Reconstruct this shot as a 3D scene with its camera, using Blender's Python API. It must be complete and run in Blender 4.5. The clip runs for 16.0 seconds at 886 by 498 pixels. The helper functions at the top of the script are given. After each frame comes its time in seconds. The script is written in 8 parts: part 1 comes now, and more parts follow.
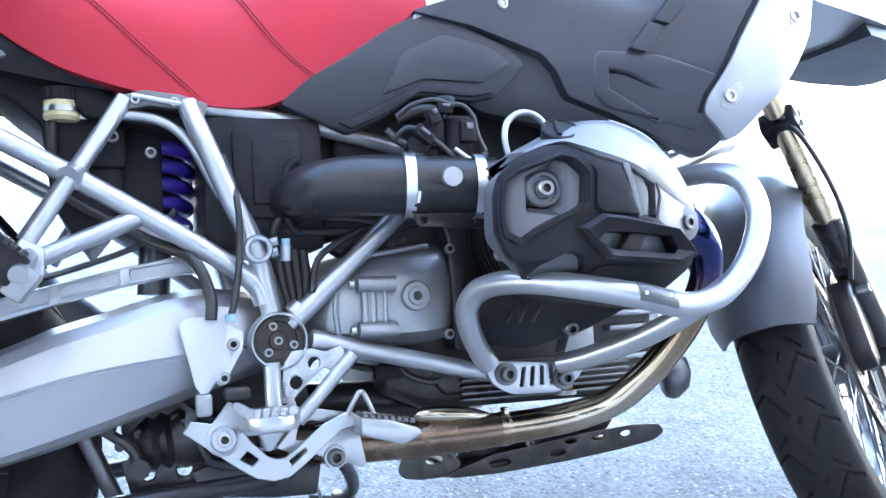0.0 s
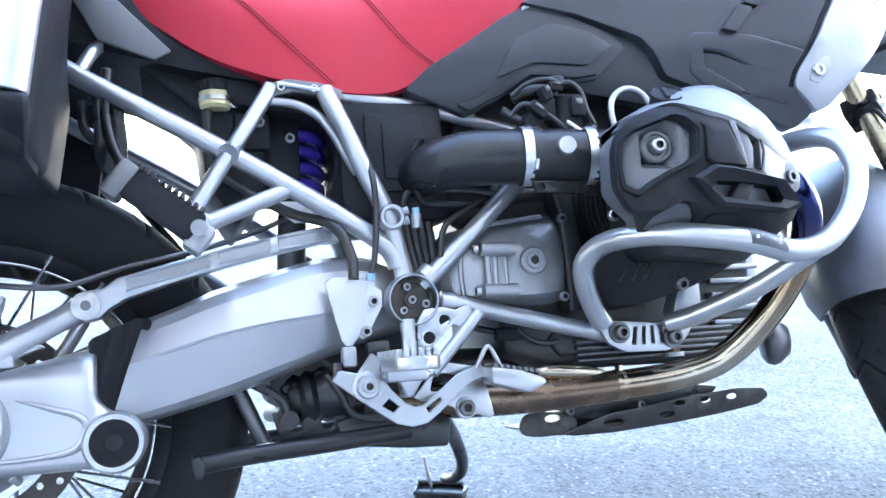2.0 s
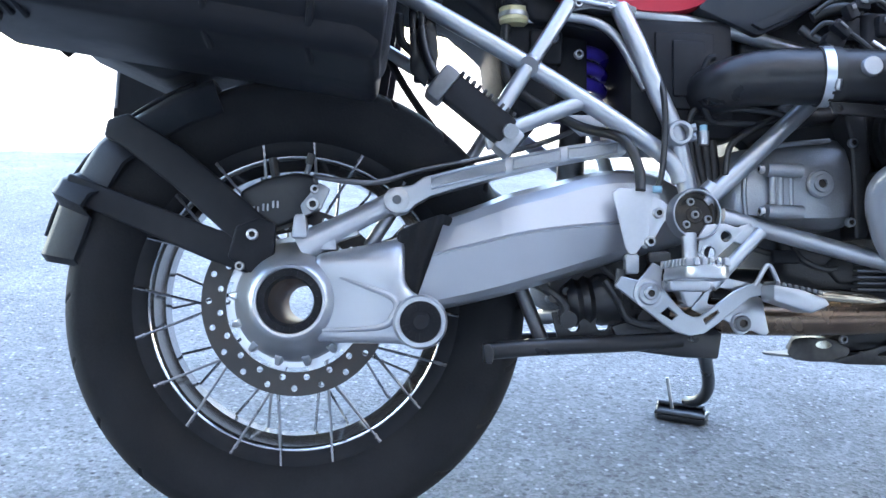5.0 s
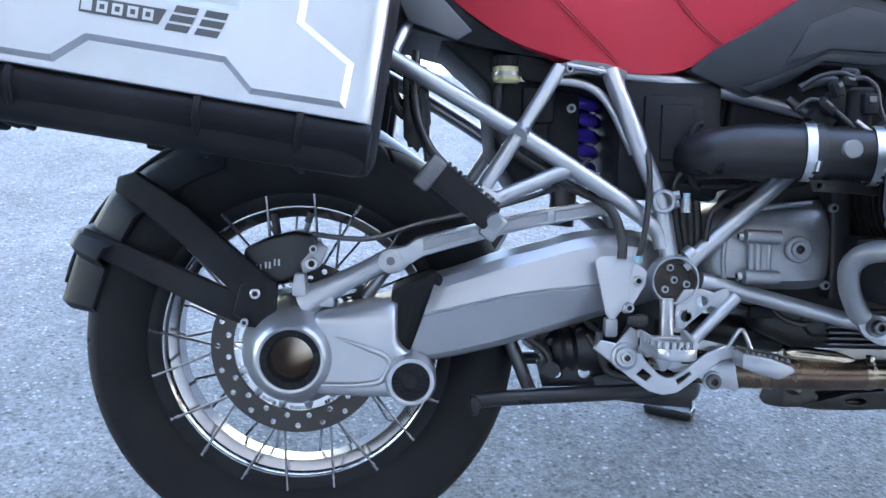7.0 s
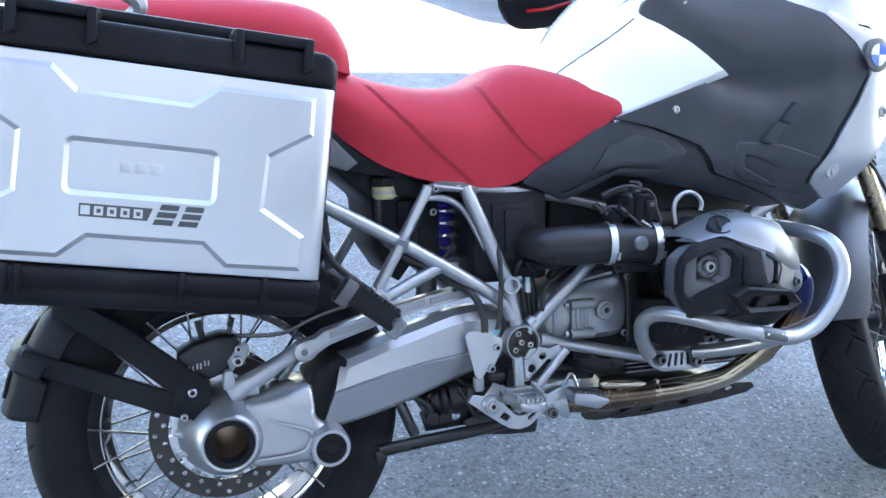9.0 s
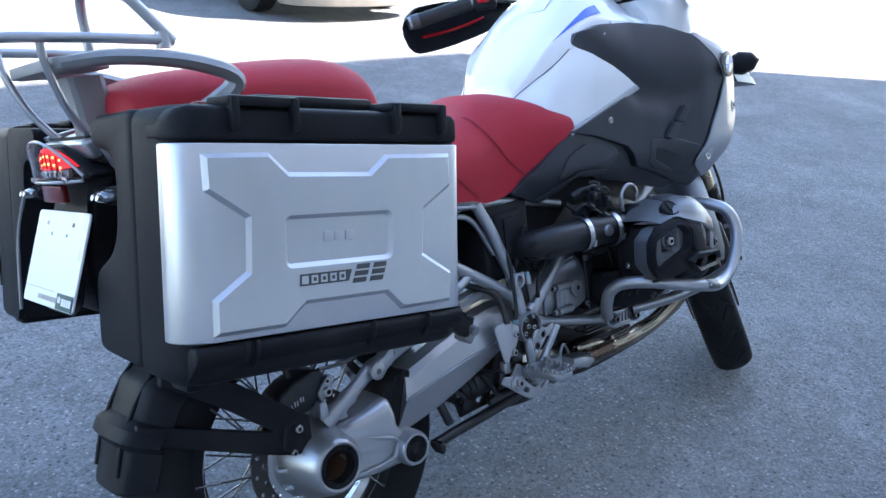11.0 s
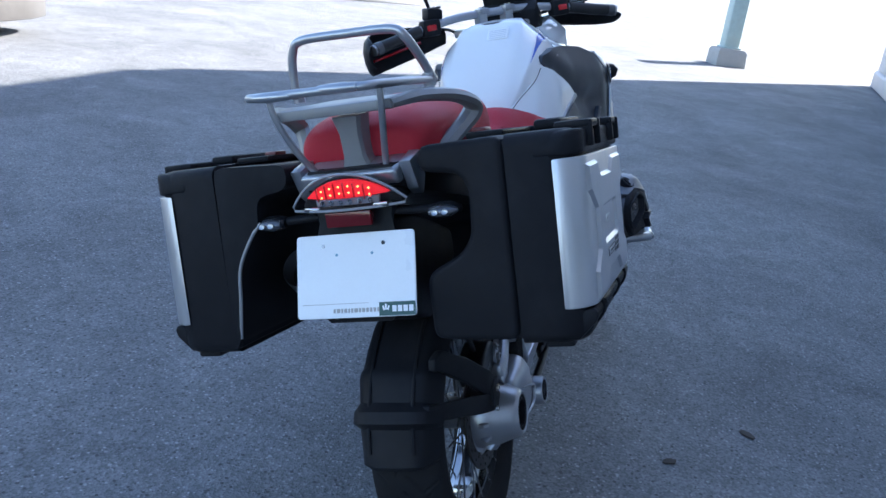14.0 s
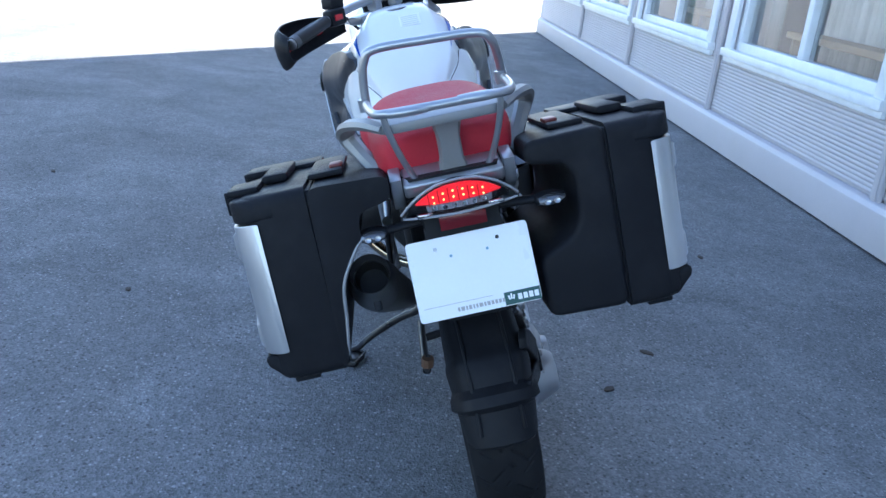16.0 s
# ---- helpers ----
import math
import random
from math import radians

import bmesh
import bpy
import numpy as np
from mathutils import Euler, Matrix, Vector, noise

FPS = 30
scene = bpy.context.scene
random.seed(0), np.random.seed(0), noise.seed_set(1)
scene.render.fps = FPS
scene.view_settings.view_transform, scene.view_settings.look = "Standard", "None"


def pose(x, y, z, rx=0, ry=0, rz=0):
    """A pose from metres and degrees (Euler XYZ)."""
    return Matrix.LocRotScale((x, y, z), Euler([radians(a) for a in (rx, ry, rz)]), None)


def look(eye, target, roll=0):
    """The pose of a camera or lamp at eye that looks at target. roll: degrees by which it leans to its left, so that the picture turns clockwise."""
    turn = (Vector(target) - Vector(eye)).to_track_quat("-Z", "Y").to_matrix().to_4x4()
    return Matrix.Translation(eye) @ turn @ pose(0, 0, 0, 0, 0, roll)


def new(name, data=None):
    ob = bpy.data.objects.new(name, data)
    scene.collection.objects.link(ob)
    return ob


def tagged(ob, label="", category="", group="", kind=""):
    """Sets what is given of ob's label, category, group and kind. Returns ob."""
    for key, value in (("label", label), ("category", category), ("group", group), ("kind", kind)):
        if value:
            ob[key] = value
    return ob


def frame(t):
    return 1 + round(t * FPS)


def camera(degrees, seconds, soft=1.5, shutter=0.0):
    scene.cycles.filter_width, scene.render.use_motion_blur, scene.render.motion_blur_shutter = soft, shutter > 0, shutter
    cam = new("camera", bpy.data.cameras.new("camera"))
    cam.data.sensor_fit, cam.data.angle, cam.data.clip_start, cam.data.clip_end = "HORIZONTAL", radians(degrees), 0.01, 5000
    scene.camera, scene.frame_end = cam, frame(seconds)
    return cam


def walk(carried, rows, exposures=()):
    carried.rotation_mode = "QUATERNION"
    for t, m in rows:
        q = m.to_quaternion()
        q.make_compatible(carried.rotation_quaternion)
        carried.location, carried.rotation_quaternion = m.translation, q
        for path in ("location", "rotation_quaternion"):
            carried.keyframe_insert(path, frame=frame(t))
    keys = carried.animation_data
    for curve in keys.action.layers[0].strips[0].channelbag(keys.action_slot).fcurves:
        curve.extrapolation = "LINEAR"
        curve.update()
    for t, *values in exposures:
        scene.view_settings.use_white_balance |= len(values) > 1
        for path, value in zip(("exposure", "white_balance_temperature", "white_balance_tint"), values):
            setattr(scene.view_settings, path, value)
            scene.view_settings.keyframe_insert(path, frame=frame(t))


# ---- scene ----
cam = camera(54.7, 16.0)
PATH = [
    (0, (0.336, -0.981, 0.777), (1.041, 0.847, 0.376), 2.9),
    (0.5, (0.312, -1.012, 0.726), (1.017, 0.828, 0.388), 2.3),
    (1, (0.28, -1.032, 0.706), (0.967, 0.823, 0.413), 1.5),
    (1.5, (0.253, -1.042, 0.697), (0.906, 0.827, 0.416), 0.7),
    (2, (0.225, -1.056, 0.685), (0.816, 0.834, 0.399), 0.6),
    (2.5, (0.193, -1.063, 0.679), (0.711, 0.846, 0.386), 0.7),
    (3, (0.181, -1.067, 0.68), (0.613, 0.858, 0.35), 0.8),
    (3.5, (0.156, -1.073, 0.675), (0.521, 0.861, 0.322), 1.5),
    (4, (0.126, -1.083, 0.665), (0.407, 0.862, 0.298), 1.6),
    (4.5, (0.103, -1.094, 0.657), (0.307, 0.857, 0.266), 1.7),
    (4.7, (0.099, -1.102, 0.653), (0.278, 0.848, 0.244), 1.8),
    (6.8, (0.137, -1.066, 0.846), (0.204, 0.82, 0.183), 1.7),
    (7, (0.142, -1.093, 0.91), (0.227, 0.773, 0.195), 2.0),
    (7.5, (0.122, -1.172, 1.054), (0.308, 0.65, 0.251), 2.9),
    (8, (0.083, -1.264, 1.145), (0.375, 0.539, 0.329), 4.3),
    (8.5, (0.032, -1.293, 1.192), (0.453, 0.489, 0.387), 4.7),
    (8.7, (-0.015, -1.279, 1.203), (0.487, 0.485, 0.404), 4.5),
    (10.8, (-0.705, -1.084, 1.32), (0.535, 0.27, 0.526), 4.7),
    (11, (-0.776, -1.065, 1.328), (0.51, 0.249, 0.54), 5.0),
    (11.5, (-1.012, -1.014, 1.323), (0.37, 0.206, 0.546), 5.2),
    (12, (-1.162, -0.919, 1.308), (0.301, 0.215, 0.55), 5.0),
    (12.5, (-1.296, -0.761, 1.303), (0.246, 0.261, 0.544), 5.2),
    (13, (-1.442, -0.603, 1.299), (0.196, 0.251, 0.532), 6.7),
    (13.5, (-1.636, -0.442, 1.317), (0.108, 0.208, 0.586), 7.4),
    (14, (-1.692, -0.281, 1.313), (0.13, 0.196, 0.639), 7.6),
    (14.5, (-1.71, -0.102, 1.303), (0.153, 0.218, 0.648), 6.3),
    (15, (-1.766, 0.088, 1.303), (0.111, 0.255, 0.634), 5.6),
    (15.5, (-1.845, 0.325, 1.322), (0.04, 0.26, 0.655), 6.2),
    (16, (-1.826, 0.493, 1.304), (0.039, 0.225, 0.633), 6.3),
]
EXPOSURES = [(0.0, 5.0, 6900, 12), (1.5, 5.05, 6900, 12), (2.2, 4.93, 6900, 12), (3.0, 4.54, 6800, 13), (4.5, 4.54, 6800, 12), (7.0, 4.27, 6900, 13), (8.7, 4.16, 6900, 12),
             (10.8, 3.30, 6350, 12), (11.5, 2.84, 6350, 12), (12.5, 2.88, 6200, 12), (13.5, 2.88, 6100, 12), (14.0, 2.18, 5850, 12), (14.5, 2.05, 5850, 12), (15.5, 2.27, 5850, 10), (16.0, 2.52, 5850, 10)]
walk(cam, [(t, look(eye, target, roll)) for t, eye, target, roll in PATH], EXPOSURES)

LEAN = 16.69                                   # degrees by which the parked motorcycle leans on its side stand
BIKE = pose(0, 0, 0, -LEAN, 0, 0)              # bike space: x ahead, y to its left, z up in its own plane

# ---- sky and sun ----
SUN_DIR = Vector((0.78 * 0.819, -0.626 * 0.819, 0.574)).normalized()
world = bpy.data.worlds.new("sky")
scene.world = world
world.use_nodes = True
_wn = world.node_tree.nodes
_bg = _wn["Background"]
_sky = _wn.new("ShaderNodeTexSky")
_sky.sky_type = "NISHITA"
_sky.sun_disc = False
_sky.sun_elevation = radians(35.0)
_sky.sun_rotation = math.atan2(SUN_DIR.x, SUN_DIR.y)
_sky.air_density, _sky.dust_density, _sky.ozone_density = 1.0, 0.6, 1.0
world.node_tree.links.new(_sky.outputs[0], _bg.inputs[0])
_bg.inputs[1].default_value = 0.10
sun = new("sun", bpy.data.lights.new("sun", "SUN"))
sun.data.energy, sun.data.angle, sun.data.color = 5.0, radians(0.53), (1.0, 0.93, 0.82)
sun.matrix_world = look(SUN_DIR * 60, (0, 0, 0))

# ---- materials ----
def material(name, colour, rough=0.5, metal=0.0, vary=0.12, scale=14.0, grain=180.0, bump=0.12, bump_scale=None, coat=0.0,
             dirt=None, dirt_amount=0.0, dirt_scale=5.0, spec=0.5, per_object=0.0, stretch=(1, 1, 1), rough_vary=0.12, coat_rough=0.05):
    """A painted, cast or moulded surface: colour that varies at two scales, uneven gloss, fine relief and some dirt."""
    m = bpy.data.materials.new(name)
    m.use_nodes = True
    nt = m.node_tree
    n, lk = nt.nodes, nt.links.new
    b = n["Principled BSDF"]
    co = n.new("ShaderNodeTexCoord")
    mp = n.new("ShaderNodeMapping")
    mp.inputs["Scale"].default_value = stretch
    lk(co.outputs["Object"], mp.inputs["Vector"])
    big, small = n.new("ShaderNodeTexNoise"), n.new("ShaderNodeTexNoise")
    big.inputs["Scale"].default_value, big.inputs["Detail"].default_value = scale, 4.0
    small.inputs["Scale"].default_value, small.inputs["Detail"].default_value = grain, 3.0
    lk(mp.outputs[0], big.inputs["Vector"]), lk(mp.outputs[0], small.inputs["Vector"])
    mix = n.new("ShaderNodeMix")
    mix.data_type = "FLOAT"
    mix.inputs[0].default_value = 0.4
    lk(big.outputs["Fac"], mix.inputs[2]), lk(small.outputs["Fac"], mix.inputs[3])
    ramp = n.new("ShaderNodeMapRange")
    ramp.inputs[1].default_value, ramp.inputs[2].default_value = 0.3, 0.7
    ramp.inputs[3].default_value, ramp.inputs[4].default_value = 1.0 - vary, 1.0 + vary
    lk(mix.outputs[0], ramp.inputs[0])
    tint = n.new("ShaderNodeVectorMath")
    tint.operation = "SCALE"
    tint.inputs[0].default_value = colour[:3]
    last = ramp.outputs[0]
    if per_object:
        info, rng, mul = n.new("ShaderNodeObjectInfo"), n.new("ShaderNodeMapRange"), n.new("ShaderNodeMath")
        rng.inputs[3].default_value, rng.inputs[4].default_value = 1 - per_object, 1 + per_object
        mul.operation = "MULTIPLY"
        lk(info.outputs["Random"], rng.inputs[0]), lk(rng.outputs[0], mul.inputs[0]), lk(last, mul.inputs[1])
        last = mul.outputs[0]
    lk(last, tint.inputs["Scale"])
    col = tint.outputs[0]
    if dirt:
        dn, dr, dm = n.new("ShaderNodeTexNoise"), n.new("ShaderNodeMapRange"), n.new("ShaderNodeMix")
        dn.inputs["Scale"].default_value, dn.inputs["Detail"].default_value, dn.inputs["Roughness"].default_value = dirt_scale, 8.0, 0.65
        dr.inputs[1].default_value, dr.inputs[2].default_value = 0.45, 0.75
        dr.inputs[3].default_value, dr.inputs[4].default_value = 0.0, dirt_amount
        dm.data_type = "RGBA"
        dm.inputs[7].default_value = (*dirt[:3], 1)
        lk(mp.outputs[0], dn.inputs["Vector"]), lk(dn.outputs["Fac"], dr.inputs[0]), lk(dr.outputs[0], dm.inputs[0]), lk(col, dm.inputs[6])
        col = dm.outputs[2]
    lk(col, b.inputs["Base Color"])
    rr = n.new("ShaderNodeMapRange")
    rr.inputs[1].default_value, rr.inputs[2].default_value = 0.3, 0.7
    rr.inputs[3].default_value, rr.inputs[4].default_value = max(0.02, rough - rough_vary * rough), min(1.0, rough + rough_vary * rough)
    lk(big.outputs["Fac"], rr.inputs[0]), lk(rr.outputs[0], b.inputs["Roughness"])
    b.inputs["Metallic"].default_value = metal
    b.inputs["Specular IOR Level"].default_value = spec
    b.inputs["Coat Weight"].default_value, b.inputs["Coat Roughness"].default_value = coat, coat_rough
    if bump:
        bp = n.new("ShaderNodeBump")
        bp.inputs["Strength"].default_value, bp.inputs["Distance"].default_value = bump, 0.0015
        if bump_scale:
            bn = n.new("ShaderNodeTexNoise")
            bn.inputs["Scale"].default_value, bn.inputs["Detail"].default_value = bump_scale, 2.0
            lk(mp.outputs[0], bn.inputs["Vector"]), lk(bn.outputs["Fac"], bp.inputs["Height"])
        else:
            lk(small.outputs["Fac"], bp.inputs["Height"])
        lk(bp.outputs[0], b.inputs["Normal"])
    return m


DUST = (0.30, 0.28, 0.26)
SILVER = material("silver_paint", (0.40, 0.412, 0.435), 0.34, 0.75, vary=0.05, bump=0.04, grain=900, dirt=DUST, dirt_amount=0.12)
FRAME = material("silver_frame_paint", (0.40, 0.412, 0.435), 0.32, 0.75, vary=0.06, bump=0.04, grain=700, dirt=(0.25, 0.23, 0.2), dirt_amount=0.18)
CAST = material("cast_aluminium", (0.31, 0.32, 0.335), 0.42, 0.8, vary=0.14, bump=0.3, grain=500, dirt=(0.10, 0.09, 0.08), dirt_amount=0.45)
ALU = material("brushed_aluminium", (0.66, 0.68, 0.71), 0.32, 0.9, vary=0.06, bump=0.08, grain=300, stretch=(1, 1, 14), dirt=DUST, dirt_amount=0.08)
PANEL = material("anodised_panel", (0.54, 0.555, 0.585), 0.38, 0.8, vary=0.025, bump=0.03, grain=500, stretch=(3, 3, 1), dirt=DUST, dirt_amount=0.10)
BARE = material("bare_plate", (0.40, 0.41, 0.43), 0.30, 0.85, vary=0.06, bump=0.06, grain=400, dirt=(0.3, 0.28, 0.25), dirt_amount=0.18)
WHITE_ALU = material("light_plate", (0.46, 0.47, 0.49), 0.40, 0.35, vary=0.05, bump=0.05, dirt=DUST, dirt_amount=0.15)
BLACK = material("black_plastic", (0.0125, 0.0132, 0.016), 0.46, 0.0, vary=0.2, bump=0.22, grain=900, dirt=(0.12, 0.115, 0.11), dirt_amount=0.10, dirt_scale=9, spec=0.12)
BLACK_CASE = material("black_case_plastic", (0.0135, 0.0142, 0.0172), 0.46, vary=0.15, bump=0.30, grain=1100, dirt=(0.12, 0.115, 0.11), dirt_amount=0.07, dirt_scale=7, spec=0.08)
BLACK_PAINT = material("black_paint", (0.011, 0.011, 0.013), 0.30, 0.0, vary=0.15, bump=0.05, dirt=(0.12, 0.115, 0.11), dirt_amount=0.16, dirt_scale=12, spec=0.4)
ENGINE_BLACK = material("engine_dark_metal", (0.020, 0.020, 0.022), 0.45, 0.3, vary=0.25, bump=0.3, grain=400, dirt=(0.10, 0.085, 0.07), dirt_amount=0.3)
DARK_GREY = material("dark_grey_fairing", (0.034, 0.038, 0.047), 0.38, 0.25, vary=0.05, bump=0.06, grain=900, dirt=DUST, dirt_amount=0.05)
HEAD_GREY = material("matt_grey_cover", (0.105, 0.110, 0.120), 0.46, 0.35, vary=0.08, bump=0.12, grain=700, dirt=DUST, dirt_amount=0.12)
RUBBER = material("tyre_rubber", (0.0135, 0.0138, 0.0155), 0.68, vary=0.25, bump=0.25, grain=300, dirt=(0.05, 0.048, 0.046), dirt_amount=0.15, dirt_scale=7, spec=0.12)
HOSE = material("hose_rubber", (0.016, 0.016, 0.017), 0.45, vary=0.2, bump=0.08)
RED_SEAT = material("red_seat_vinyl", (0.44, 0.022, 0.040), 0.56, vary=0.07, bump=0.45, bump_scale=1500, scale=9, spec=0.25)
STITCH = material("dark_red_stitching", (0.33, 0.022, 0.036), 0.7, bump=0)
WHITE_PAINT = material("white_paint", (0.78, 0.79, 0.80), 0.16, vary=0.015, bump=0.0, coat=0.7)
BLUE_PAINT = material("blue_paint", (0.02, 0.10, 0.52), 0.2, vary=0.03, bump=0.0, coat=0.6)
STEEL = material("stainless_bolt", (0.42, 0.42, 0.425), 0.30, 0.95, vary=0.1, bump=0.05, dirt=(0.2, 0.15, 0.1), dirt_amount=0.25, dirt_scale=60)
DARK_STEEL = material("dark_steel", (0.13, 0.13, 0.135), 0.38, 0.8, vary=0.2, bump=0.1)
CHROME = material("polished_rim", (0.36, 0.36, 0.37), 0.13, 1.0, vary=0.04, bump=0.02, dirt=(0.3, 0.27, 0.24), dirt_amount=0.12)
SPOKE_M = material("steel_spoke", (0.22, 0.22, 0.23), 0.28, 0.95, vary=0.08, bump=0.0)
DISC_M = material("brake_disc_steel", (0.060, 0.056, 0.054), 0.45, 0.7, vary=0.12, bump=0.10, grain=700, dirt=(0.10, 0.06, 0.04), dirt_amount=0.3, dirt_scale=20)
GOLD = material("gold_fork", (0.50, 0.41, 0.28), 0.26, 0.9, vary=0.05, bump=0.0)
PURPLE = material("purple_spring_paint", (0.055, 0.035, 0.34), 0.28, 0.1, vary=0.08, bump=0.03)
AMBER = material("oil_reservoir_plastic", (0.55, 0.50, 0.28), 0.3, vary=0.15, bump=0.0)
PLATE_WHITE = material("white_plate_enamel", (0.82, 0.83, 0.84), 0.30, vary=0.02, bump=0.0)
GREEN_LABEL = material("dark_green_label", (0.012, 0.07, 0.06), 0.4, bump=0)
GREY_PRINT = material("grey_print", (0.42, 0.40, 0.38), 0.5, bump=0)
PALE_PRINT = material("pale_print", (0.66, 0.68, 0.71), 0.5, bump=0)
BADGE = material("dark_badge_print", (0.06, 0.065, 0.07), 0.4, bump=0)
DARK_RED = material("dark_red_reflector", (0.12, 0.006, 0.010), 0.15, vary=0.05, bump=0.0, coat=0.3)
RED_LENS = material("red_lens", (0.42, 0.012, 0.018), 0.12, vary=0.05, bump=0.0, coat=0.5)
SCUFFED = material("scuffed_dark_plate", (0.040, 0.037, 0.034), 0.34, 0.6, vary=0.3, bump=0.2, dirt=(0.16, 0.15, 0.14), dirt_amount=0.35, dirt_scale=14)
COVER_METAL = material("grey_cover_metal", (0.20, 0.205, 0.215), 0.48, 0.75, vary=0.08, bump=0.1, grain=700, dirt=(0.12, 0.11, 0.10), dirt_amount=0.25)
RUST = material("rusty_clamp", (0.15, 0.085, 0.055), 0.60, 0.4, vary=0.3, bump=0.3)
PALE_BLUE = material("pale_blue_fitting", (0.20, 0.36, 0.45), 0.35, bump=0)


def header_material():
    """Stainless header pipe, heat-tinted along its length from blue near the head through brown and straw to bare steel."""
    m = bpy.data.materials.new("heat_tinted_pipe")
    m.use_nodes = True
    n, lk = m.node_tree.nodes, m.node_tree.links.new
    b = n["Principled BSDF"]
    co, sep, noi, add, rp = (n.new("ShaderNode" + k) for k in ("TexCoord", "SeparateXYZ", "TexNoise", "Math", "ValToRGB"))
    noi.inputs["Scale"].default_value, noi.inputs["Detail"].default_value = 9, 6
    add.operation = "MULTIPLY_ADD"
    add.inputs[1].default_value = 0.34
    lk(co.outputs["Object"], sep.inputs[0]), lk(co.outputs["Object"], noi.inputs["Vector"])
    mr = n.new("ShaderNodeMapRange")
    mr.inputs[1].default_value, mr.inputs[2].default_value = 0.28, 0.60
    mr.inputs[3].default_value, mr.inputs[4].default_value = 0.0, 0.86
    lk(sep.outputs["Z"], mr.inputs[0]), lk(noi.outputs["Fac"], add.inputs[0]), lk(mr.outputs[0], add.inputs[2])
    cr = rp.color_ramp
    for k, (p, c) in enumerate(((0.0, (0.13, 0.085, 0.055)), (0.10, (0.40, 0.33, 0.25)), (0.17, (0.20, 0.135, 0.085)), (0.26, (0.46, 0.40, 0.31)), (0.42, (0.36, 0.28, 0.19)),
                                (0.62, (0.27, 0.15, 0.08)), (0.80, (0.05, 0.055, 0.14)), (0.92, (0.03, 0.05, 0.17)))):
        e = cr.elements[k] if k < 2 else cr.elements.new(p)
        e.position, e.color = p, (*c, 1)
    lk(add.outputs[0], rp.inputs[0]), lk(rp.outputs[0], b.inputs["Base Color"])
    b.inputs["Metallic"].default_value, b.inputs["Roughness"].default_value = 1.0, 0.11
    return m


HEADER = header_material()


def clear_lens():
    m = bpy.data.materials.new("clear_lens")
    m.use_nodes = True
    b = m.node_tree.nodes["Principled BSDF"]
    b.inputs["Base Color"].default_value = (0.96, 0.96, 0.97, 1)
    b.inputs["Transmission Weight"].default_value, b.inputs["Roughness"].default_value, b.inputs["IOR"].default_value = 1.0, 0.0, 1.15
    return m


CLEAR = clear_lens()


LENS_GREY = material("silvered_lens", (0.13, 0.135, 0.15), 0.14, 0.5, vary=0.1, bump=0.0, coat=0.5)
CLEAR_RIM = material("grey_lens_rim", (0.30, 0.30, 0.32), 0.2, vary=0.05, bump=0.0, coat=0.4)


def glow(name, colour, strength):
    m = bpy.data.materials.new(name)
    m.use_nodes = True
    b = m.node_tree.nodes["Principled BSDF"]
    b.inputs["Base Color"].default_value = (*colour, 1)
    b.inputs["Emission Color"].default_value = (*colour, 1)
    b.inputs["Emission Strength"].default_value = strength
    return m


LED = glow("red_led", (1.0, 0.22, 0.06), 1.3)
LIT_RED = glow("lit_red_lens", (1.0, 0.012, 0.022), 0.11)
CAR_TAN = material("dusty_car_paint", (0.16, 0.15, 0.14), 0.35, 0.2, vary=0.1, bump=0.0, coat=0.4)
CARRIER = material("grey_cast_carrier", (0.27, 0.278, 0.29), 0.50, 0.45, vary=0.08, bump=0.12, grain=500, dirt=DUST, dirt_amount=0.15)
TARNISHED = material("tarnished_pipe", (0.17, 0.120, 0.085), 0.26, 0.9, vary=0.30, scale=22, bump=0.10, grain=300, dirt=(0.05, 0.03, 0.03), dirt_amount=0.6, dirt_scale=18)
LATCH_RED = material("dark_red_latch", (0.14, 0.020, 0.016), 0.4, bump=0.05)
# Grimy metal; also stands for shade in sockets, slots and the frame eye.
GRIME_SHADE = material("grimy_metal_and_recess_shade", (0.030, 0.026, 0.023), 0.55, 0.4, vary=0.35, scale=60, bump=0.3, grain=500, dirt=(0.14, 0.10, 0.07), dirt_amount=0.4, dirt_scale=40)


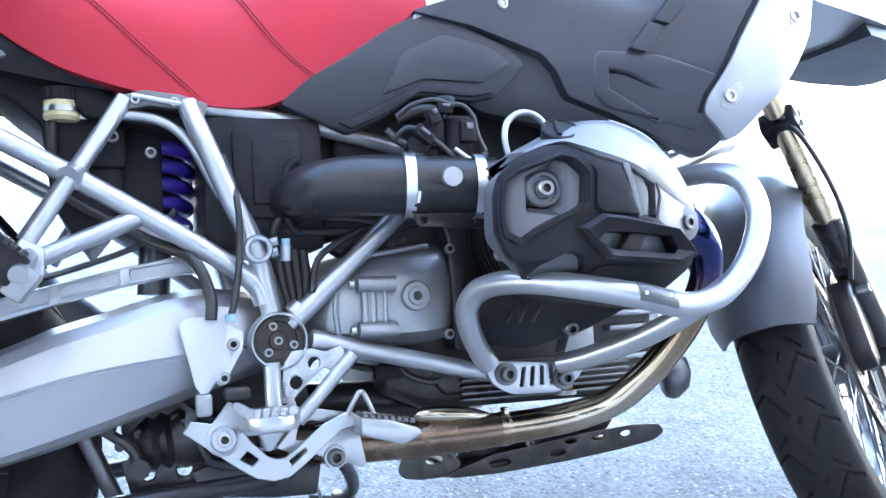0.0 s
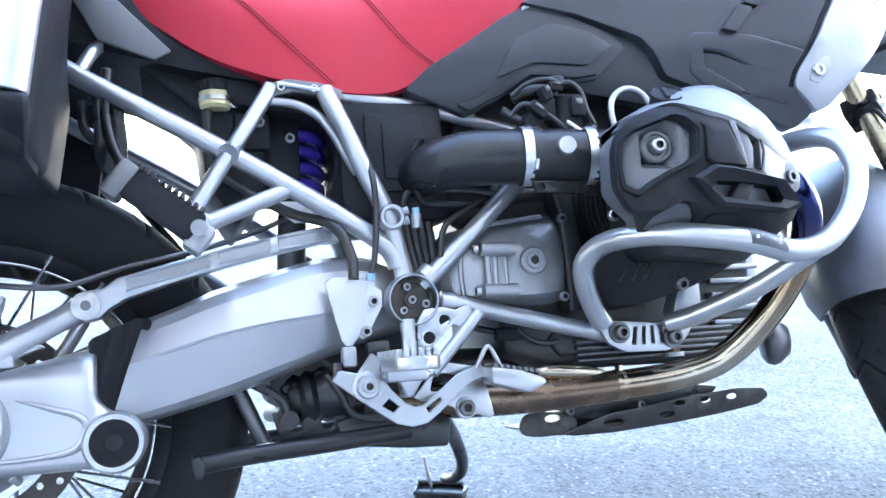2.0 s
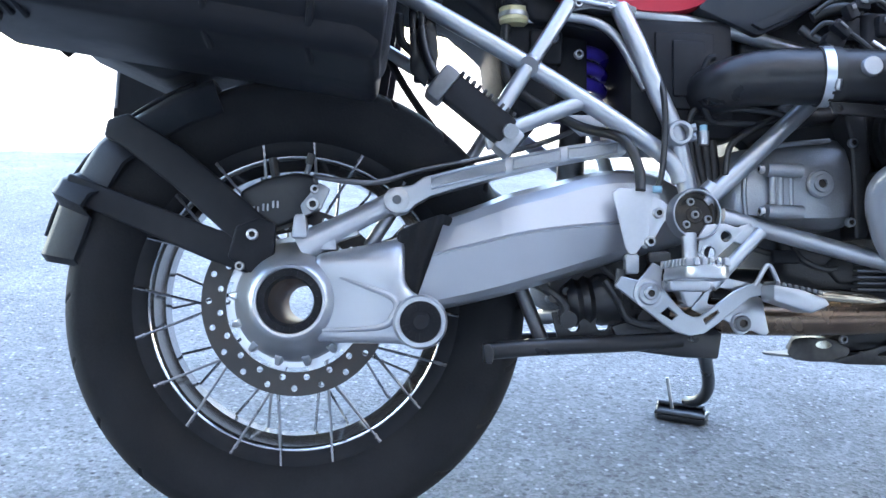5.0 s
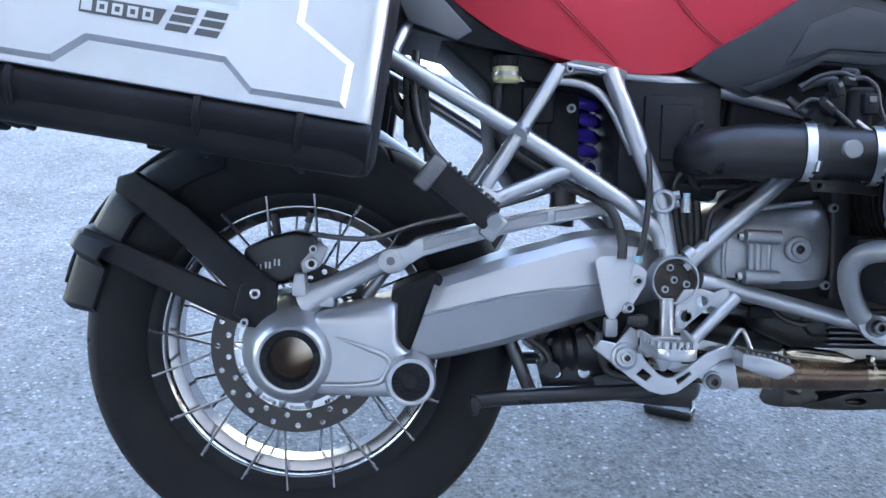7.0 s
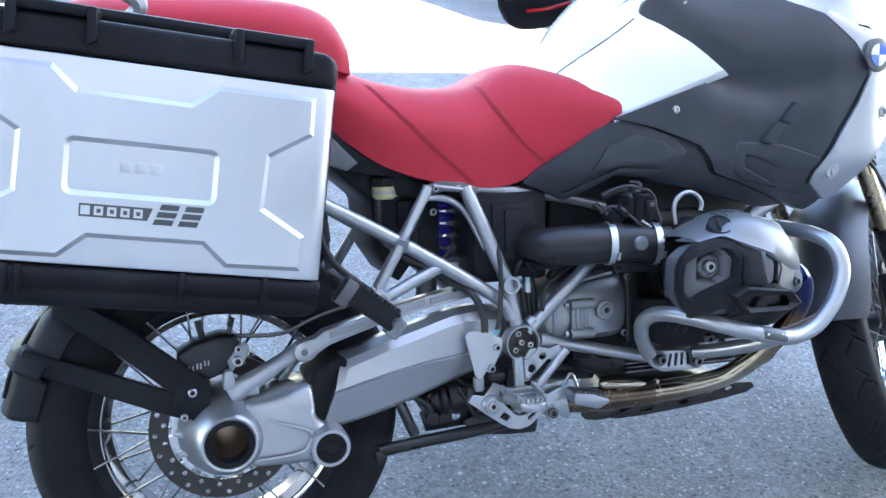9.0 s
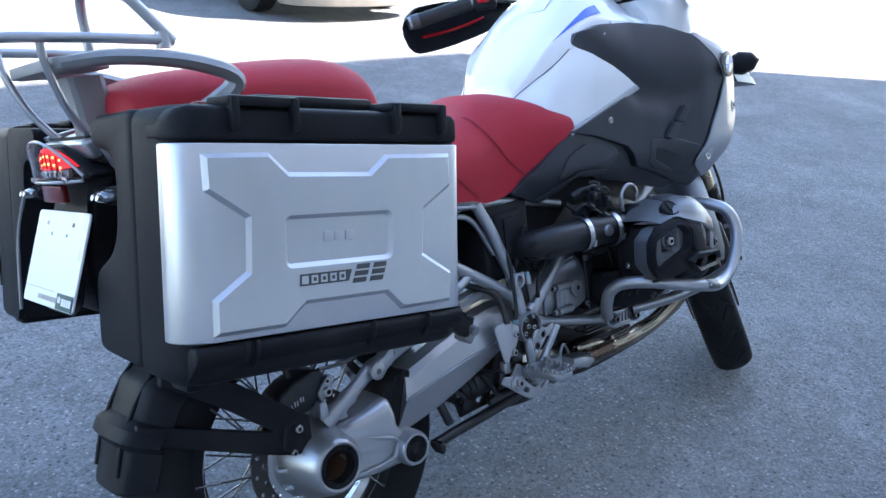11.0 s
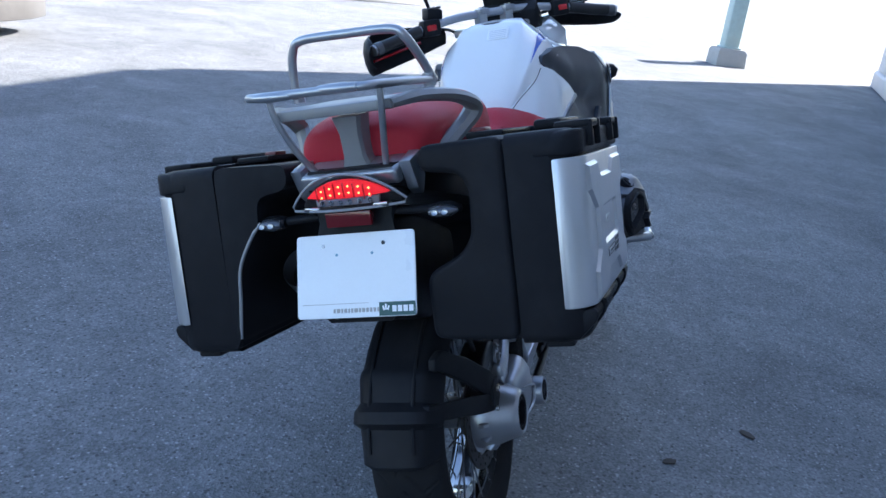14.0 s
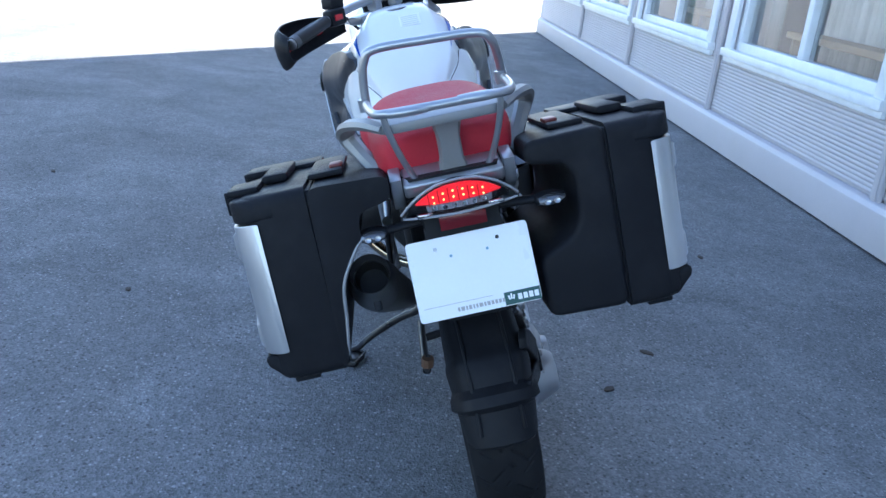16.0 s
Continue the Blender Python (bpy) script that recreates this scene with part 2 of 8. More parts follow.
def asphalt():
    """Worn grey asphalt: fine stones in grey binder, blotches at several scales, sparse pale chips and dark pits."""
    m = bpy.data.materials.new("worn_asphalt")
    m.use_nodes = True
    n, lk = m.node_tree.nodes, m.node_tree.links.new
    b = n["Principled BSDF"]
    co = n.new("ShaderNodeTexCoord")

    def noise(scale, detail, rough=0.6, warp=0.0):
        t = n.new("ShaderNodeTexNoise")
        t.inputs["Scale"].default_value, t.inputs["Detail"].default_value, t.inputs["Roughness"].default_value = scale, detail, rough
        t.inputs["Distortion"].default_value = warp
        lk(co.outputs["Object"], t.inputs["Vector"])
        return t.outputs["Fac"]

    def rng(src, a, c, lo, hi):
        r = n.new("ShaderNodeMapRange")
        for k, v in zip((1, 2, 3, 4), (a, c, lo, hi)):
            r.inputs[k].default_value = v
        lk(src, r.inputs[0])
        return r.outputs[0]

    def mul(a, c, op="MULTIPLY"):
        q = n.new("ShaderNodeMath")
        q.operation = op
        lk(a, q.inputs[0]), lk(c, q.inputs[1])
        return q.outputs[0]

    def chips(scale, share, size):
        """Scattered single stones: some cells of a cell pattern, each a small spot."""
        v, sep = n.new("ShaderNodeTexVoronoi"), n.new("ShaderNodeSeparateColor")
        v.inputs["Scale"].default_value = scale
        lk(co.outputs["Object"], v.inputs["Vector"]), lk(v.outputs["Color"], sep.inputs[0])
        return mul(rng(sep.outputs[1], 1 - share, 1 - share * 0.7, 0, 1), rng(v.outputs["Distance"], size * 0.6, size, 1, 0))

    vor, sep = n.new("ShaderNodeTexVoronoi"), n.new("ShaderNodeSeparateColor")
    vor.inputs["Scale"].default_value = 150.0
    lk(co.outputs["Object"], vor.inputs["Vector"]), lk(vor.outputs["Color"], sep.inputs[0])
    stones = rng(sep.outputs[0], 0, 1, 0.74, 1.28)
    level = mul(stones, rng(noise(0.9, 5, 0.6, 0.8), 0.3, 0.7, 0.76, 1.22))
    level = mul(level, rng(noise(3.4, 7, 0.68, 1.2), 0.3, 0.7, 0.80, 1.18))
    level = mul(level, rng(noise(26, 5, 0.65), 0.3, 0.7, 0.86, 1.16))
    level = mul(level, rng(noise(90, 3), 0.3, 0.7, 0.84, 1.15))
    col = n.new("ShaderNodeVectorMath")
    col.operation = "SCALE"
    col.inputs[0].default_value = (0.172, 0.174, 0.178)
    lk(level, col.inputs["Scale"])
    last = col.outputs[0]
    pits = mul(rng(noise(13, 5, 0.7), 0.60, 0.68, 0, 1), rng(noise(70, 4), 0.48, 0.56, 0, 0.65))
    for fac, tone in ((chips(46, 0.06, 0.30), 0.32), (chips(95, 0.14, 0.42), 0.34), (chips(70, 0.16, 0.42), 0.075), (chips(130, 0.12, 0.42), 0.09), (pits, 0.06)):
        mx = n.new("ShaderNodeMix")
        mx.data_type = "RGBA"
        mx.inputs[7].default_value = (tone, tone, tone * 1.02, 1)
        lk(fac, mx.inputs[0]), lk(last, mx.inputs[6])
        last = mx.outputs[2]
    lk(last, b.inputs["Base Color"])
    b.inputs["Roughness"].default_value = 0.85
    b.inputs["Specular IOR Level"].default_value = 0.35
    bp = n.new("ShaderNodeBump")
    bp.inputs["Strength"].default_value, bp.inputs["Distance"].default_value = 0.9, 0.004
    lk(mul(vor.outputs["Distance"], noise(230, 3), "ADD"), bp.inputs["Height"]), lk(bp.outputs[0], b.inputs["Normal"])
    return m


ASPHALT = asphalt()

# ---- mesh tools ----
def finish(bm, smooth=40):
    bmesh.ops.remove_doubles(bm, verts=bm.verts, dist=1e-6)
    bmesh.ops.recalc_face_normals(bm, faces=bm.faces)
    lim = radians(smooth)
    for f in bm.faces:
        f.smooth = True
    for e in bm.edges:
        e.smooth = len(e.link_faces) == 2 and e.calc_face_angle(0) < lim
    return bm


def part(name, bm, mat, parent=None, label="", smooth=40, m=None):
    """Links a bmesh (or a ready mesh) as one mesh object under a thing or a part."""
    if isinstance(bm, bpy.types.Mesh):
        me = bm
    else:
        finish(bm, smooth)
        me = bpy.data.meshes.new(name)
        bm.to_mesh(me)
        bm.free()
        me.materials.append(mat)
    ob = new(name, me)
    if parent is not None:
        ob.parent = parent
    if m is not None:
        ob.matrix_basis = m
    if label:
        ob["label"] = label
    return ob


def thing(name, label, category, m=None, group="", kind=""):
    ob = new(name)
    ob.empty_display_size = 0.1
    if m is not None:
        ob.matrix_basis = m
    return tagged(ob, label, category, group, kind)


def merge(*bms):
    """Joins several bmeshes into the first."""
    out = bmesh.new()
    for b in bms:
        me = bpy.data.meshes.new("tmp")
        b.to_mesh(me)
        b.free()
        out.from_mesh(me)
        bpy.data.meshes.remove(me)
    return out


def moved(bm, m):
    bmesh.ops.transform(bm, matrix=m, verts=bm.verts)
    return bm


def curve_pts(pts, per=6, closed=False):
    """Catmull-Rom through the points."""
    p = [Vector(q) for q in pts]
    out = []
    n = len(p)
    for i in range(n if closed else n - 1):
        a, b, c, d = (p[(i + k) % n] if closed else p[min(max(i + k, 0), n - 1)] for k in (-1, 0, 1, 2))
        for s in range(per):
            t = s / per
            out.append(0.5 * ((2 * b) + (c - a) * t + (2 * a - 5 * b + 4 * c - d) * t * t + (3 * b - a - 3 * c + d) * t ** 3))
    if not closed:
        out.append(p[-1])
    return out


def tube(pts, r, seg=12, per=6, closed=False, flat=None, caps=True):
    """A round bar along points; r may be one radius or one for each given point; flat: (width, height) factors across."""
    path = curve_pts(pts, per, closed) if per > 1 else [Vector(q) for q in pts]
    rr = r if isinstance(r, (list, tuple)) else None
    bm = bmesh.new()
    rings = []
    n = len(path)
    up = None
    for i, q in enumerate(path):
        a, b = path[i - 1 if (i or closed) else 0], path[(i + 1) % n if (closed or i < n - 1) else i]
        t = (b - a).normalized()
        if up is None:
            up = Vector((0, 0, 1)) if abs(t.z) < 0.9 else Vector((0, 1, 0))
        side = t.cross(up).normalized()
        up = side.cross(t).normalized()
        if rr:
            k = min(i / max(per, 1), len(rr) - 1.001)
            j = int(k)
            rad = rr[j] + (rr[min(j + 1, len(rr) - 1)] - rr[j]) * (k - j)
        else:
            rad = r
        fw, fh = flat or (1, 1)
        rings.append([bm.verts.new(q + (side * math.cos(w) * fw + up * math.sin(w) * fh) * rad) for w in (2 * math.pi * k / seg for k in range(seg))])
    for i in range(n if closed else n - 1):
        a, b = rings[i], rings[(i + 1) % n]
        for k in range(seg):
            bm.faces.new((a[k], a[(k + 1) % seg], b[(k + 1) % seg], b[k]))
    if caps and not closed:
        bm.faces.new(rings[0]), bm.faces.new(rings[-1][::-1])
    return bm


def rod(a, b, r, seg=14, r2=None):
    return tube([a, b], [r, r if r2 is None else r2] if r2 is not None else r, seg, 1)


def lathe(profile, centre, axis=(0, 1, 0), seg=40, closed=False):
    """Turns a profile of (along, radius) round an axis through centre."""
    ax = Vector(axis).normalized()
    s = ax.cross(Vector((0, 0, 1)) if abs(ax.z) < 0.9 else Vector((1, 0, 0))).normalized()
    u = s.cross(ax)
    c = Vector(centre)
    bm = bmesh.new()
    rings = []
    for al, ra in profile:
        if ra < 1e-6:
            rings.append([bm.verts.new(c + ax * al)])
        else:
            rings.append([bm.verts.new(c + ax * al + (s * math.cos(w) + u * math.sin(w)) * ra) for w in (2 * math.pi * k / seg for k in range(seg))])
    m = len(rings)
    for i in range(m if closed else m - 1):
        a, b = rings[i], rings[(i + 1) % m]
        for k in range(seg):
            q = [a[k % len(a)], a[(k + 1) % len(a)], b[(k + 1) % len(b)], b[k % len(b)]]
            q = list(dict.fromkeys(q))
            if len(q) > 2:
                bm.faces.new(q)
    return bm


def rounded(bm, width, seg=2, angle=25):
    if width:
        es = [e for e in bm.edges if len(e.link_faces) == 2 and e.calc_face_angle(0) > radians(angle)]
        bmesh.ops.bevel(bm, geom=es, offset=width, offset_type="OFFSET", segments=seg, profile=0.5, affect="EDGES", clamp_overlap=True)
    return bm


def box(centre, size, bevel=0.0, seg=2, m=None):
    bm = bmesh.new()
    bmesh.ops.create_cube(bm, size=1)
    bmesh.ops.scale(bm, vec=size, verts=bm.verts)
    rounded(bm, bevel, seg)
    if m is not None:
        bmesh.ops.transform(bm, matrix=m, verts=bm.verts)
    bmesh.ops.translate(bm, vec=centre, verts=bm.verts)
    return bm


def prism(outline, y0, y1, bevel=0.0, seg=2, plane="xz", holes=()):
    """A plate with an outline in a plane, from y0 to y1 across it; holes: outlines cut through."""
    bm = bmesh.new()
    order = {"xz": lambda a, b, c: (a, c, b), "xy": lambda a, b, c: (a, b, c), "yz": lambda a, b, c: (c, a, b)}[plane]
    if holes:
        loops = [outline, *holes]
        es = []
        for lp in loops:
            vs = [bm.verts.new(order(a, b, y0)) for a, b in lp]
            es += [bm.edges.new((vs[i], vs[(i + 1) % len(vs)])) for i in range(len(vs))]
        bmesh.ops.triangle_fill(bm, use_beauty=True, edges=es)
        bmesh.ops.dissolve_limit(bm, angle_limit=0.01, verts=bm.verts, edges=[e for e in bm.edges if len(e.link_faces) == 2])
    else:
        bm.faces.new([bm.verts.new(order(a, b, y0)) for a, b in outline])
    r = bmesh.ops.extrude_face_region(bm, geom=bm.faces[:])
    vs = [v for v in r["geom"] if isinstance(v, bmesh.types.BMVert)]
    d = {"xz": (0, y1 - y0, 0), "xy": (0, 0, y1 - y0), "yz": (y1 - y0, 0, 0)}[plane]
    bmesh.ops.translate(bm, vec=d, verts=vs)
    bmesh.ops.recalc_face_normals(bm, faces=bm.faces)
    return rounded(bm, bevel, seg)


def ring_pts(cx, cz, r, n=16, r2=None):
    return [(cx + r * math.cos(2 * math.pi * k / n), cz + (r2 or r) * math.sin(2 * math.pi * k / n)) for k in range(n)]


def rounded_outline(pts, r, n=4):
    """An outline with its corners rounded."""
    out = []
    m = len(pts)
    for i in range(m):
        p, q, s = Vector((*pts[i - 1], 0)), Vector((*pts[i], 0)), Vector((*pts[(i + 1) % m], 0))
        a, b = (p - q), (s - q)
        k = min(r, a.length * 0.45, b.length * 0.45)
        a, b = q + a.normalized() * k, q + b.normalized() * k
        for j in range(n + 1):
            t = j / n
            w = a * (1 - t) ** 2 + q * 2 * t * (1 - t) + b * t * t
            out.append((w.x, w.y))
    return out


def sliced(bm, step=0.03, axes="xz"):
    """Cuts a mesh into a grid so that it can be bent."""
    for ax in axes:
        k = "xyz".index(ax)
        lo, hi = min(v.co[k] for v in bm.verts), max(v.co[k] for v in bm.verts)
        no = [0, 0, 0]
        no[k] = 1
        q = lo + step
        while q < hi - step * 0.3:
            co = [0, 0, 0]
            co[k] = q
            bmesh.ops.bisect_plane(bm, geom=bm.verts[:] + bm.edges[:] + bm.faces[:], dist=1e-5, plane_co=co, plane_no=no)
            q += step
    return bm


def bent(bm, fy):
    """Moves every vertex across (y) by fy(x, z)."""
    for v in bm.verts:
        v.co.y += fy(v.co.x, v.co.z)
    return bm


def panel(outline, thick, fy, bevel=0.006, step=0.03, seg=3):
    """A moulded body panel: an outline in the side view, its outer face at y = fy(x, z), thick behind it (towards +y)."""
    return bent(sliced(prism(outline, 0, thick, bevel, seg), step), fy)


def loft(sections, closed_ring=True, caps=True):
    bm = bmesh.new()
    rings = [[bm.verts.new(q) for q in s] for s in sections]
    n = len(rings[0])
    for a, b in zip(rings, rings[1:]):
        for k in range(n if closed_ring else n - 1):
            bm.faces.new((a[k], a[(k + 1) % n], b[(k + 1) % n], b[k]))
    if caps:
        bm.faces.new(rings[0][::-1]), bm.faces.new(rings[-1])
    return bm


def lerp(table, x):
    """Piecewise interpolation with eased joins in rows of (x, a, b, ...)."""
    if x <= table[0][0]:
        return table[0][1:]
    for p, q in zip(table, table[1:]):
        if x <= q[0]:
            t = (x - p[0]) / (q[0] - p[0])
            return tuple(a + (b - a) * t for a, b in zip(p[1:], q[1:]))
    return table[-1][1:]


def smooth_table(table, per=5):
    """Rows of a table with smooth rows put between."""
    n, w = len(table), len(table[0])
    out = []
    for i in range(n - 1):
        a, b, c, d = (np.array(table[min(max(i + k, 0), n - 1)], float) for k in (-1, 0, 1, 2))
        for s in range(per):
            t = s / per
            out.append(tuple(0.5 * ((2 * b) + (c - a) * t + (2 * a - 5 * b + 4 * c - d) * t * t + (3 * b - a - 3 * c + d) * t ** 3)))
    out.append(tuple(table[-1]))
    return out


def bolt(parent, at, axis, r=0.008, h=0.006, mat=None, name="bolt", socket=True):
    """A bolt head with a hexagon socket."""
    prof = [(0, 0), (0, r), (h * 0.8, r), (h, r * 0.85)]
    if socket:
        prof += [(h, r * 0.52), (h * 0.35, r * 0.48), (h * 0.35, 0)]
    else:
        prof += [(h, 0)]
    ob = part(name, lathe(prof, at, axis, 12), mat or STEEL, parent, smooth=30)
    if socket:
        # Socket faces take a darker material, so their shade is coloured in.
        ob.data.materials.append(GRIME_SHADE)
        c = Vector(at)
        ax = Vector(axis).normalized()
        for f in ob.data.polygons:
            d = f.center - c
            if (d - ax * d.dot(ax)).length < r * 0.51:
                f.material_index = 1
    return ob

# ---- the setting ----
def build_ground():
    bm = bmesh.new()
    bmesh.ops.create_grid(bm, x_segments=40, y_segments=40, size=350)
    g = part("ground", bm, ASPHALT)
    tagged(g, "worn grey asphalt yard, shaded near, sunlit beyond", "ground", kind="structure")


build_ground()

WALL_A, WALL_B = Vector((-12.0, -1.66, 0)), Vector((13.2, -2.95, 0))
WALL_DIR = (WALL_B - WALL_A).normalized()
WALL_YAW = math.degrees(math.atan2(WALL_DIR.y, WALL_DIR.x))
WALL_LEN = (WALL_B - WALL_A).length
WALL_H = 7.80
# wall space: x along the wall from its far end towards the near one, y out of the wall (to the yard), z up
WALL = pose(WALL_B.x, WALL_B.y, 0, 0, 0, WALL_YAW + 180)
SIDING = material("pale_siding_paint", (0.50, 0.465, 0.475), 0.55, vary=0.05, scale=2.5, bump=0.05, dirt=(0.4, 0.37, 0.34), dirt_amount=0.25, dirt_scale=2)
TRIM_W = material("white_trim_paint", (0.76, 0.77, 0.78), 0.45, vary=0.04, bump=0.05, dirt=(0.45, 0.43, 0.4), dirt_amount=0.25)
ROOF_M = material("dark_roof_felt", (0.08, 0.08, 0.085), 0.8, bump=0.3)
CONCRETE = material("weathered_concrete", (0.42, 0.40, 0.37), 0.8, vary=0.2, scale=5, bump=0.4, dirt=(0.2, 0.19, 0.17), dirt_amount=0.5)
POST_M = material("pale_green_post_paint", (0.40, 0.50, 0.48), 0.5, vary=0.08, bump=0.1, dirt=(0.4, 0.36, 0.3), dirt_amount=0.3)

def wbox(c, size, bevel=0.0, m=None):
    """A box in wall space, given with y out of the wall."""
    return box((c[0], -c[1], c[2]), size, bevel, m=m)


def in_wall(ob):
    ob.matrix_basis = WALL
    return ob


def wall_with_windows():
    """The long building: a wall with real window openings, base board, ribbed siding and a flat roof."""
    openings = [(0.9, 3.0), (3.45, 5.55), (6.0, 8.10), (8.62, 10.72), (11.2, 13.3), (13.8, 15.9), (16.4, 18.5), (19.0, 21.1)]
    z0, z1, t = 0.76, 2.05, 0.22
    bm = bmesh.new()
    xs = [0.0]
    for a, b in openings:
        xs += [a, b]
    xs.append(WALL_LEN)
    blocks = [(0, WALL_LEN, 0, z0), (0, WALL_LEN, z1, WALL_H)] + [(xs[i], xs[i + 1], z0, z1) for i in range(0, len(xs), 2)]
    wall = None
    parts_ = []
    for a, b, c, d in blocks:
        parts_.append(wbox(((a + b) / 2, -t / 2, (c + d) / 2), (b - a, t, d - c)))
    wall = in_wall(part("wall_south", merge(*parts_), SIDING))
    tagged(wall, "long pale wall with horizontal ribbed siding", "wall", kind="structure")
    # horizontal ribs, each a shallow half-round lath
    seg = 5
    rib = bmesh.new()
    def ribs(a, b, c, d):
        z = c
        while z < d - 0.02:
            prof = [(0.004 + 0.0055 * math.sin(math.pi * k / seg), z + 0.0245 * k / seg) for k in range(seg + 1)]
            va = [rib.verts.new((a, -y, zz)) for y, zz in prof]
            vb = [rib.verts.new((b, -y, zz)) for y, zz in prof]
            for k in range(seg):
                rib.faces.new((va[k], va[k + 1], vb[k + 1], vb[k]))
            z += 0.0262
    ribs(0.0, WALL_LEN, 0.27, 0.69)
    for i in range(0, len(xs), 2):
        ribs(xs[i] + (0.08 if i else 0), xs[i + 1] - (0.08 if i + 2 < len(xs) else 0), 0.69, 2.1)
    ribs(0.0, WALL_LEN, 2.12, WALL_H - 0.2)
    part("siding", rib, SIDING, wall, "ribbed pale siding", smooth=70)["kind"] = "stuff"
    part("base_board", prism([(-0.012, 0.015), (-0.075, 0.015), (-0.075, 0.225), (-0.055, 0.250), (-0.012, 0.262)], 0, WALL_LEN, 0.004, plane="yz"), SIDING, wall, "pale base board")
    for d in (3.22, 5.78, 8.36, 10.96, 13.55, 16.15, 18.75):
        part("batten", wbox((d, 0.024, WALL_H / 2 + 0.12), (0.085, 0.026, WALL_H - 0.26), 0.004), SIDING, wall)
        part("batten", wbox((d, 0.037, WALL_H / 2 + 0.12), (0.035, 0.012, WALL_H - 0.26), 0.003), SIDING, wall)
    part("gable_wall", wbox((-0.1, -3.0, WALL_H / 2), (0.2, 6.0, WALL_H)), SIDING, wall)
    part("back_wall", wbox((WALL_LEN / 2, -6.1, WALL_H / 2), (WALL_LEN, 0.2, WALL_H)), SIDING, wall)
    part("end_wall", wbox((WALL_LEN + 0.1, -3.0, WALL_H / 2), (0.2, 6.0, WALL_H)), SIDING, wall)
    roof = in_wall(part("roof", wbox((WALL_LEN / 2, -3.1, WALL_H + 0.08), (WALL_LEN + 0.02, 6.26, 0.16), 0.01), ROOF_M))
    tagged(roof, "flat dark felt roof of the building", "roof", kind="structure")
    inner = in_wall(part("inner_floor", wbox((WALL_LEN / 2, -3.2, 0.02), (WALL_LEN - 0.2, 5.6, 0.04)), CONCRETE))
    tagged(inner, "plain grey floor inside the building", "floor", kind="structure")
    for k, (a, b) in enumerate(openings):
        w = in_wall(new("window_%d" % (k + 1)))
        tagged(w, "white-framed window with a deep white sill", "window", kind="structure")
        m = (a + b) / 2
        for nm, c, s in (("window_frame", (m, -0.05, z1 - 0.035), (b - a, 0.09, 0.07)), ("window_frame", (m, -0.05, z0 + 0.035), (b - a, 0.09, 0.07)),
                         ("window_frame", (a + 0.035, -0.05, (z0 + z1) / 2), (0.07, 0.09, z1 - z0 - 0.14)), ("window_frame", (b - 0.035, -0.05, (z0 + z1) / 2), (0.07, 0.09, z1 - z0 - 0.14)),
                         ("mullion", (m, -0.05, (z0 + z1) / 2), (0.075, 0.085, z1 - z0 - 0.14)),
                         ("casing", (m, 0.028, z1 + 0.05), (b - a + 0.22, 0.036, 0.11)), ("casing", (a - 0.05, 0.028, (z0 + z1) / 2), (0.11, 0.036, z1 - z0)),
                         ("casing", (b + 0.05, 0.028, (z0 + z1) / 2), (0.11, 0.036, z1 - z0)), ("window_sill", (m, 0.035, z0 - 0.025), (b - a + 0.24, 0.07, 0.06)),
                         ("apron", (m, 0.026, z0 - 0.075), (b - a + 0.22, 0.03, 0.04))):
            part(nm, wbox(c, s, 0.005), TRIM_W, w)
        for p, q in ((a + 0.07, m - 0.04), (m + 0.04, b - 0.07)):
            pane = part("pane", wbox(((p + q) / 2, -0.06, (z0 + z1) / 2), (q - p, 0.006, z1 - z0 - 0.14)), WINDOW_GLASS, w, "clear window glass")
            pane.visible_shadow = False


def glass_material():
    m = bpy.data.materials.new("window_glass")
    m.use_nodes = True
    b = m.node_tree.nodes["Principled BSDF"]
    b.inputs["Base Color"].default_value = (0.95, 0.97, 0.97, 1)
    b.inputs["Transmission Weight"].default_value, b.inputs["Roughness"].default_value, b.inputs["IOR"].default_value = 1.0, 0.0, 1.45
    return m


WINDOW_GLASS = glass_material()
wall_with_windows()

BLIND = material("white_blind_slat", (0.62, 0.60, 0.56), 0.6, vary=0.1, bump=0.05, per_object=0.12)
SHELF = material("indoor_wood", (0.30, 0.20, 0.12), 0.55, vary=0.2, bump=0.1, stretch=(1, 8, 8))


def indoor_things():
    """What shows through the two nearest windows: upright blind slats behind a wooden bench."""
    for a, b in ((8.72, 10.65), (6.1, 8.0)):
        bl = thing("vertical_blind", "pale upright blind slats behind the window", "blind", WALL, "blinds behind the windows")
        part("rail", wbox(((a + b) / 2, -0.62, 2.0), (b - a, 0.05, 0.05), 0.006), TRIM_W, bl)
        n = 26
        for k in range(n):
            x = a + (b - a) * (k + 0.5) / n
            part("slat", wbox((x, -0.62, 1.32), ((b - a) / n * 0.62, 0.012, 1.32), 0.003, m=Matrix.Rotation(0.35, 3, "Z").to_4x4()), BLIND, bl)
        t = thing("bench", "brown wooden bench behind the window", "bench", WALL, "benches behind the windows")
        part("top", wbox(((a + b) / 2, -0.40, 0.93), (b - a - 0.2, 0.24, 0.05), 0.008), SHELF, t)
        for x in (a + 0.2, b - 0.2):
            part("leg", wbox((x, -0.40, 0.475), (0.06, 0.2, 0.87), 0.006), SHELF, t)


indoor_things()


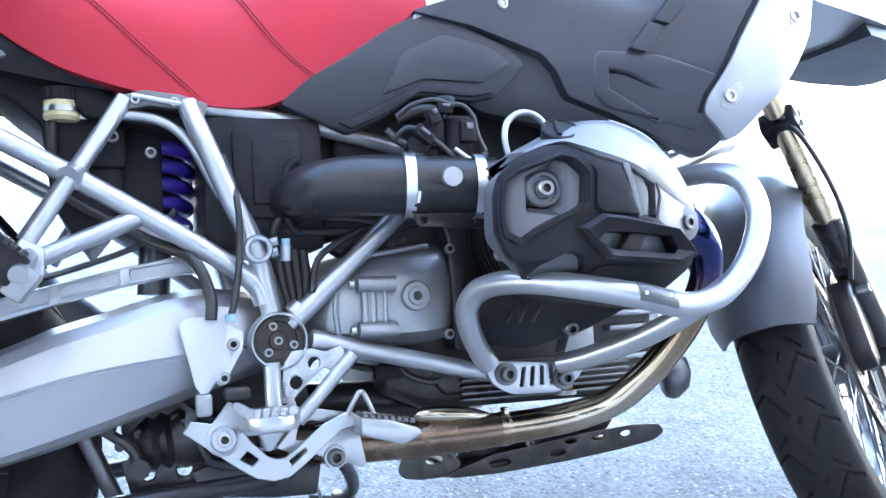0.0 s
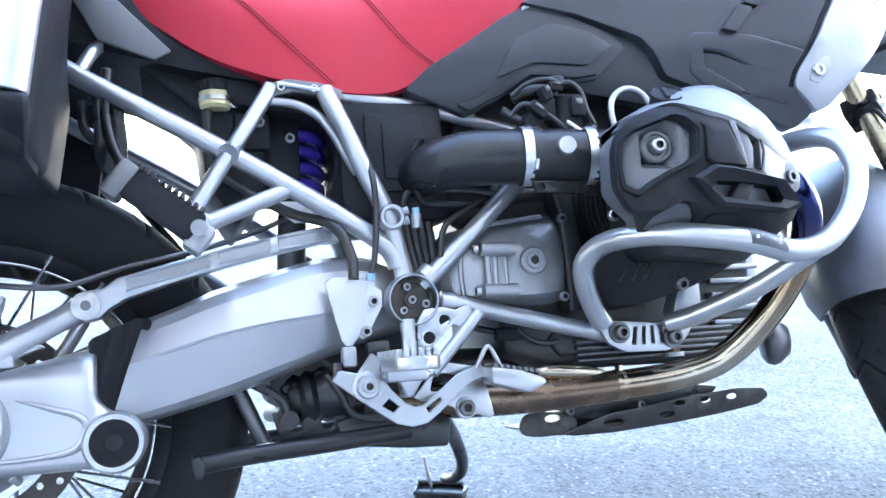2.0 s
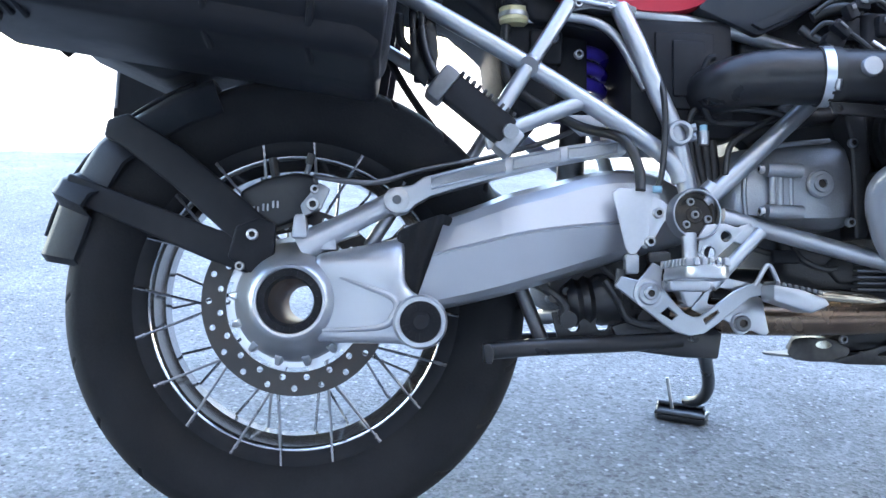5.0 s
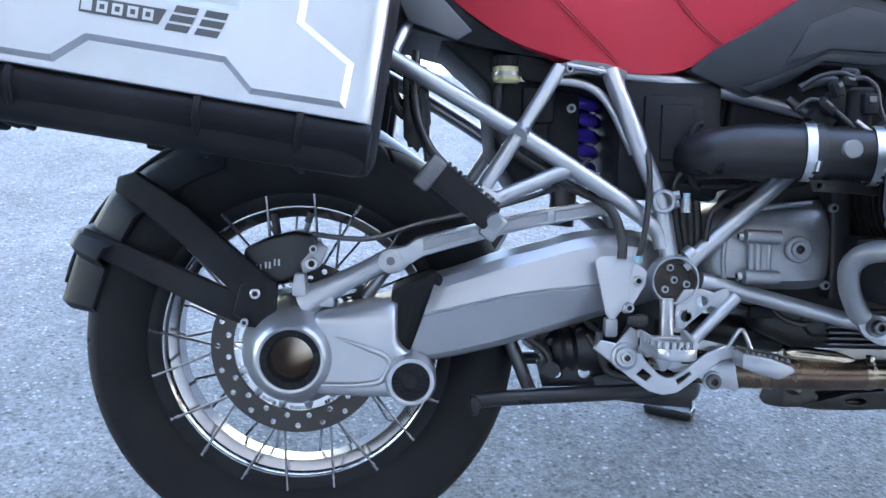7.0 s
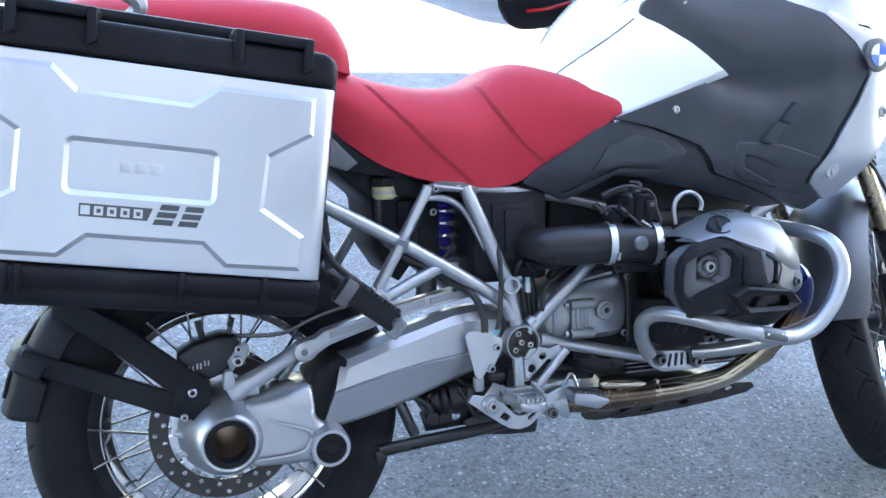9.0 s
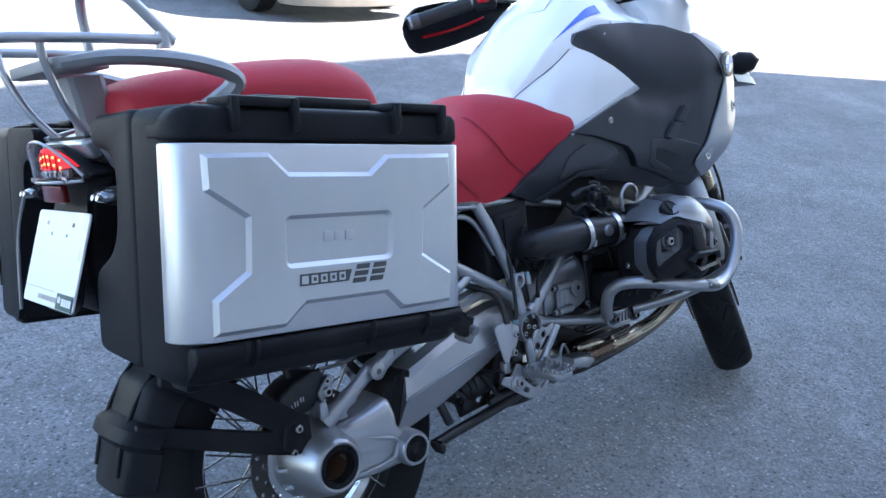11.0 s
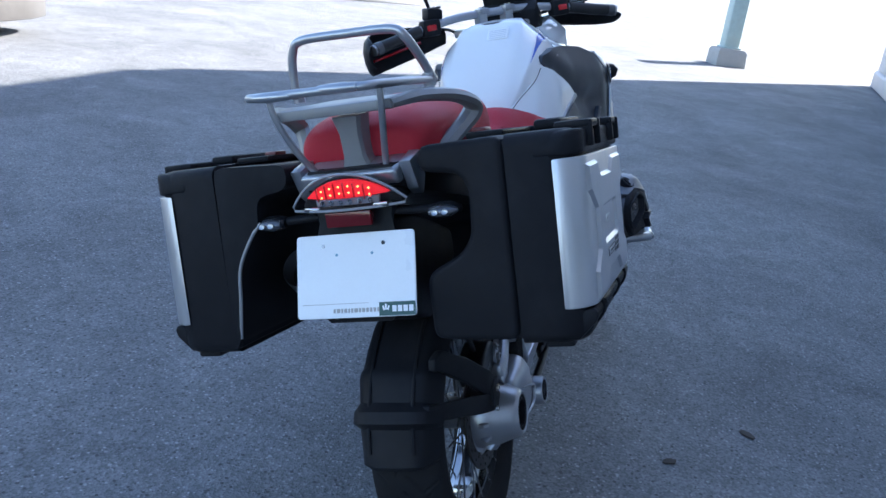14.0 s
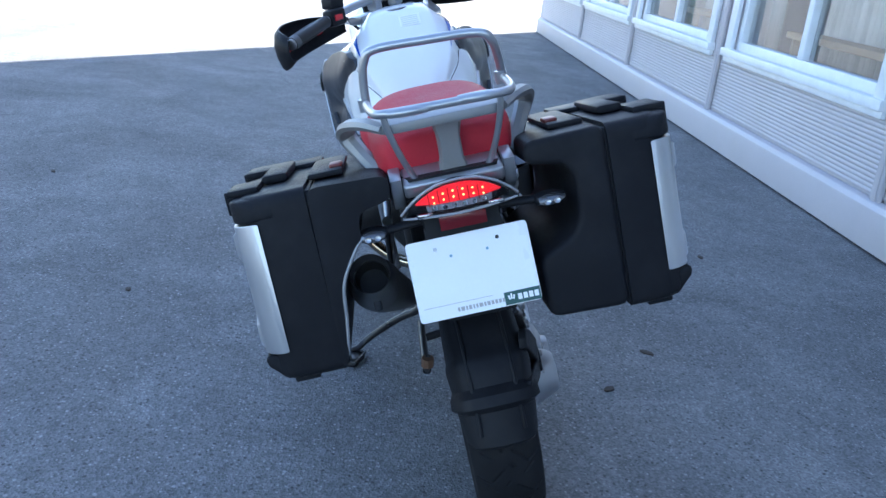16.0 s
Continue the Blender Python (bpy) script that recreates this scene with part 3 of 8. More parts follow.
def post_and_blocks():
    p = thing("bollard_post", "stout pale green steel post on a concrete foot", "post", pose(13.0, -0.66, 0, 0, 0, 20))
    part("foot", loft([[(x * s, y * s, z) for x, y in ((-1, -1), (1, -1), (1, 1), (-1, 1))] for s, z in ((0.235, 0.0), (0.228, 0.22), (0.19, 0.27))]), CONCRETE, p, "chipped concrete foot")
    part("shaft", box((0, 0, 0.79), (0.24, 0.24, 1.02), 0.02), POST_M, p)
    part("base_plate", box((0, 0, 0.285), (0.30, 0.30, 0.025), 0.004), POST_M, p)
    b = thing("wheel_stop", "low pale concrete wheel stop on the asphalt", "wheel stop", pose(15.0, 5.95, 0, 0, 0, 55))
    part("block", prism([(-0.13, 0), (0.13, 0), (0.09, 0.13), (-0.09, 0.13)], -0.85, 0.85, 0.015, plane="xz"), CONCRETE, b)


post_and_blocks()
CAR_GLASS = material("dark_car_glass", (0.02, 0.022, 0.024), 0.05, vary=0.02, bump=0.0)


def parked_car():
    """A car in the sun beyond the shade; only its sill, tyres and underside come into view."""
    car = thing("parked_car", "dusty dark car parked nose-in on the sunlit asphalt", "car", pose(4.62, 7.88, 0, 0, 0, -92))
    side = [(-2.1, 0.34), (-1.75, 0.24), (1.65, 0.24), (2.08, 0.34), (2.14, 0.55), (2.05, 0.74), (1.1, 0.92), (0.55, 1.38), (-1.1, 1.42), (-1.75, 1.0), (-2.15, 0.92), (-2.2, 0.5)]
    part("body", prism(side, -0.86, 0.86, 0.07, 3), CAR_TAN, car)
    part("underside", box((0, 0, 0.215), (3.4, 1.45, 0.06), 0.02), BLACK, car)
    part("bumper", prism(rounded_outline([(1.86, -0.87), (2.10, -0.80), (2.25, -0.45), (2.30, 0.0), (2.25, 0.45), (2.10, 0.80), (1.86, 0.87)], 0.12), 0.16, 0.56, 0.04, plane="xy"), CAR_TAN, car)
    part("bumper", box((-2.16, 0, 0.40), (0.16, 1.66, 0.30), 0.06), CAR_TAN, car)
    for x in (-1.35, 1.38):
        for y in (-0.78, 0.78):
            w = part("wheel", lathe([(-0.07, 0.0), (-0.07, 0.19), (-0.06, 0.205), (0.06, 0.205), (0.09, 0.19), (0.09, 0)], (x, y, 0.315), seg=32), DARK_STEEL, car)
            part("tyre", lathe([(-0.095, 0.20), (-0.105, 0.26), (-0.09, 0.305), (0, 0.315), (0.09, 0.305), (0.105, 0.26), (0.095, 0.20)], (x, y, 0.315), seg=40, closed=True), RUBBER, w)
    for s in (-1, 1):
        part("side_window", prism([(-1.35, 0.98), (0.85, 0.98), (0.45, 1.32), (-1.0, 1.35)], s * 0.852, s * 0.856, 0), CAR_GLASS, car)
    part("windscreen", prism([(1.12, 0.95), (1.14, 0.97), (0.60, 1.39), (0.58, 1.37)], -0.7, 0.7, 0), CAR_GLASS, car)


parked_car()


def ground_marks():
    """A few dark leaves and stones that lie on the asphalt."""
    leaf = material("dry_leaf", (0.045, 0.035, 0.028), 0.8, vary=0.3, bump=0.2)
    rnd = random.Random(5)
    for k, (x, y) in enumerate(((0.83, -0.662), (0.55, -0.44), (1.9, -1.3), (0.67, 2.72), (2.6, 1.9), (1.15, 1.2))):
        s = 0.022 if k == 0 else 0.014 + 0.006 * rnd.random()
        pts = [(s * (1 + 0.35 * rnd.random()) * math.cos(a), 0.55 * s * (1 + 0.4 * rnd.random()) * math.sin(a)) for a in (2 * math.pi * i / 9 for i in range(9))]
        d = part("dry_leaf", prism(pts, 0.001, 0.006, 0.0015, plane="xy"), leaf, m=pose(x, y, 0, 0, 0, rnd.uniform(0, 180)))
        tagged(d, "small dark dry leaf lying on the asphalt", "leaf", "leaves on the asphalt")


ground_marks()


def loose_grit():
    """Small loose stones scattered over the asphalt near the motorcycle."""
    stone = material("loose_stone", (0.20, 0.20, 0.205), 0.8, vary=0.35, scale=6, bump=0.2, grain=500)
    rnd = random.Random(21)
    bm = bmesh.new()
    for k in range(380):
        x, y = rnd.uniform(-1.7, 3.2), rnd.uniform(-1.55, 2.6)
        r = rnd.uniform(0.0016, 0.0042) * (1.5 if rnd.random() < 0.06 else 1.0)
        a0 = rnd.uniform(0, 6.28)
        base = [bm.verts.new((x + r * rnd.uniform(0.8, 1.3) * math.cos(a0 + a), y + r * rnd.uniform(0.7, 1.1) * math.sin(a0 + a), 0.0003)) for a in (0.0, 1.26, 2.51, 3.77, 5.03)]
        top = [bm.verts.new((x + (v.co.x - x) * 0.6, y + (v.co.y - y) * 0.6, r * rnd.uniform(0.6, 0.9))) for v in base]
        for i in range(5):
            bm.faces.new((base[i], base[(i + 1) % 5], top[(i + 1) % 5], top[i]))
        bm.faces.new(top)
    g = part("loose_grit", bm, stone, smooth=10)
    tagged(g, "small pale loose stones scattered on the asphalt", "grit", kind="stuff")


loose_grit()

# ---- the motorcycle ----
bike = thing("motorcycle", "white and dark grey touring motorcycle leaning on its side stand", "motorcycle", BIKE)
AXLE_R, AXLE_F = Vector((-0.011, 0, 0.320)), Vector((1.505, 0, 0.330))


def tyre_mesh(c, R, half, rim_r, groove, seg=900):
    prof = [(-half * 0.70, rim_r), (-half * 0.86, rim_r + 0.012), (-half * 0.98, rim_r + (R - rim_r) * 0.36), (-half, rim_r + (R - rim_r) * 0.5),
            (-half * 0.97, rim_r + (R - rim_r) * 0.64)]
    lo = prof[-1]
    crown = [(lo[0] * math.cos(a), lo[1] + (R - lo[1]) * math.sin(a)) for a in (k / 36.0 * math.pi / 2 for k in range(1, 37))]
    left = prof + crown
    full = np.array(left + [(-a, b) for a, b in left[-2::-1]])
    w = np.linspace(0, 2 * math.pi, seg, endpoint=False)
    al, ra = full[:, 0][None, :].repeat(seg, 0), full[:, 1][None, :].repeat(seg, 0)
    ra = ra - np.where(ra > lo[1], groove(w[:, None].repeat(len(full), 1), al / half, R), 0.0)
    co = np.stack([c.x + ra * np.cos(w)[:, None], al, c.z + ra * np.sin(w)[:, None]], -1).reshape(-1, 3)
    n = len(full)
    i, j = np.meshgrid(np.arange(seg), np.arange(n - 1), indexing="ij")
    k = (i + 1) % seg
    faces = np.stack([i * n + j, i * n + j + 1, k * n + j + 1, k * n + j], -1).reshape(-1, 4)
    me = bpy.data.meshes.new("tyre")
    me.from_pydata(co.tolist(), [], faces.tolist())
    me.shade_smooth()
    me.materials.append(RUBBER)
    return me


def block_groove(count, way):
    """Slanted tread grooves: on each side a long one with an elbow, a short slash beside it and one near the middle."""
    def g(w, v, R):
        pitch = 2 * math.pi * R / count
        d = np.zeros_like(w)
        for side in (-1, 1):
            s = side * v
            ph = w * count / (2 * math.pi) * way + (0.5 if side < 0 else 0.0)
            for centre, lo, hi, wide in ((np.where(s < 0.55, 0.10 + 0.95 * s, 0.6225 - 0.55 * (s - 0.55)), 0.12, 0.90, 0.0025), (0.95 - 0.7 * (s - 0.35), 0.38, 0.70, 0.0022), (0.55 + 1.1 * s, 0.0, 0.16, 0.0022)):
                off = np.abs((ph - centre + 0.5) % 1.0 - 0.5) * pitch
                cut_ = np.clip((wide - off) / 0.0012 + 0.5, 0, 1) * np.clip((s - lo) / 0.03, 0, 1) * np.clip((hi - s) / 0.03, 0, 1)
                d = np.maximum(d, 0.0055 * cut_)
        return d
    return g


def wheel(name, label, c, R, half, rim_r, rim_half, spokes, groove):
    w = part(name, lathe([(-rim_half * 0.86, rim_r - 0.022), (-rim_half * 0.5, rim_r - 0.026), (-rim_half * 0.34, rim_r - 0.040), (rim_half * 0.34, rim_r - 0.040), (rim_half * 0.5, rim_r - 0.026),
                          (rim_half * 0.86, rim_r - 0.022), (rim_half * 0.8, rim_r + 0.003), (-rim_half * 0.8, rim_r + 0.003)], c, seg=96, closed=True), CHROME, bike, label)
    for s in (-1, 1):
        part("rim_flank", lathe([(s * rim_half * 0.80, rim_r + 0.002), (s * rim_half, rim_r - 0.002), (s * rim_half * 1.01, rim_r - 0.010), (s * rim_half * 0.85, rim_r - 0.0235), (s * rim_half * 0.80, rim_r - 0.020)], c, seg=96, closed=True), BLACK, w, "satin black rim flank")
        part("rim_lip", lathe([(s * rim_half * 0.84, rim_r - 0.0235), (s * rim_half * 0.875, rim_r - 0.0230), (s * rim_half * 0.875, rim_r - 0.0245), (s * rim_half * 0.82, rim_r - 0.0255)], c, seg=96, closed=True), CHROME, w, "bright rim lip")
    part("tyre", tyre_mesh(c, R, half, rim_r - 0.004, groove), RUBBER, w, "black rubber tyre with a curved groove tread", smooth=30)
    part("hub", lathe([(-0.055, 0.0315), (-0.055, 0.048), (-0.040, 0.055), (-0.033, 0.036), (0.033, 0.036), (0.040, 0.055), (0.055, 0.048), (0.055, 0.0315)], c, seg=40, closed=True), DARK_STEEL, w)
    for k in range(spokes):
        a = 2 * math.pi * (k + 0.5) / spokes
        side = -1 if k % 2 else 1
        b = a + (0.42 if (k // 2) % 2 else -0.42) * 1.5
        p = c + Vector((math.cos(a) * (rim_r - 0.004), side * rim_half * 0.98, math.sin(a) * (rim_r - 0.004)))
        q = c + Vector((math.cos(b) * 0.048, side * 0.040, math.sin(b) * 0.048))
        bm = merge(rod(p, q, 0.0021, 6), rod(p, p + (q - p).normalized() * 0.014, 0.0029, 6))
        part("spoke", bm, SPOKE_M, w)
    return w


rear_wheel = wheel("rear_wheel", "wire-spoked rear wheel with a polished rim", AXLE_R, 0.320, 0.077, 0.226, 0.054, 40, block_groove(22, 1))


def disc(parent, c, y0, r0, r1, holes, rows):
    """A drilled brake disc."""
    hs = [ring_pts(c.x + rr * math.cos(2 * math.pi * (k + o) / holes), c.z + rr * math.sin(2 * math.pi * (k + o) / holes), 0.0042, 10) for rr, o in rows for k in range(holes)]
    return part("brake_disc", prism(ring_pts(c.x, c.z, r1, 96), y0, y0 + 0.005, 0, holes=[ring_pts(c.x, c.z, r0, 72), *hs]), DISC_M, parent, "drilled steel brake disc", smooth=20)


disc(rear_wheel, AXLE_R, -0.078, 0.094, 0.1255, 20, ((0.1015, 0.5), (0.1155, 0.0)))

# front wheel, fork and bars turn together about the steering axis
STEER = 38.5
S_FOOT, S_DIR = Vector((1.610, 0, 0)), Vector((-0.434, 0, 0.901)).normalized()
TURN_M = Matrix.Translation(S_FOOT) @ Matrix.Rotation(radians(STEER), 4, S_DIR) @ Matrix.Translation(-S_FOOT)
front_wheel = wheel("front_wheel", "wire-spoked front wheel with a polished rim", AXLE_F, 0.330, 0.058, 0.246, 0.040, 40, block_groove(22, -1))
front_wheel.matrix_basis = TURN_M
for s in (-1, 1):
    disc(front_wheel, AXLE_F, s * 0.068 - 0.0025, 0.118, 0.152, 24, ((0.126, 0.0), (0.135, 0.35), (0.144, 0.7)))
BAR_M = Matrix.Translation((0.99, 0.02, 1.162)) @ Matrix.Rotation(radians(41), 4, "Z") @ Matrix.Translation((-1.09, 0, -1.15))

# ---- frame ----
Y = -0.160
HUB = Vector((0.503, -0.165, 0.437))
frame_part = part("frame", tube([(HUB.x - 0.004, Y, HUB.z + 0.03), (0.483, Y, 0.543), (0.457, Y, 0.602), (0.433, Y, 0.660), (0.417, Y + 0.01, 0.702), (0.413, Y + 0.014, 0.716)], 0.0125, 14, 3), FRAME, bike, "silver tubular steel frame")
for pts, r in (([(0.070, -0.148, 0.756), (0.125, -0.155, 0.720), (0.29, Y, 0.628), (0.462, Y, 0.520), (0.490, Y, 0.480)], 0.0120),
               ([(0.345, -0.145, 0.720), (0.318, -0.152, 0.675), (0.290, Y, 0.630)], 0.0100),
               ([(0.286, Y - 0.004, 0.624), (0.243, Y - 0.012, 0.556)], 0.0105),
               ([(0.358, Y, 0.583), (0.300, Y - 0.006, 0.558), (0.250, Y - 0.012, 0.536)], 0.0105),
               ([(0.518, -0.163, 0.453), (0.600, -0.164, 0.5295), (0.690, -0.162, 0.613)], 0.0118),
               ([(0.553, Y, 0.433), (0.749, Y, 0.384), (0.80, Y, 0.374)], 0.0115),
               ([(0.448, -0.148, 0.606), (0.434, -0.144, 0.634), (0.421, -0.142, 0.660), (0.405, -0.141, 0.682), (0.384, -0.140, 0.696), (0.362, -0.140, 0.701), (0.338, -0.142, 0.702)], 0.0062),
               ([(0.446, -0.150, 0.650), (0.436, -0.150, 0.676), (0.426, -0.148, 0.700)], 0.0050),
               ([(0.415, -0.130, 0.716), (0.44, -0.130, 0.714), (0.55, -0.125, 0.700), (0.70, -0.115, 0.668)], 0.0100),
               ([(0.118, -0.150, 0.728), (0.130, -0.135, 0.758), (0.142, -0.12, 0.778)], 0.0085)):
    part("tube", tube(pts, r, 14, 4), FRAME, frame_part)
for a, b, r in (((0.286, Y - 0.012, 0.624), (0.294, Y + 0.006, 0.634), 0.0135), ((0.543, Y, 0.4345), (0.560, Y, 0.4315), 0.0135), ((0.524, Y, 0.465), (0.534, Y, 0.474), 0.014)):
    part("weld_collar", rod(a, b, r, 14), FRAME, frame_part)
for s in (1,):      # far side of the frame, seen through the openings
    for pts, r in (([(0.070, 0.148, 0.756), (0.29, 0.16, 0.628), (0.49, 0.16, 0.480)], 0.012), ([(0.503, 0.16, 0.467), (0.437, 0.16, 0.676), (0.42, 0.15, 0.705)], 0.0125), ([(0.345, 0.145, 0.72), (0.243, 0.165, 0.556)], 0.0105)):
        part("tube", tube(pts, r, 12, 4), FRAME, frame_part)
rail = part("seat_rail_bracket", prism([(0.338, 0.722), (0.345, 0.706), (0.372, 0.712), (0.410, 0.708), (0.432, 0.700), (0.436, 0.716), (0.405, 0.726), (0.365, 0.730)], -0.150, -0.130, 0.002), DARK_STEEL, frame_part, "grey seat rail bracket")
for x, z in ((0.356, 0.717), (0.398, 0.716)):
    bolt(rail, (x, -0.150, z), (0, -1, 0), 0.0055, 0.005)
part("seat_rail_bar", rod((0.352, -0.153, 0.722), (0.418, -0.153, 0.712), 0.0032, 8), FRAME, rail)
# pivot ring with its sunk plate and four bolts
part("pivot_ring", lathe([(0.0, 0.0), (0.0, 0.0335), (-0.020, 0.0335), (-0.024, 0.0315), (-0.024, 0.0298), (-0.006, 0.0292), (-0.006, 0.0)], (HUB.x, -0.158, HUB.z), seg=48), FRAME, frame_part, "silver pivot ring")
pv = part("pivot_plate", lathe([(-0.0065, 0.0288), (-0.0150, 0.0280), (-0.0155, 0.0265), (-0.0155, 0.0225), (-0.0125, 0.0215), (-0.0120, 0.0110), (-0.0140, 0.0100), (-0.0140, 0.0)], (HUB.x, -0.158, HUB.z), seg=40), GRIME_SHADE, frame_part, "dark sunk pivot plate")
for a, r in ((110, 0.0175), (-18, 0.0180), (228, 0.0175), (0, 0.0)):
    bolt(frame_part, (HUB.x + r * math.cos(radians(a)), -0.1715, HUB.z + r * math.sin(radians(a))), (0, -1, 0), 0.0052, 0.004)
eye = part("upper_eye", lathe([(0.0, 0.0105), (0.0, 0.0165), (-0.018, 0.0165), (-0.020, 0.0150), (-0.020, 0.0115), (-0.018, 0.0105)], (0.4835, -0.160, 0.5425), seg=32, closed=True), FRAME, frame_part, "open frame eye")
# Dark disc covers the tube and stands for shade inside the eye.
part("eye_shade", lathe([(0, 0), (0, 0.0112), (0.003, 0.0112), (0.003, 0)], (0.4835, -0.163, 0.5425), (0, -1, 0), 20), GRIME_SHADE, frame_part)
part("eye_bolt", lathe([(0, 0.0), (0, 0.006), (-0.004, 0.0055), (-0.004, 0.0)], (0.4835, -0.166, 0.5425), seg=12), DARK_STEEL, frame_part)
part("collar_cap", rod((0.565, Y, 0.430), (0.572, Y, 0.4285), 0.0105, 14), BLACK, frame_part)

# ---- foot controls on the right ----
def footrest():
    hs = [ring_pts(0.542, 0.4090, 0.0072, 16), ring_pts(0.5205, 0.3880, 0.0075, 16)]
    hanger = part("footrest_hanger", prism([(0.507, 0.410), (0.516, 0.424), (0.540, 0.426), (0.557, 0.421), (0.574, 0.428), (0.579, 0.420), (0.578, 0.411), (0.563, 0.399), (0.553, 0.403), (0.549, 0.400), (0.523, 0.376), (0.514, 0.366), (0.503, 0.366), (0.505, 0.392)], -0.178, -0.172, 0.0012, holes=hs), BARE, bike, "bare aluminium footrest hanger plate with holes")
    part("hanger_tube", tube([(0.589, -0.176, 0.416), (0.556, -0.178, 0.382), (0.520, -0.180, 0.345)], 0.0085, 12, 4), FRAME, hanger)
    part("hanger_tube", tube([(0.494, -0.174, 0.412), (0.494, -0.177, 0.385), (0.494, -0.180, 0.358)], 0.0098, 12, 4), FRAME, hanger)
    part("clevis", prism([(0.462, 0.344), (0.466, 0.352), (0.505, 0.352), (0.512, 0.344), (0.500, 0.336), (0.487, 0.318), (0.480, 0.318), (0.474, 0.334)], -0.206, -0.176, 0.003), BARE, hanger)
    # rider footrest: an oval ring of metal, toothed all along its upper edge
    rim = rounded_outline([(0.452, -0.200), (0.512, -0.200), (0.515, -0.225), (0.500, -0.288), (0.484, -0.300), (0.462, -0.298), (0.450, -0.284), (0.446, -0.225)], 0.012)
    hole = rounded_outline([(0.462, -0.212), (0.503, -0.212), (0.504, -0.226), (0.490, -0.280), (0.468, -0.284), (0.460, -0.274), (0.457, -0.226)], 0.009)
    peg = part("footrest", prism(rim, 0.350, 0.366, 0.002, plane="xy", holes=[hole]), BARE, bike, "toothed bare aluminium rider footrest")
    for k in range(8):
        y = -0.208 - k * 0.0115
        for x in (0.4500 + 0.0003 * k, 0.5085 - 0.0019 * k):
            part("tooth", prism([(x - 0.0045, 0.365), (x + 0.0045, 0.365), (x + 0.0032, 0.374), (x - 0.0032, 0.374)], y - 0.0035, y + 0.0035, 0.0008), BARE, peg)
    for k in range(5):
        x = 0.458 + 0.0085 * k
        part("tooth", prism([(x - 0.003, 0.365), (x + 0.003, 0.365), (x + 0.0022, 0.374), (x - 0.0022, 0.374)], -0.299, -0.291, 0.0008), BARE, peg)
    for y in (-0.235, -0.262):
        part("crossbar", box((0.480, y, 0.358), (0.052, 0.007, 0.012), 0.001), BARE, peg)
    part("peg_mount", box((0.482, -0.196, 0.350), (0.052, 0.030, 0.026), 0.005), BARE, peg)
    part("peg_pin", rod((0.452, -0.198, 0.346), (0.514, -0.198, 0.346), 0.0055, 10), STEEL, peg)
    part("peg_spring", lathe([(0, 0.008), (0.003, 0.010), (0.006, 0.008), (0.009, 0.010), (0.012, 0.008), (0.015, 0.010), (0.018, 0.008)], (0.484, -0.19, 0.318), (0, 0, 1), 14), STEEL, peg)
    # brake pedal: a flat bent lever
    ped_o = [(0.394, 0.344), (0.403, 0.356), (0.425, 0.351), (0.434, 0.362), (0.443, 0.374), (0.456, 0.367), (0.454, 0.354), (0.456, 0.343), (0.466, 0.329), (0.483, 0.311), (0.494, 0.306), (0.504, 0.307), (0.517, 0.316), (0.548, 0.339), (0.564, 0.346), (0.578, 0.351), (0.587, 0.348), (0.584, 0.334), (0.569, 0.331), (0.552, 0.318), (0.524, 0.296),
             (0.508, 0.285), (0.490, 0.282), (0.471, 0.287), (0.454, 0.298)]
    pedal = part("brake_pedal", prism(ped_o, -0.187, -0.181, 0.0010, 1, holes=[[(0.462, 0.318), (0.474, 0.308), (0.467, 0.301), (0.453, 0.310)], [(0.507, 0.303), (0.526, 0.315), (0.528, 0.311), (0.510, 0.297)]]), BARE, bike, "bare aluminium brake pedal", smooth=30)
    part("pedal_web", prism([(0.584, 0.336), (0.594, 0.330), (0.596, 0.318), (0.602, 0.287), (0.597, 0.282), (0.581, 0.289), (0.558, 0.288), (0.549, 0.300), (0.538, 0.305), (0.562, 0.321)], -0.166, -0.161, 0.001), BARE, pedal)
    part("pedal_web", prism([(0.497, 0.316), (0.525, 0.349), (0.544, 0.356), (0.588, 0.347), (0.586, 0.338), (0.560, 0.336), (0.535, 0.316), (0.510, 0.310)], -0.172, -0.168, 0.001, holes=[rounded_outline([(0.518, 0.322), (0.522, 0.339), (0.536, 0.344), (0.556, 0.339), (0.531, 0.321)], 0.004)]), BARE, pedal)
    part("pivot_washer", lathe([(0, 0), (0, 0.019), (-0.004, 0.019), (-0.005, 0.015), (-0.009, 0.013), (-0.010, 0.0)], (0.4365, -0.186, 0.3345), seg=28), BARE, pedal)
    bolt(pedal, (0.4365, -0.196, 0.3345), (0, -1, 0), 0.0085, 0.005)
    part("pivot_washer", lathe([(0, 0), (0, 0.014), (-0.003, 0.013), (-0.003, 0)], (0.5645, -0.166, 0.298), seg=24), BARE, pedal)
    bolt(pedal, (0.5645, -0.169, 0.298), (0, -1, 0), 0.0105, 0.007, DARK_STEEL)
    tip = part("pedal_tip", prism([(0.583, 0.347), (0.620, 0.341), (0.650, 0.330), (0.655, 0.323), (0.646, 0.318), (0.632, 0.312), (0.612, 0.318), (0.583, 0.327)], -0.222, -0.184, 0.003), BARE, pedal, "serrated pedal tip")
    for k in range(8):
        x = 0.589 + k * 0.0078
        part("tooth", prism([(x - 0.0035, 0.3478 - 0.19 * (x - 0.583)), (x + 0.0035, 0.3464 - 0.19 * (x - 0.583)), (x + 0.0018, 0.3520 - 0.19 * (x - 0.583)), (x - 0.0018, 0.3524 - 0.19 * (x - 0.583))], -0.221, -0.186, 0.0005), DARK_STEEL, tip)
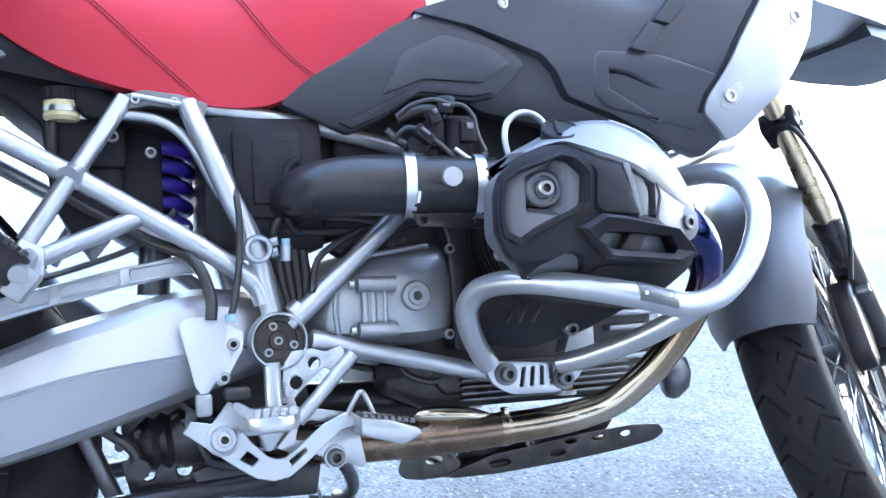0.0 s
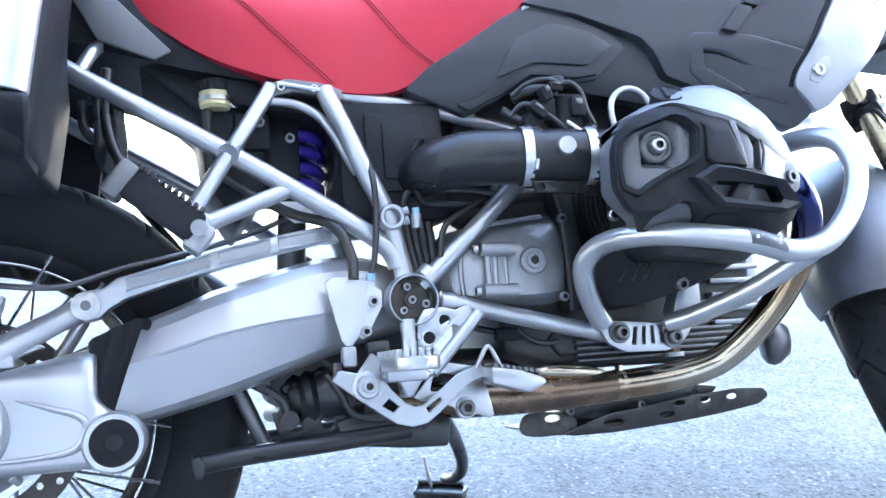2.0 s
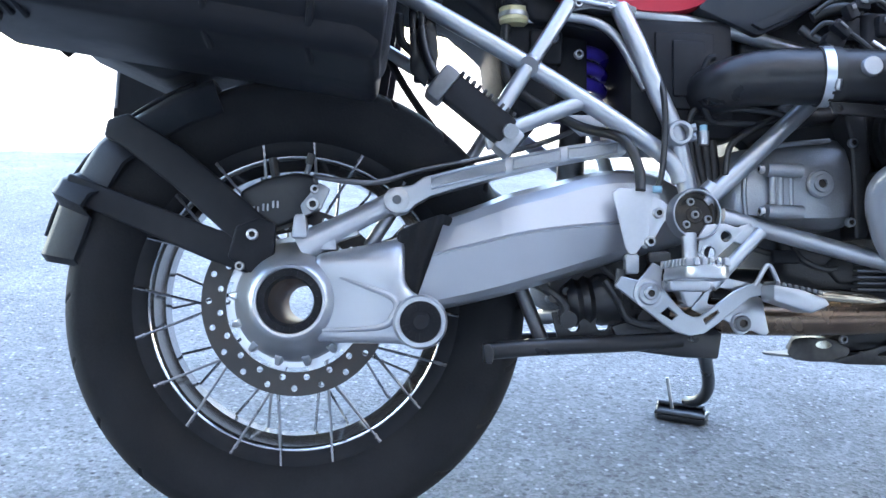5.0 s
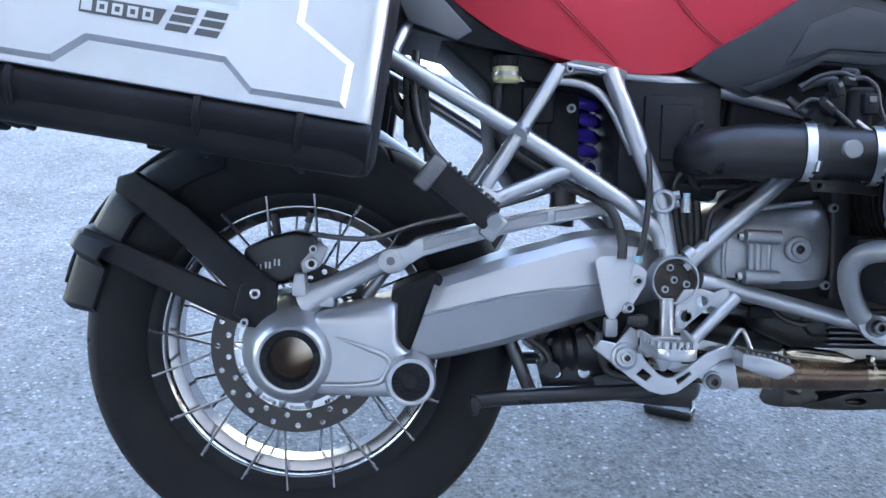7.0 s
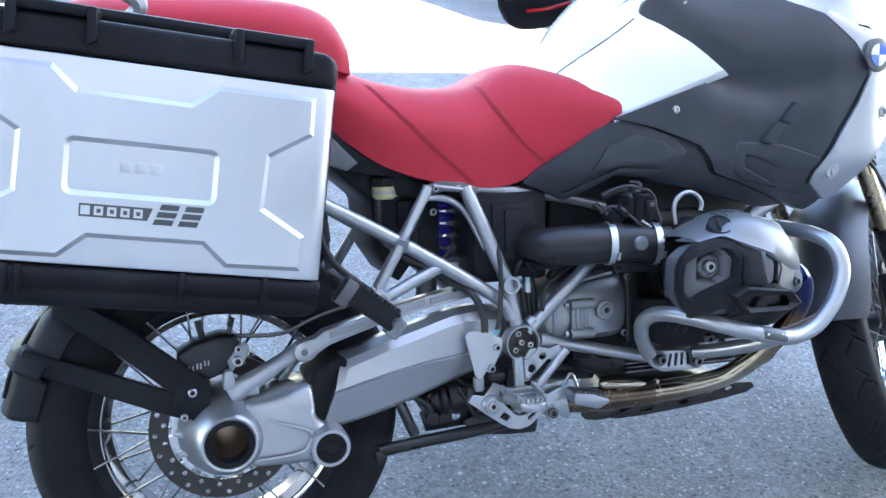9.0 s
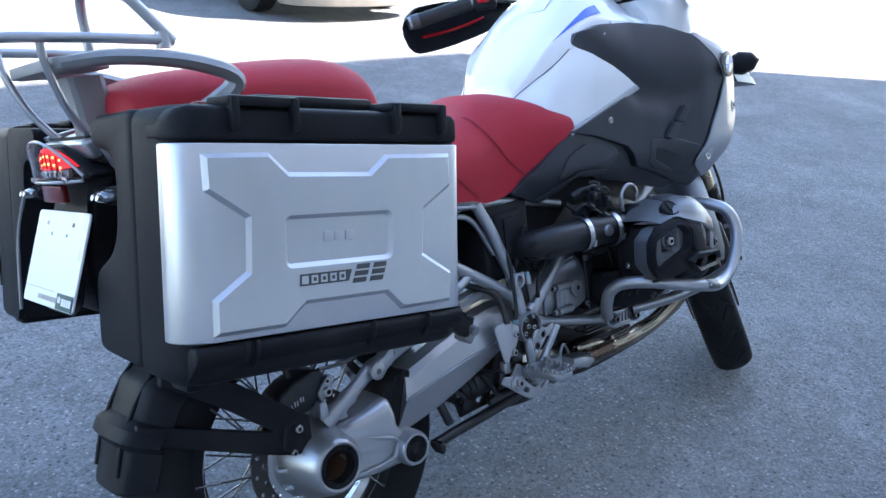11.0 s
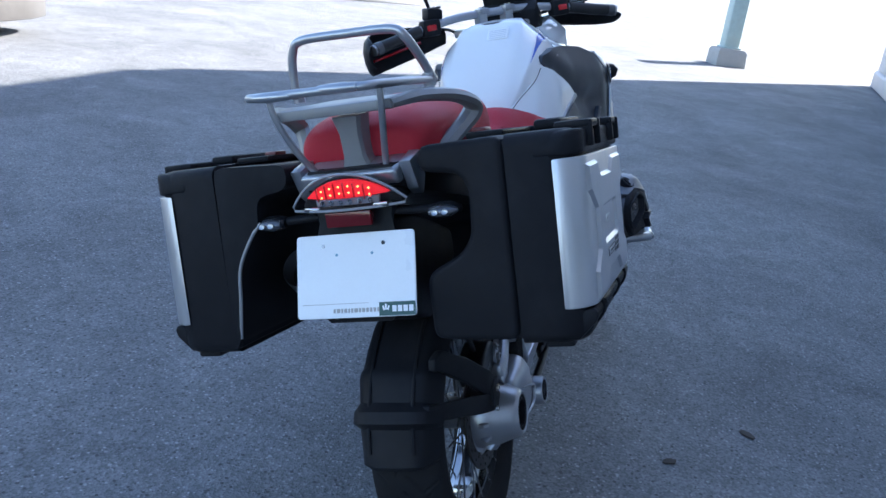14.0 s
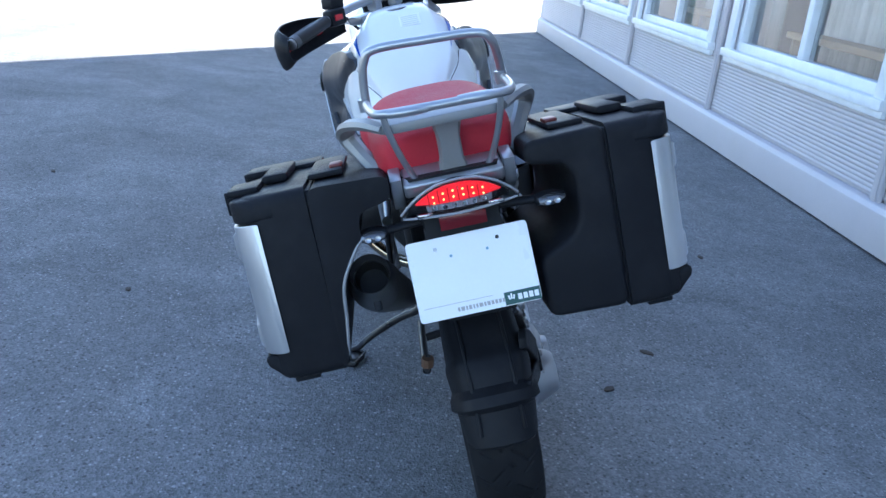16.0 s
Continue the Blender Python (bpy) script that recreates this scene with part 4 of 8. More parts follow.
    part("toe_loop", tube([(0.576, -0.185, 0.346), (0.588, -0.186, 0.368), (0.593, -0.186, 0.372), (0.598, -0.186, 0.368), (0.609, -0.186, 0.342)], 0.0032, 8, 5), BARE, pedal)
    part("switch", box((0.418, -0.176, 0.372), (0.018, 0.016, 0.026), 0.004), CAST, pedal)
    part("switch_boot", rod((0.402, -0.176, 0.340), (0.405, -0.176, 0.365), 0.0065, 10), HOSE, pedal)
    part("pedal_cap", box((0.455, -0.172, 0.381), (0.030, 0.014, 0.016), 0.005), HOSE, pedal)


footrest()


def stands():
    cs = part("centre_stand", tube([(0.235, -0.135, 0.258), (0.30, -0.134, 0.264), (0.42, -0.13, 0.270), (0.50, -0.125, 0.276)], 0.0115, 12, 4), BLACK_PAINT, bike, "black folded centre stand")
    part("stand_foot", prism([(0.232, 0.268), (0.240, 0.270), (0.248, 0.260), (0.244, 0.244), (0.235, 0.243)], -0.160, -0.132, 0.003), BLACK_PAINT, cs)
    part("stand_leg", tube([(0.235, 0.135, 0.258), (0.30, 0.134, 0.264), (0.42, 0.13, 0.270), (0.50, 0.125, 0.276)], 0.0115, 12, 4), BLACK_PAINT, cs)
    part("stand_plate", prism([(0.405, 0.292), (0.43, 0.300), (0.535, 0.298), (0.556, 0.285), (0.55, 0.250), (0.50, 0.252), (0.42, 0.262)], -0.130, -0.112, 0.004), BLACK_PAINT, cs)
    part("cross_tube", tube([(0.35, -0.12, 0.30), (0.36, 0, 0.305), (0.35, 0.12, 0.30)], 0.012, 10, 4), BLACK_PAINT, cs)
    part("stand_spring", rod((0.290, -0.085, 0.345), (0.325, -0.085, 0.262), 0.010, 12), DARK_STEEL, cs)
    part("stand_bracket", prism([(0.33, 0.31), (0.42, 0.318), (0.47, 0.312), (0.47, 0.280), (0.43, 0.274), (0.34, 0.272)], -0.105, -0.098, 0.002, holes=[ring_pts(0.36, 0.292, 0.008, 10), ring_pts(0.40, 0.294, 0.009, 10), ring_pts(0.44, 0.296, 0.007, 10)]), BLACK_PAINT, cs)
    sj = part("shaft_joint", lathe([(0, 0.0), (0, 0.026), (0.012, 0.034), (0.020, 0.030), (0.028, 0.036), (0.036, 0.031), (0.046, 0.036), (0.070, 0.036), (0.074, 0.028), (0.090, 0.026), (0.090, 0)], (0.352, -0.085, 0.322), (1, 0, 0.12), 28), BLACK_PAINT, bike, "black stand pivot housing and linkage")
    for x, z, r, h in ((0.318, 0.345, 0.006, 0.03), (0.330, 0.328, 0.006, 0.035), (0.342, 0.310, 0.005, 0.028), (0.425, 0.318, 0.010, 0.035), (0.452, 0.304, 0.008, 0.04)):
        part("linkage", rod((x, -0.100 - h / 2, z), (x + 0.004, -0.085 + h / 2, z), r, 10), (ENGINE_BLACK, BLACK_PAINT)[int(x * 1000) % 2], sj)
    part("linkage", tube([(0.302, -0.095, 0.352), (0.325, -0.110, 0.338), (0.345, -0.115, 0.320), (0.348, -0.11, 0.296)], 0.0065, 8, 4), HOSE, sj)
    part("linkage", tube([(0.40, -0.12, 0.352), (0.415, -0.13, 0.325), (0.43, -0.13, 0.300), (0.47, -0.13, 0.292)], 0.005, 8, 4), HOSE, sj)
    part("tang", rod((0.05, 0.123, 0.395), (0.052, 0.128, 0.372), 0.016, 8), RUST, cs, "rusty stand tang")
    part("tang_arm", tube([(0.235, 0.135, 0.262), (0.15, 0.130, 0.32), (0.052, 0.123, 0.395)], 0.008, 8, 4), BLACK_PAINT, cs)
    # side stand on the far side, its foot flat on the asphalt
    inv = BIKE.inverted()
    foot = inv @ Vector((0.685, 0.388, 0.012))
    ss = part("side_stand", tube([(0.60, 0.10, 0.295), (0.625, 0.13, 0.262), (0.655, 0.19, 0.235), (0.690, 0.265, 0.190), (0.702, 0.315, 0.160), (0.692, 0.345, 0.145), (foot.x, foot.y, foot.z + 0.022)], [0.013, 0.013, 0.012, 0.0115, 0.011, 0.010, 0.009], 12, 5), BLACK_PAINT, bike, "black side stand bearing on the asphalt")
    m = inv @ pose(0.680, 0.388, 0.0, 0, 0, -20)
    part("stand_foot", moved(prism(rounded_outline([(-0.052, -0.026), (0.040, -0.030), (0.048, 0.0), (0.040, 0.026), (-0.050, 0.028)], 0.012), 0.001, 0.012, 0.002, plane="xy"), m), BLACK_PAINT, ss)
    part("foot_rim", moved(tube([(-0.05, -0.024, 0.016), (0.038, -0.028, 0.016), (0.044, 0, 0.016), (0.038, 0.024, 0.016), (-0.048, 0.025, 0.016)], 0.0045, 8, 1, closed=True), m), BLACK_PAINT, ss)
    part("kick_peg", moved(rod((-0.02, 0.0, 0.014), (-0.035, 0.005, 0.075), 0.0035, 8), m), STEEL, ss)
    part("stand_coil", rod((0.625, 0.115, 0.285), (0.50, 0.11, 0.300), 0.009, 10), STEEL, ss)


stands()


def passenger_peg():
    m = Matrix.Translation((0.210, -0.262, 0.545)) @ Matrix.Rotation(radians(38), 4, "Y")
    pg = part("passenger_footrest", moved(rounded(box((0, 0, 0), (0.092, 0.026, 0.034)), 0.004, 2), m), BLACK, bike, "folded black rubber passenger footrest")
    for k in range(10):
        part("rubber_rib", moved(box((-0.038 + k * 0.0084, -0.002, 0.0185), (0.0042, 0.028, 0.006), 0.001), m), HOSE, pg)
    part("end_cap", moved(box((-0.049, 0, -0.004), (0.022, 0.034, 0.044), 0.005), m), DARK_STEEL, pg)
    part("hinge", moved(box((0.052, 0.006, -0.006), (0.022, 0.034, 0.034), 0.004), m), CAST, pg)
    part("hinge_eye", rod((0.247, -0.285, 0.515), (0.247, -0.165, 0.545), 0.009, 12), CAST, pg)
    part("hinge_plate", prism([(0.232, 0.512), (0.262, 0.520), (0.262, 0.548), (0.240, 0.560), (0.226, 0.540)], -0.188, -0.176, 0.003), FRAME, pg)


passenger_peg()

# ---- rear drive, swingarm, brake ----
def final_drive():
    c = AXLE_R
    fd = part("final_drive", lathe([(-0.060, 0.050), (-0.068, 0.079), (-0.088, 0.080), (-0.106, 0.075), (-0.128, 0.066), (-0.150, 0.058), (-0.164, 0.052), (-0.171, 0.047), (-0.1725, 0.0445), (-0.171, 0.041), (-0.160, 0.038), (-0.060, 0.038)],
                                    c, seg=64, closed=True), SILVER, bike, "silver cast final drive housing")
    part("axle_ring", lathe([(-0.164, 0.0405), (-0.170, 0.0400), (-0.169, 0.0310), (-0.150, 0.0285), (-0.150, 0.040)], c, seg=56, closed=True), BLACK, fd, "black ribbed ring")
    for k in range(28):
        a = 2 * math.pi * k / 28
        part("rib", box((c.x + 0.0355 * math.cos(a), -0.1695, c.z + 0.0355 * math.sin(a)), (0.008, 0.003, 0.003), m=Matrix.Rotation(-a, 3, "Y").to_4x4()), BLACK, fd)
    part("axle_bore", lathe([(-0.151, 0.030), (-0.060, 0.027), (0.075, 0.025), (0.075, 0.029), (-0.060, 0.031), (-0.151, 0.033)], c, seg=40, closed=True), RUST, fd, "rusty hollow axle bore")
    for k in range(8):
        a = radians(148 + k * 27)
        p = Vector((math.cos(a), 0, math.sin(a)))
        q = c + p * 0.0735
        lug = loft([[(-0.012, -0.006, 0.0), (0.012, -0.006, 0.0), (0.012, 0.006, 0.0), (-0.012, 0.006, 0.0)], [(-0.010, -0.005, 0.012), (0.006, -0.003, 0.013), (0.006, 0.003, 0.013), (-0.010, 0.005, 0.012)]])
        out = (p * 0.7 + Vector((0, -0.75, 0))).normalized()
        side = Vector((0, 1, 0)).cross(p).normalized()
        m = Matrix((out.cross(side), side, out)).transposed().to_4x4()
        part("lug", rounded(moved(lug, Matrix.Translation((q.x, -0.098, q.z)) @ m), 0.002, 2), SILVER, fd)
    # slotted carrier between the housing and the brake disc
    slots = [[(c.x + r * math.cos(w), c.z + r * math.sin(w)) for r, w in [(0.0945, 2 * math.pi * (k + u * 0.60 / 5) / 11) for u in range(6)] + [(0.0880, 2 * math.pi * (k + u * 0.60 / 5) / 11) for u in range(5, -1, -1)]] for k in range(11)]
    part("disc_carrier", prism(ring_pts(c.x, c.z, 0.1005, 72), -0.0725, -0.0690, 0, holes=[ring_pts(c.x, c.z, 0.050, 40), *slots]), ALU, fd, "slotted aluminium disc carrier", smooth=20)
    # body that reaches forward to the lower pivot
    o = [(0.016, 0.380), (0.075, 0.392), (0.131, 0.405), (0.132, 0.350), (0.136, 0.336), (0.174, 0.318), (0.181, 0.296), (0.174, 0.276), (0.155, 0.264), (0.120, 0.268), (0.020, 0.268)]
    part("drive_arm", panel(o, 0.085, lambda x, z: -0.165 + max(0, 0.09 - x) * 0.15 + max(0, z - 0.36) ** 2 * 14, 0.012, 0.02), SILVER, fd)
    part("web_rib", tube([(0.050, -0.163, 0.350), (0.090, -0.168, 0.337), (0.114, -0.169, 0.328), (0.122, -0.169, 0.316), (0.116, -0.169, 0.299), (0.104, -0.169, 0.290), (0.075, -0.167, 0.286), (0.030, -0.163, 0.284)], [0.001, 0.0035, 0.0045, 0.0045, 0.0045, 0.004, 0.003, 0.002], 8, 6), SILVER, fd)
    part("pivot_boss", lathe([(-0.110, 0.0), (-0.110, 0.034), (-0.180, 0.034), (-0.187, 0.031), (-0.187, 0.026), (-0.182, 0.025)], (0.151, 0, 0.296), seg=40), SILVER, fd)
    part("pivot_cap", lathe([(-0.181, 0.026), (-0.186, 0.025), (-0.185, 0.012), (-0.187, 0.009), (-0.186, 0)], (0.151, 0, 0.296), seg=36), BLACK, fd, "black ribbed plastic cap")
    for k in range(24):
        a = 2 * math.pi * k / 24
        part("rib", box((0.151 + 0.019 * math.cos(a), -0.1865, 0.296 + 0.019 * math.sin(a)), (0.010, 0.003, 0.0022), m=Matrix.Rotation(-a, 3, "Y").to_4x4()), BLACK, fd)
    # upper arm to the torque rod
    part("upper_arm", tube([(0.000, -0.118, 0.388), (0.040, -0.125, 0.412), (0.085, -0.122, 0.436), (0.120, -0.116, 0.453)], [0.022, 0.015, 0.013, 0.015], 12, 6, flat=(0.8, 1.1)), SILVER, fd)
    part("upper_arm", tube([(0.085, -0.085, 0.395), (0.105, -0.095, 0.425), (0.120, -0.10, 0.450)], 0.009, 10, 6), SILVER, fd)
    part("gusset", prism([(0.028, 0.392), (0.075, 0.408), (0.060, 0.418), (0.042, 0.410)], -0.130, -0.112, 0.003), SILVER, fd)
    for x, z in ((-0.005, 0.421), (0.033, 0.406)):
        part("lug", prism([(x - 0.010, z - 0.02), (x + 0.012, z - 0.02), (x + 0.008, z + 0.012), (x - 0.006, z + 0.012)], -0.135, -0.105, 0.004), SILVER, fd)


final_drive()


def swingarm():
    rows = [(0.165, 0.308, 0.382, 0.436, -0.156), (0.20, 0.315, 0.391, 0.446, -0.160), (0.26, 0.332, 0.406, 0.464, -0.164), (0.32, 0.350, 0.417, 0.480, -0.165),
            (0.38, 0.369, 0.424, 0.497, -0.164), (0.43, 0.384, 0.430, 0.502, -0.160), (0.475, 0.396, 0.434, 0.497, -0.150), (0.51, 0.405, 0.436, 0.484, -0.135)]
    secs = []
    for x, zb, zc, zt, y in smooth_table(rows, 4):
        ring = [(x, y + 0.032, zb), (x, y + 0.024, zb + 0.004), (x, y + 0.016, zb + 0.012), (x, y + 0.001, zc - 0.006), (x, y, zc - 0.003), (x, y + 0.0035, zc - 0.001), (x, y + 0.002, zc + 0.002), (x, y + 0.012, zt - 0.022), (x, y + 0.022, zt - 0.008), (x, y + 0.045, zt),
                     (x, y + 0.070, zt - 0.002), (x, y + 0.088, zt - 0.014), (x, y + 0.092, zc), (x, y + 0.088, zb + 0.012), (x, y + 0.07, zb), (x, y + 0.045, zb - 0.002)]
        lean = 0.34 * max(0.0, 1 - (x - 0.165) / 0.10)
        secs.append([(a + lean * (d - 0.375), b, d) for a, b, d in ring])
    sw = part("swingarm", loft(secs), SILVER, bike, "silver cast single-sided swingarm", smooth=18)
    # rubber boot over the drive joint
    folds = lambda x, z: -0.141 + 0.0024 * math.sin(330 * (x - 0.30 * (z - 0.37)) + 9 * z) + 0.010 * max(0, 0.35 - z) * 10 * 0.3
    part("rubber_boot", panel(rounded_outline([(0.122, 0.412), (0.126, 0.345), (0.138, 0.326), (0.150, 0.327), (0.164, 0.345), (0.180, 0.390), (0.194, 0.432), (0.180, 0.436), (0.150, 0.425)], 0.006), 0.075, folds, 0.006, 0.0045), RUBBER, sw, "folded black rubber boot", smooth=60)
    # guard plate behind the hub
    plate = part("heel_guard", panel([(0.393, 0.462), (0.400, 0.468), (0.443, 0.468), (0.455, 0.460), (0.446, 0.428), (0.436, 0.402), (0.422, 0.384), (0.414, 0.384), (0.409, 0.392)], 0.004, lambda x, z: -0.180 - 0.006 * max(0.0, 1 - abs(x - 0.420) / 0.04), 0.0015, 0.05), WHITE_ALU, bike, "pale triangular aluminium heel guard")
    part("guard_bracket", prism([(0.445, 0.46), (0.464, 0.45), (0.462, 0.43), (0.448, 0.405), (0.438, 0.39), (0.43, 0.395)], -0.183, -0.173, 0.003), WHITE_ALU, plate)
    bolt(plate, (0.4505, -0.183, 0.4365), (0, -1, 0), 0.007, 0.008)
    bolt(plate, (0.4395, -0.183, 0.400), (0, -1, 0), 0.007, 0.008)


swingarm()


def torque_rod():
    top = [(0.105, 0.452), (0.108, 0.464), (0.120, 0.470), (0.140, 0.473), (0.155, 0.484), (0.200, 0.496), (0.269, 0.513), (0.33, 0.527), (0.400, 0.540), (0.424, 0.540)]
    bot = [(0.424, 0.520), (0.400, 0.519), (0.33, 0.505), (0.269, 0.490), (0.200, 0.470), (0.165, 0.459), (0.145, 0.447), (0.135, 0.437), (0.120, 0.434), (0.109, 0.440)]
    tr = part("torque_rod", prism(top + bot, -0.137, -0.108, 0.003), SILVER, bike, "silver cast torque rod with recessed pockets")
    for a, b in ((0.165, 0.262), (0.272, 0.335), (0.345, 0.412)):
        za, zb = lerp([(0.155, 0.4735), (0.269, 0.502), (0.33, 0.516), (0.424, 0.531)], a)[0], lerp([(0.155, 0.4735), (0.269, 0.502), (0.33, 0.516), (0.424, 0.531)], b)[0]
        h = 0.0075
        ring = [(a, -0.138, za - h), (b, -0.138, zb - h), (b, -0.138, zb + h), (a, -0.138, za + h)]
        part("pocket_rim", tube(ring, 0.0019, 6, 1, closed=True), SILVER, tr)
        # The face stays flat; a darker sheet gives the pocket its shade.
        part("pocket_shade", prism([(a + 0.001, za - h), (b - 0.001, zb - h), (b - 0.001, zb + h), (a + 0.001, za + h)], -0.1375, -0.1368, 0), CAST, tr)
    part("rod_bolt", lathe([(0, 0), (0, 0.0165), (0.004, 0.0165), (0.006, 0.010), (0.006, 0.006), (0.002, 0.0055), (0.002, 0)], (0.1205, -0.137, 0.4525), (0, -1, 0), 24), STEEL, tr)
    part("bolt_star", lathe([(0, 0), (0, 0.0075), (0.0022, 0.0070), (0.0022, 0)], (0.1205, -0.1395, 0.4525), (0, -1, 0), 6), DARK_STEEL, tr)
    # silver bracket beside the shock
    part("hose_bracket", prism([(0.352, 0.580), (0.352, 0.568), (0.372, 0.552), (0.392, 0.552), (0.412, 0.570), (0.415, 0.580)], -0.100, -0.092, 0.001), WHITE_ALU, tr, "pale folded bracket")


torque_rod()


def rear_brake():
    cal = part("brake_caliper", panel(rounded_outline([(-0.084, 0.440), (-0.083, 0.464), (-0.053, 0.480), (-0.013, 0.490), (0.012, 0.486), (0.024, 0.466), (0.014, 0.440), (-0.005, 0.427), (-0.040, 0.414), (-0.075, 0.410)], 0.006), 0.060, lambda x, z: -0.118, 0.008, 0.05), BLACK_PAINT, bike, "black rear brake caliper")
    for k in range(3):
        for q in (-0.0028, 0.0028):
            part("logo_bar", box((-0.062 + k * 0.0125 + q, -0.1190, 0.4380 + k * 0.0040), (0.0026, 0.002, 0.0095), 0.0006), WHITE_ALU, cal)
    part("caliper_bracket", prism([(0.000, 0.430), (0.022, 0.440), (0.034, 0.468), (0.020, 0.476), (0.008, 0.462), (-0.005, 0.445)], -0.124, -0.112, 0.003), CAST, cal)
    bolt(cal, (0.012, -0.124, 0.446), (0, -1, 0), 0.009, 0.008)
    bolt(cal, (0.014, -0.124, 0.466), (0, -1, 0), 0.006, 0.006)
    part("bleed_nipple", rod((-0.002, -0.10, 0.480), (0.006, -0.105, 0.505), 0.004, 8), DARK_STEEL, cal)
    part("nipple_cap", rod((0.004, -0.105, 0.502), (0.008, -0.107, 0.516), 0.0055, 8), HOSE, cal)
    part("sensor_plug", rod((-0.040, -0.09, 0.478), (-0.046, -0.085, 0.512), 0.006, 8), HOSE, cal)
    part("brake_hose", tube([(0.010, -0.110, 0.486), (0.060, -0.105, 0.480), (0.100, -0.10, 0.482), (0.16, -0.085, 0.502), (0.26, -0.08, 0.525), (0.36, -0.08, 0.56), (0.40, -0.09, 0.60)], 0.0038, 8, 6), DARK_STEEL, cal, "braided brake hose")
    # stays of the rear mudguard, bolted to the housing
    mg = part("mudguard_stay", panel([(-0.052, 0.405), (-0.038, 0.418), (-0.075, 0.450), (-0.160, 0.520), (-0.238, 0.568), (-0.266, 0.560), (-0.270, 0.538), (-0.244, 0.524), (-0.170, 0.468), (-0.085, 0.394)], 0.016, lambda x, z: -0.132 + max(0, -0.08 - x) * 0.25, 0.004, 0.03), BLACK, bike, "black plastic mudguard stay")
    part("lower_stay", panel([(-0.048, 0.378), (-0.060, 0.402), (-0.110, 0.412), (-0.315, 0.488), (-0.328, 0.462), (-0.300, 0.446), (-0.12, 0.372), (-0.07, 0.355)], 0.016, lambda x, z: -0.130 + max(0, -0.08 - x) * 0.22, 0.004, 0.03), BLACK, mg)
    part("mount_plate", prism([(-0.095, 0.375), (-0.060, 0.352), (-0.036, 0.372), (-0.034, 0.420), (-0.055, 0.428), (-0.085, 0.415)], -0.134, -0.118, 0.004), BLACK, mg)
    bolt(mg, (-0.063, -0.136, 0.4045), (0, -1, 0), 0.0075, 0.006)
    bolt(mg, (-0.078, -0.134, 0.364), (0, -1, 0), 0.006, 0.006)


rear_brake()


def mudguard():
    """The hugger over the back of the rear tyre, with a raised band across."""
    def section(a, r, w):
        out = []
        for k in range(13):
            t = -1 + 2 * k / 12
            rr = r - 0.014 * t * t - 0.046 * abs(t) ** 9
            out.append((AXLE_R.x + rr * math.cos(a), w * t, AXLE_R.z + rr * math.sin(a)))
        for k in range(12, -1, -1):
            t = -1 + 2 * k / 12
            rr = r - 0.005 - 0.014 * t * t - 0.044 * abs(t) ** 9
            out.append((AXLE_R.x + rr * math.cos(a), (w - 0.004) * t, AXLE_R.z + rr * math.sin(a)))
        return out
    deg = [(112, 0.338, 0.080), (122, 0.341, 0.083), (132, 0.345, 0.085), (138, 0.347, 0.086), (139.5, 0.352, 0.089), (142, 0.354, 0.090), (146, 0.352, 0.088), (150, 0.351, 0.086), (153, 0.366, 0.093), (156.5, 0.368, 0.094), (158.5, 0.354, 0.083), (164, 0.354, 0.080), (170, 0.358, 0.077), (171.5, 0.350, 0.072)]
    g = part("rear_mudguard", loft([section(radians(d), r, w) for d, r, w in deg]), BLACK, bike, "ribbed black plastic rear mudguard", smooth=35)
    for s in (-1, 1):
        part("rib", tube([(AXLE_R.x + r * math.cos(radians(d)), s * 0.045, AXLE_R.z + r * math.sin(radians(d))) for d, r in ((116, 0.3365), (126, 0.3405), (136, 0.3445), (147, 0.3490), (158, 0.3510), (166, 0.3510))], 0.0042, 8, 3), BLACK, g)


mudguard()


def shock():
    s = part("shock_absorber", rod((0.390, -0.02, 0.74), (0.374, -0.02, 0.50), 0.020, 20), DARK_STEEL, bike, "rear shock absorber")
    pts = []
    for k in range(5 * 16 + 1):
        a = 2 * math.pi * k / 16
        t = k / (5 * 16)
        c = Vector((0.388, -0.02, 0.70)).lerp(Vector((0.380, -0.02, 0.585)), t)
        pts.append(c + Vector((0.036 * math.cos(a), 0.036 * math.sin(a), 0)))
    part("coil_spring", tube(pts, 0.0095, 12, 1), PURPLE, s, "purple painted coil spring")


shock()

# ---- panniers: built in their own space (u along the case, y outwards, v up), which dips towards the front ----
DIP = 7.9
CASE = BIKE @ pose(-0.10, 0, 0.775, 0, DIP, 0)


RIBS = [(a, b - 0.003) for a, b in [(-0.214, 0.117), (-0.120, 0.118), (-0.091, 0.092), (0.040, 0.090), (0.071, 0.115), (0.195, 0.116), (0.196, 0.066), (0.143, 0.033), (0.140, -0.033), (0.196, -0.066), (0.194, -0.113), (0.096, -0.114), (0.066, -0.087),
        (-0.070, -0.087), (-0.102, -0.114), (-0.206, -0.114), (-0.206, -0.066), (-0.158, -0.034), (-0.156, 0.034), (-0.212, 0.070)]]


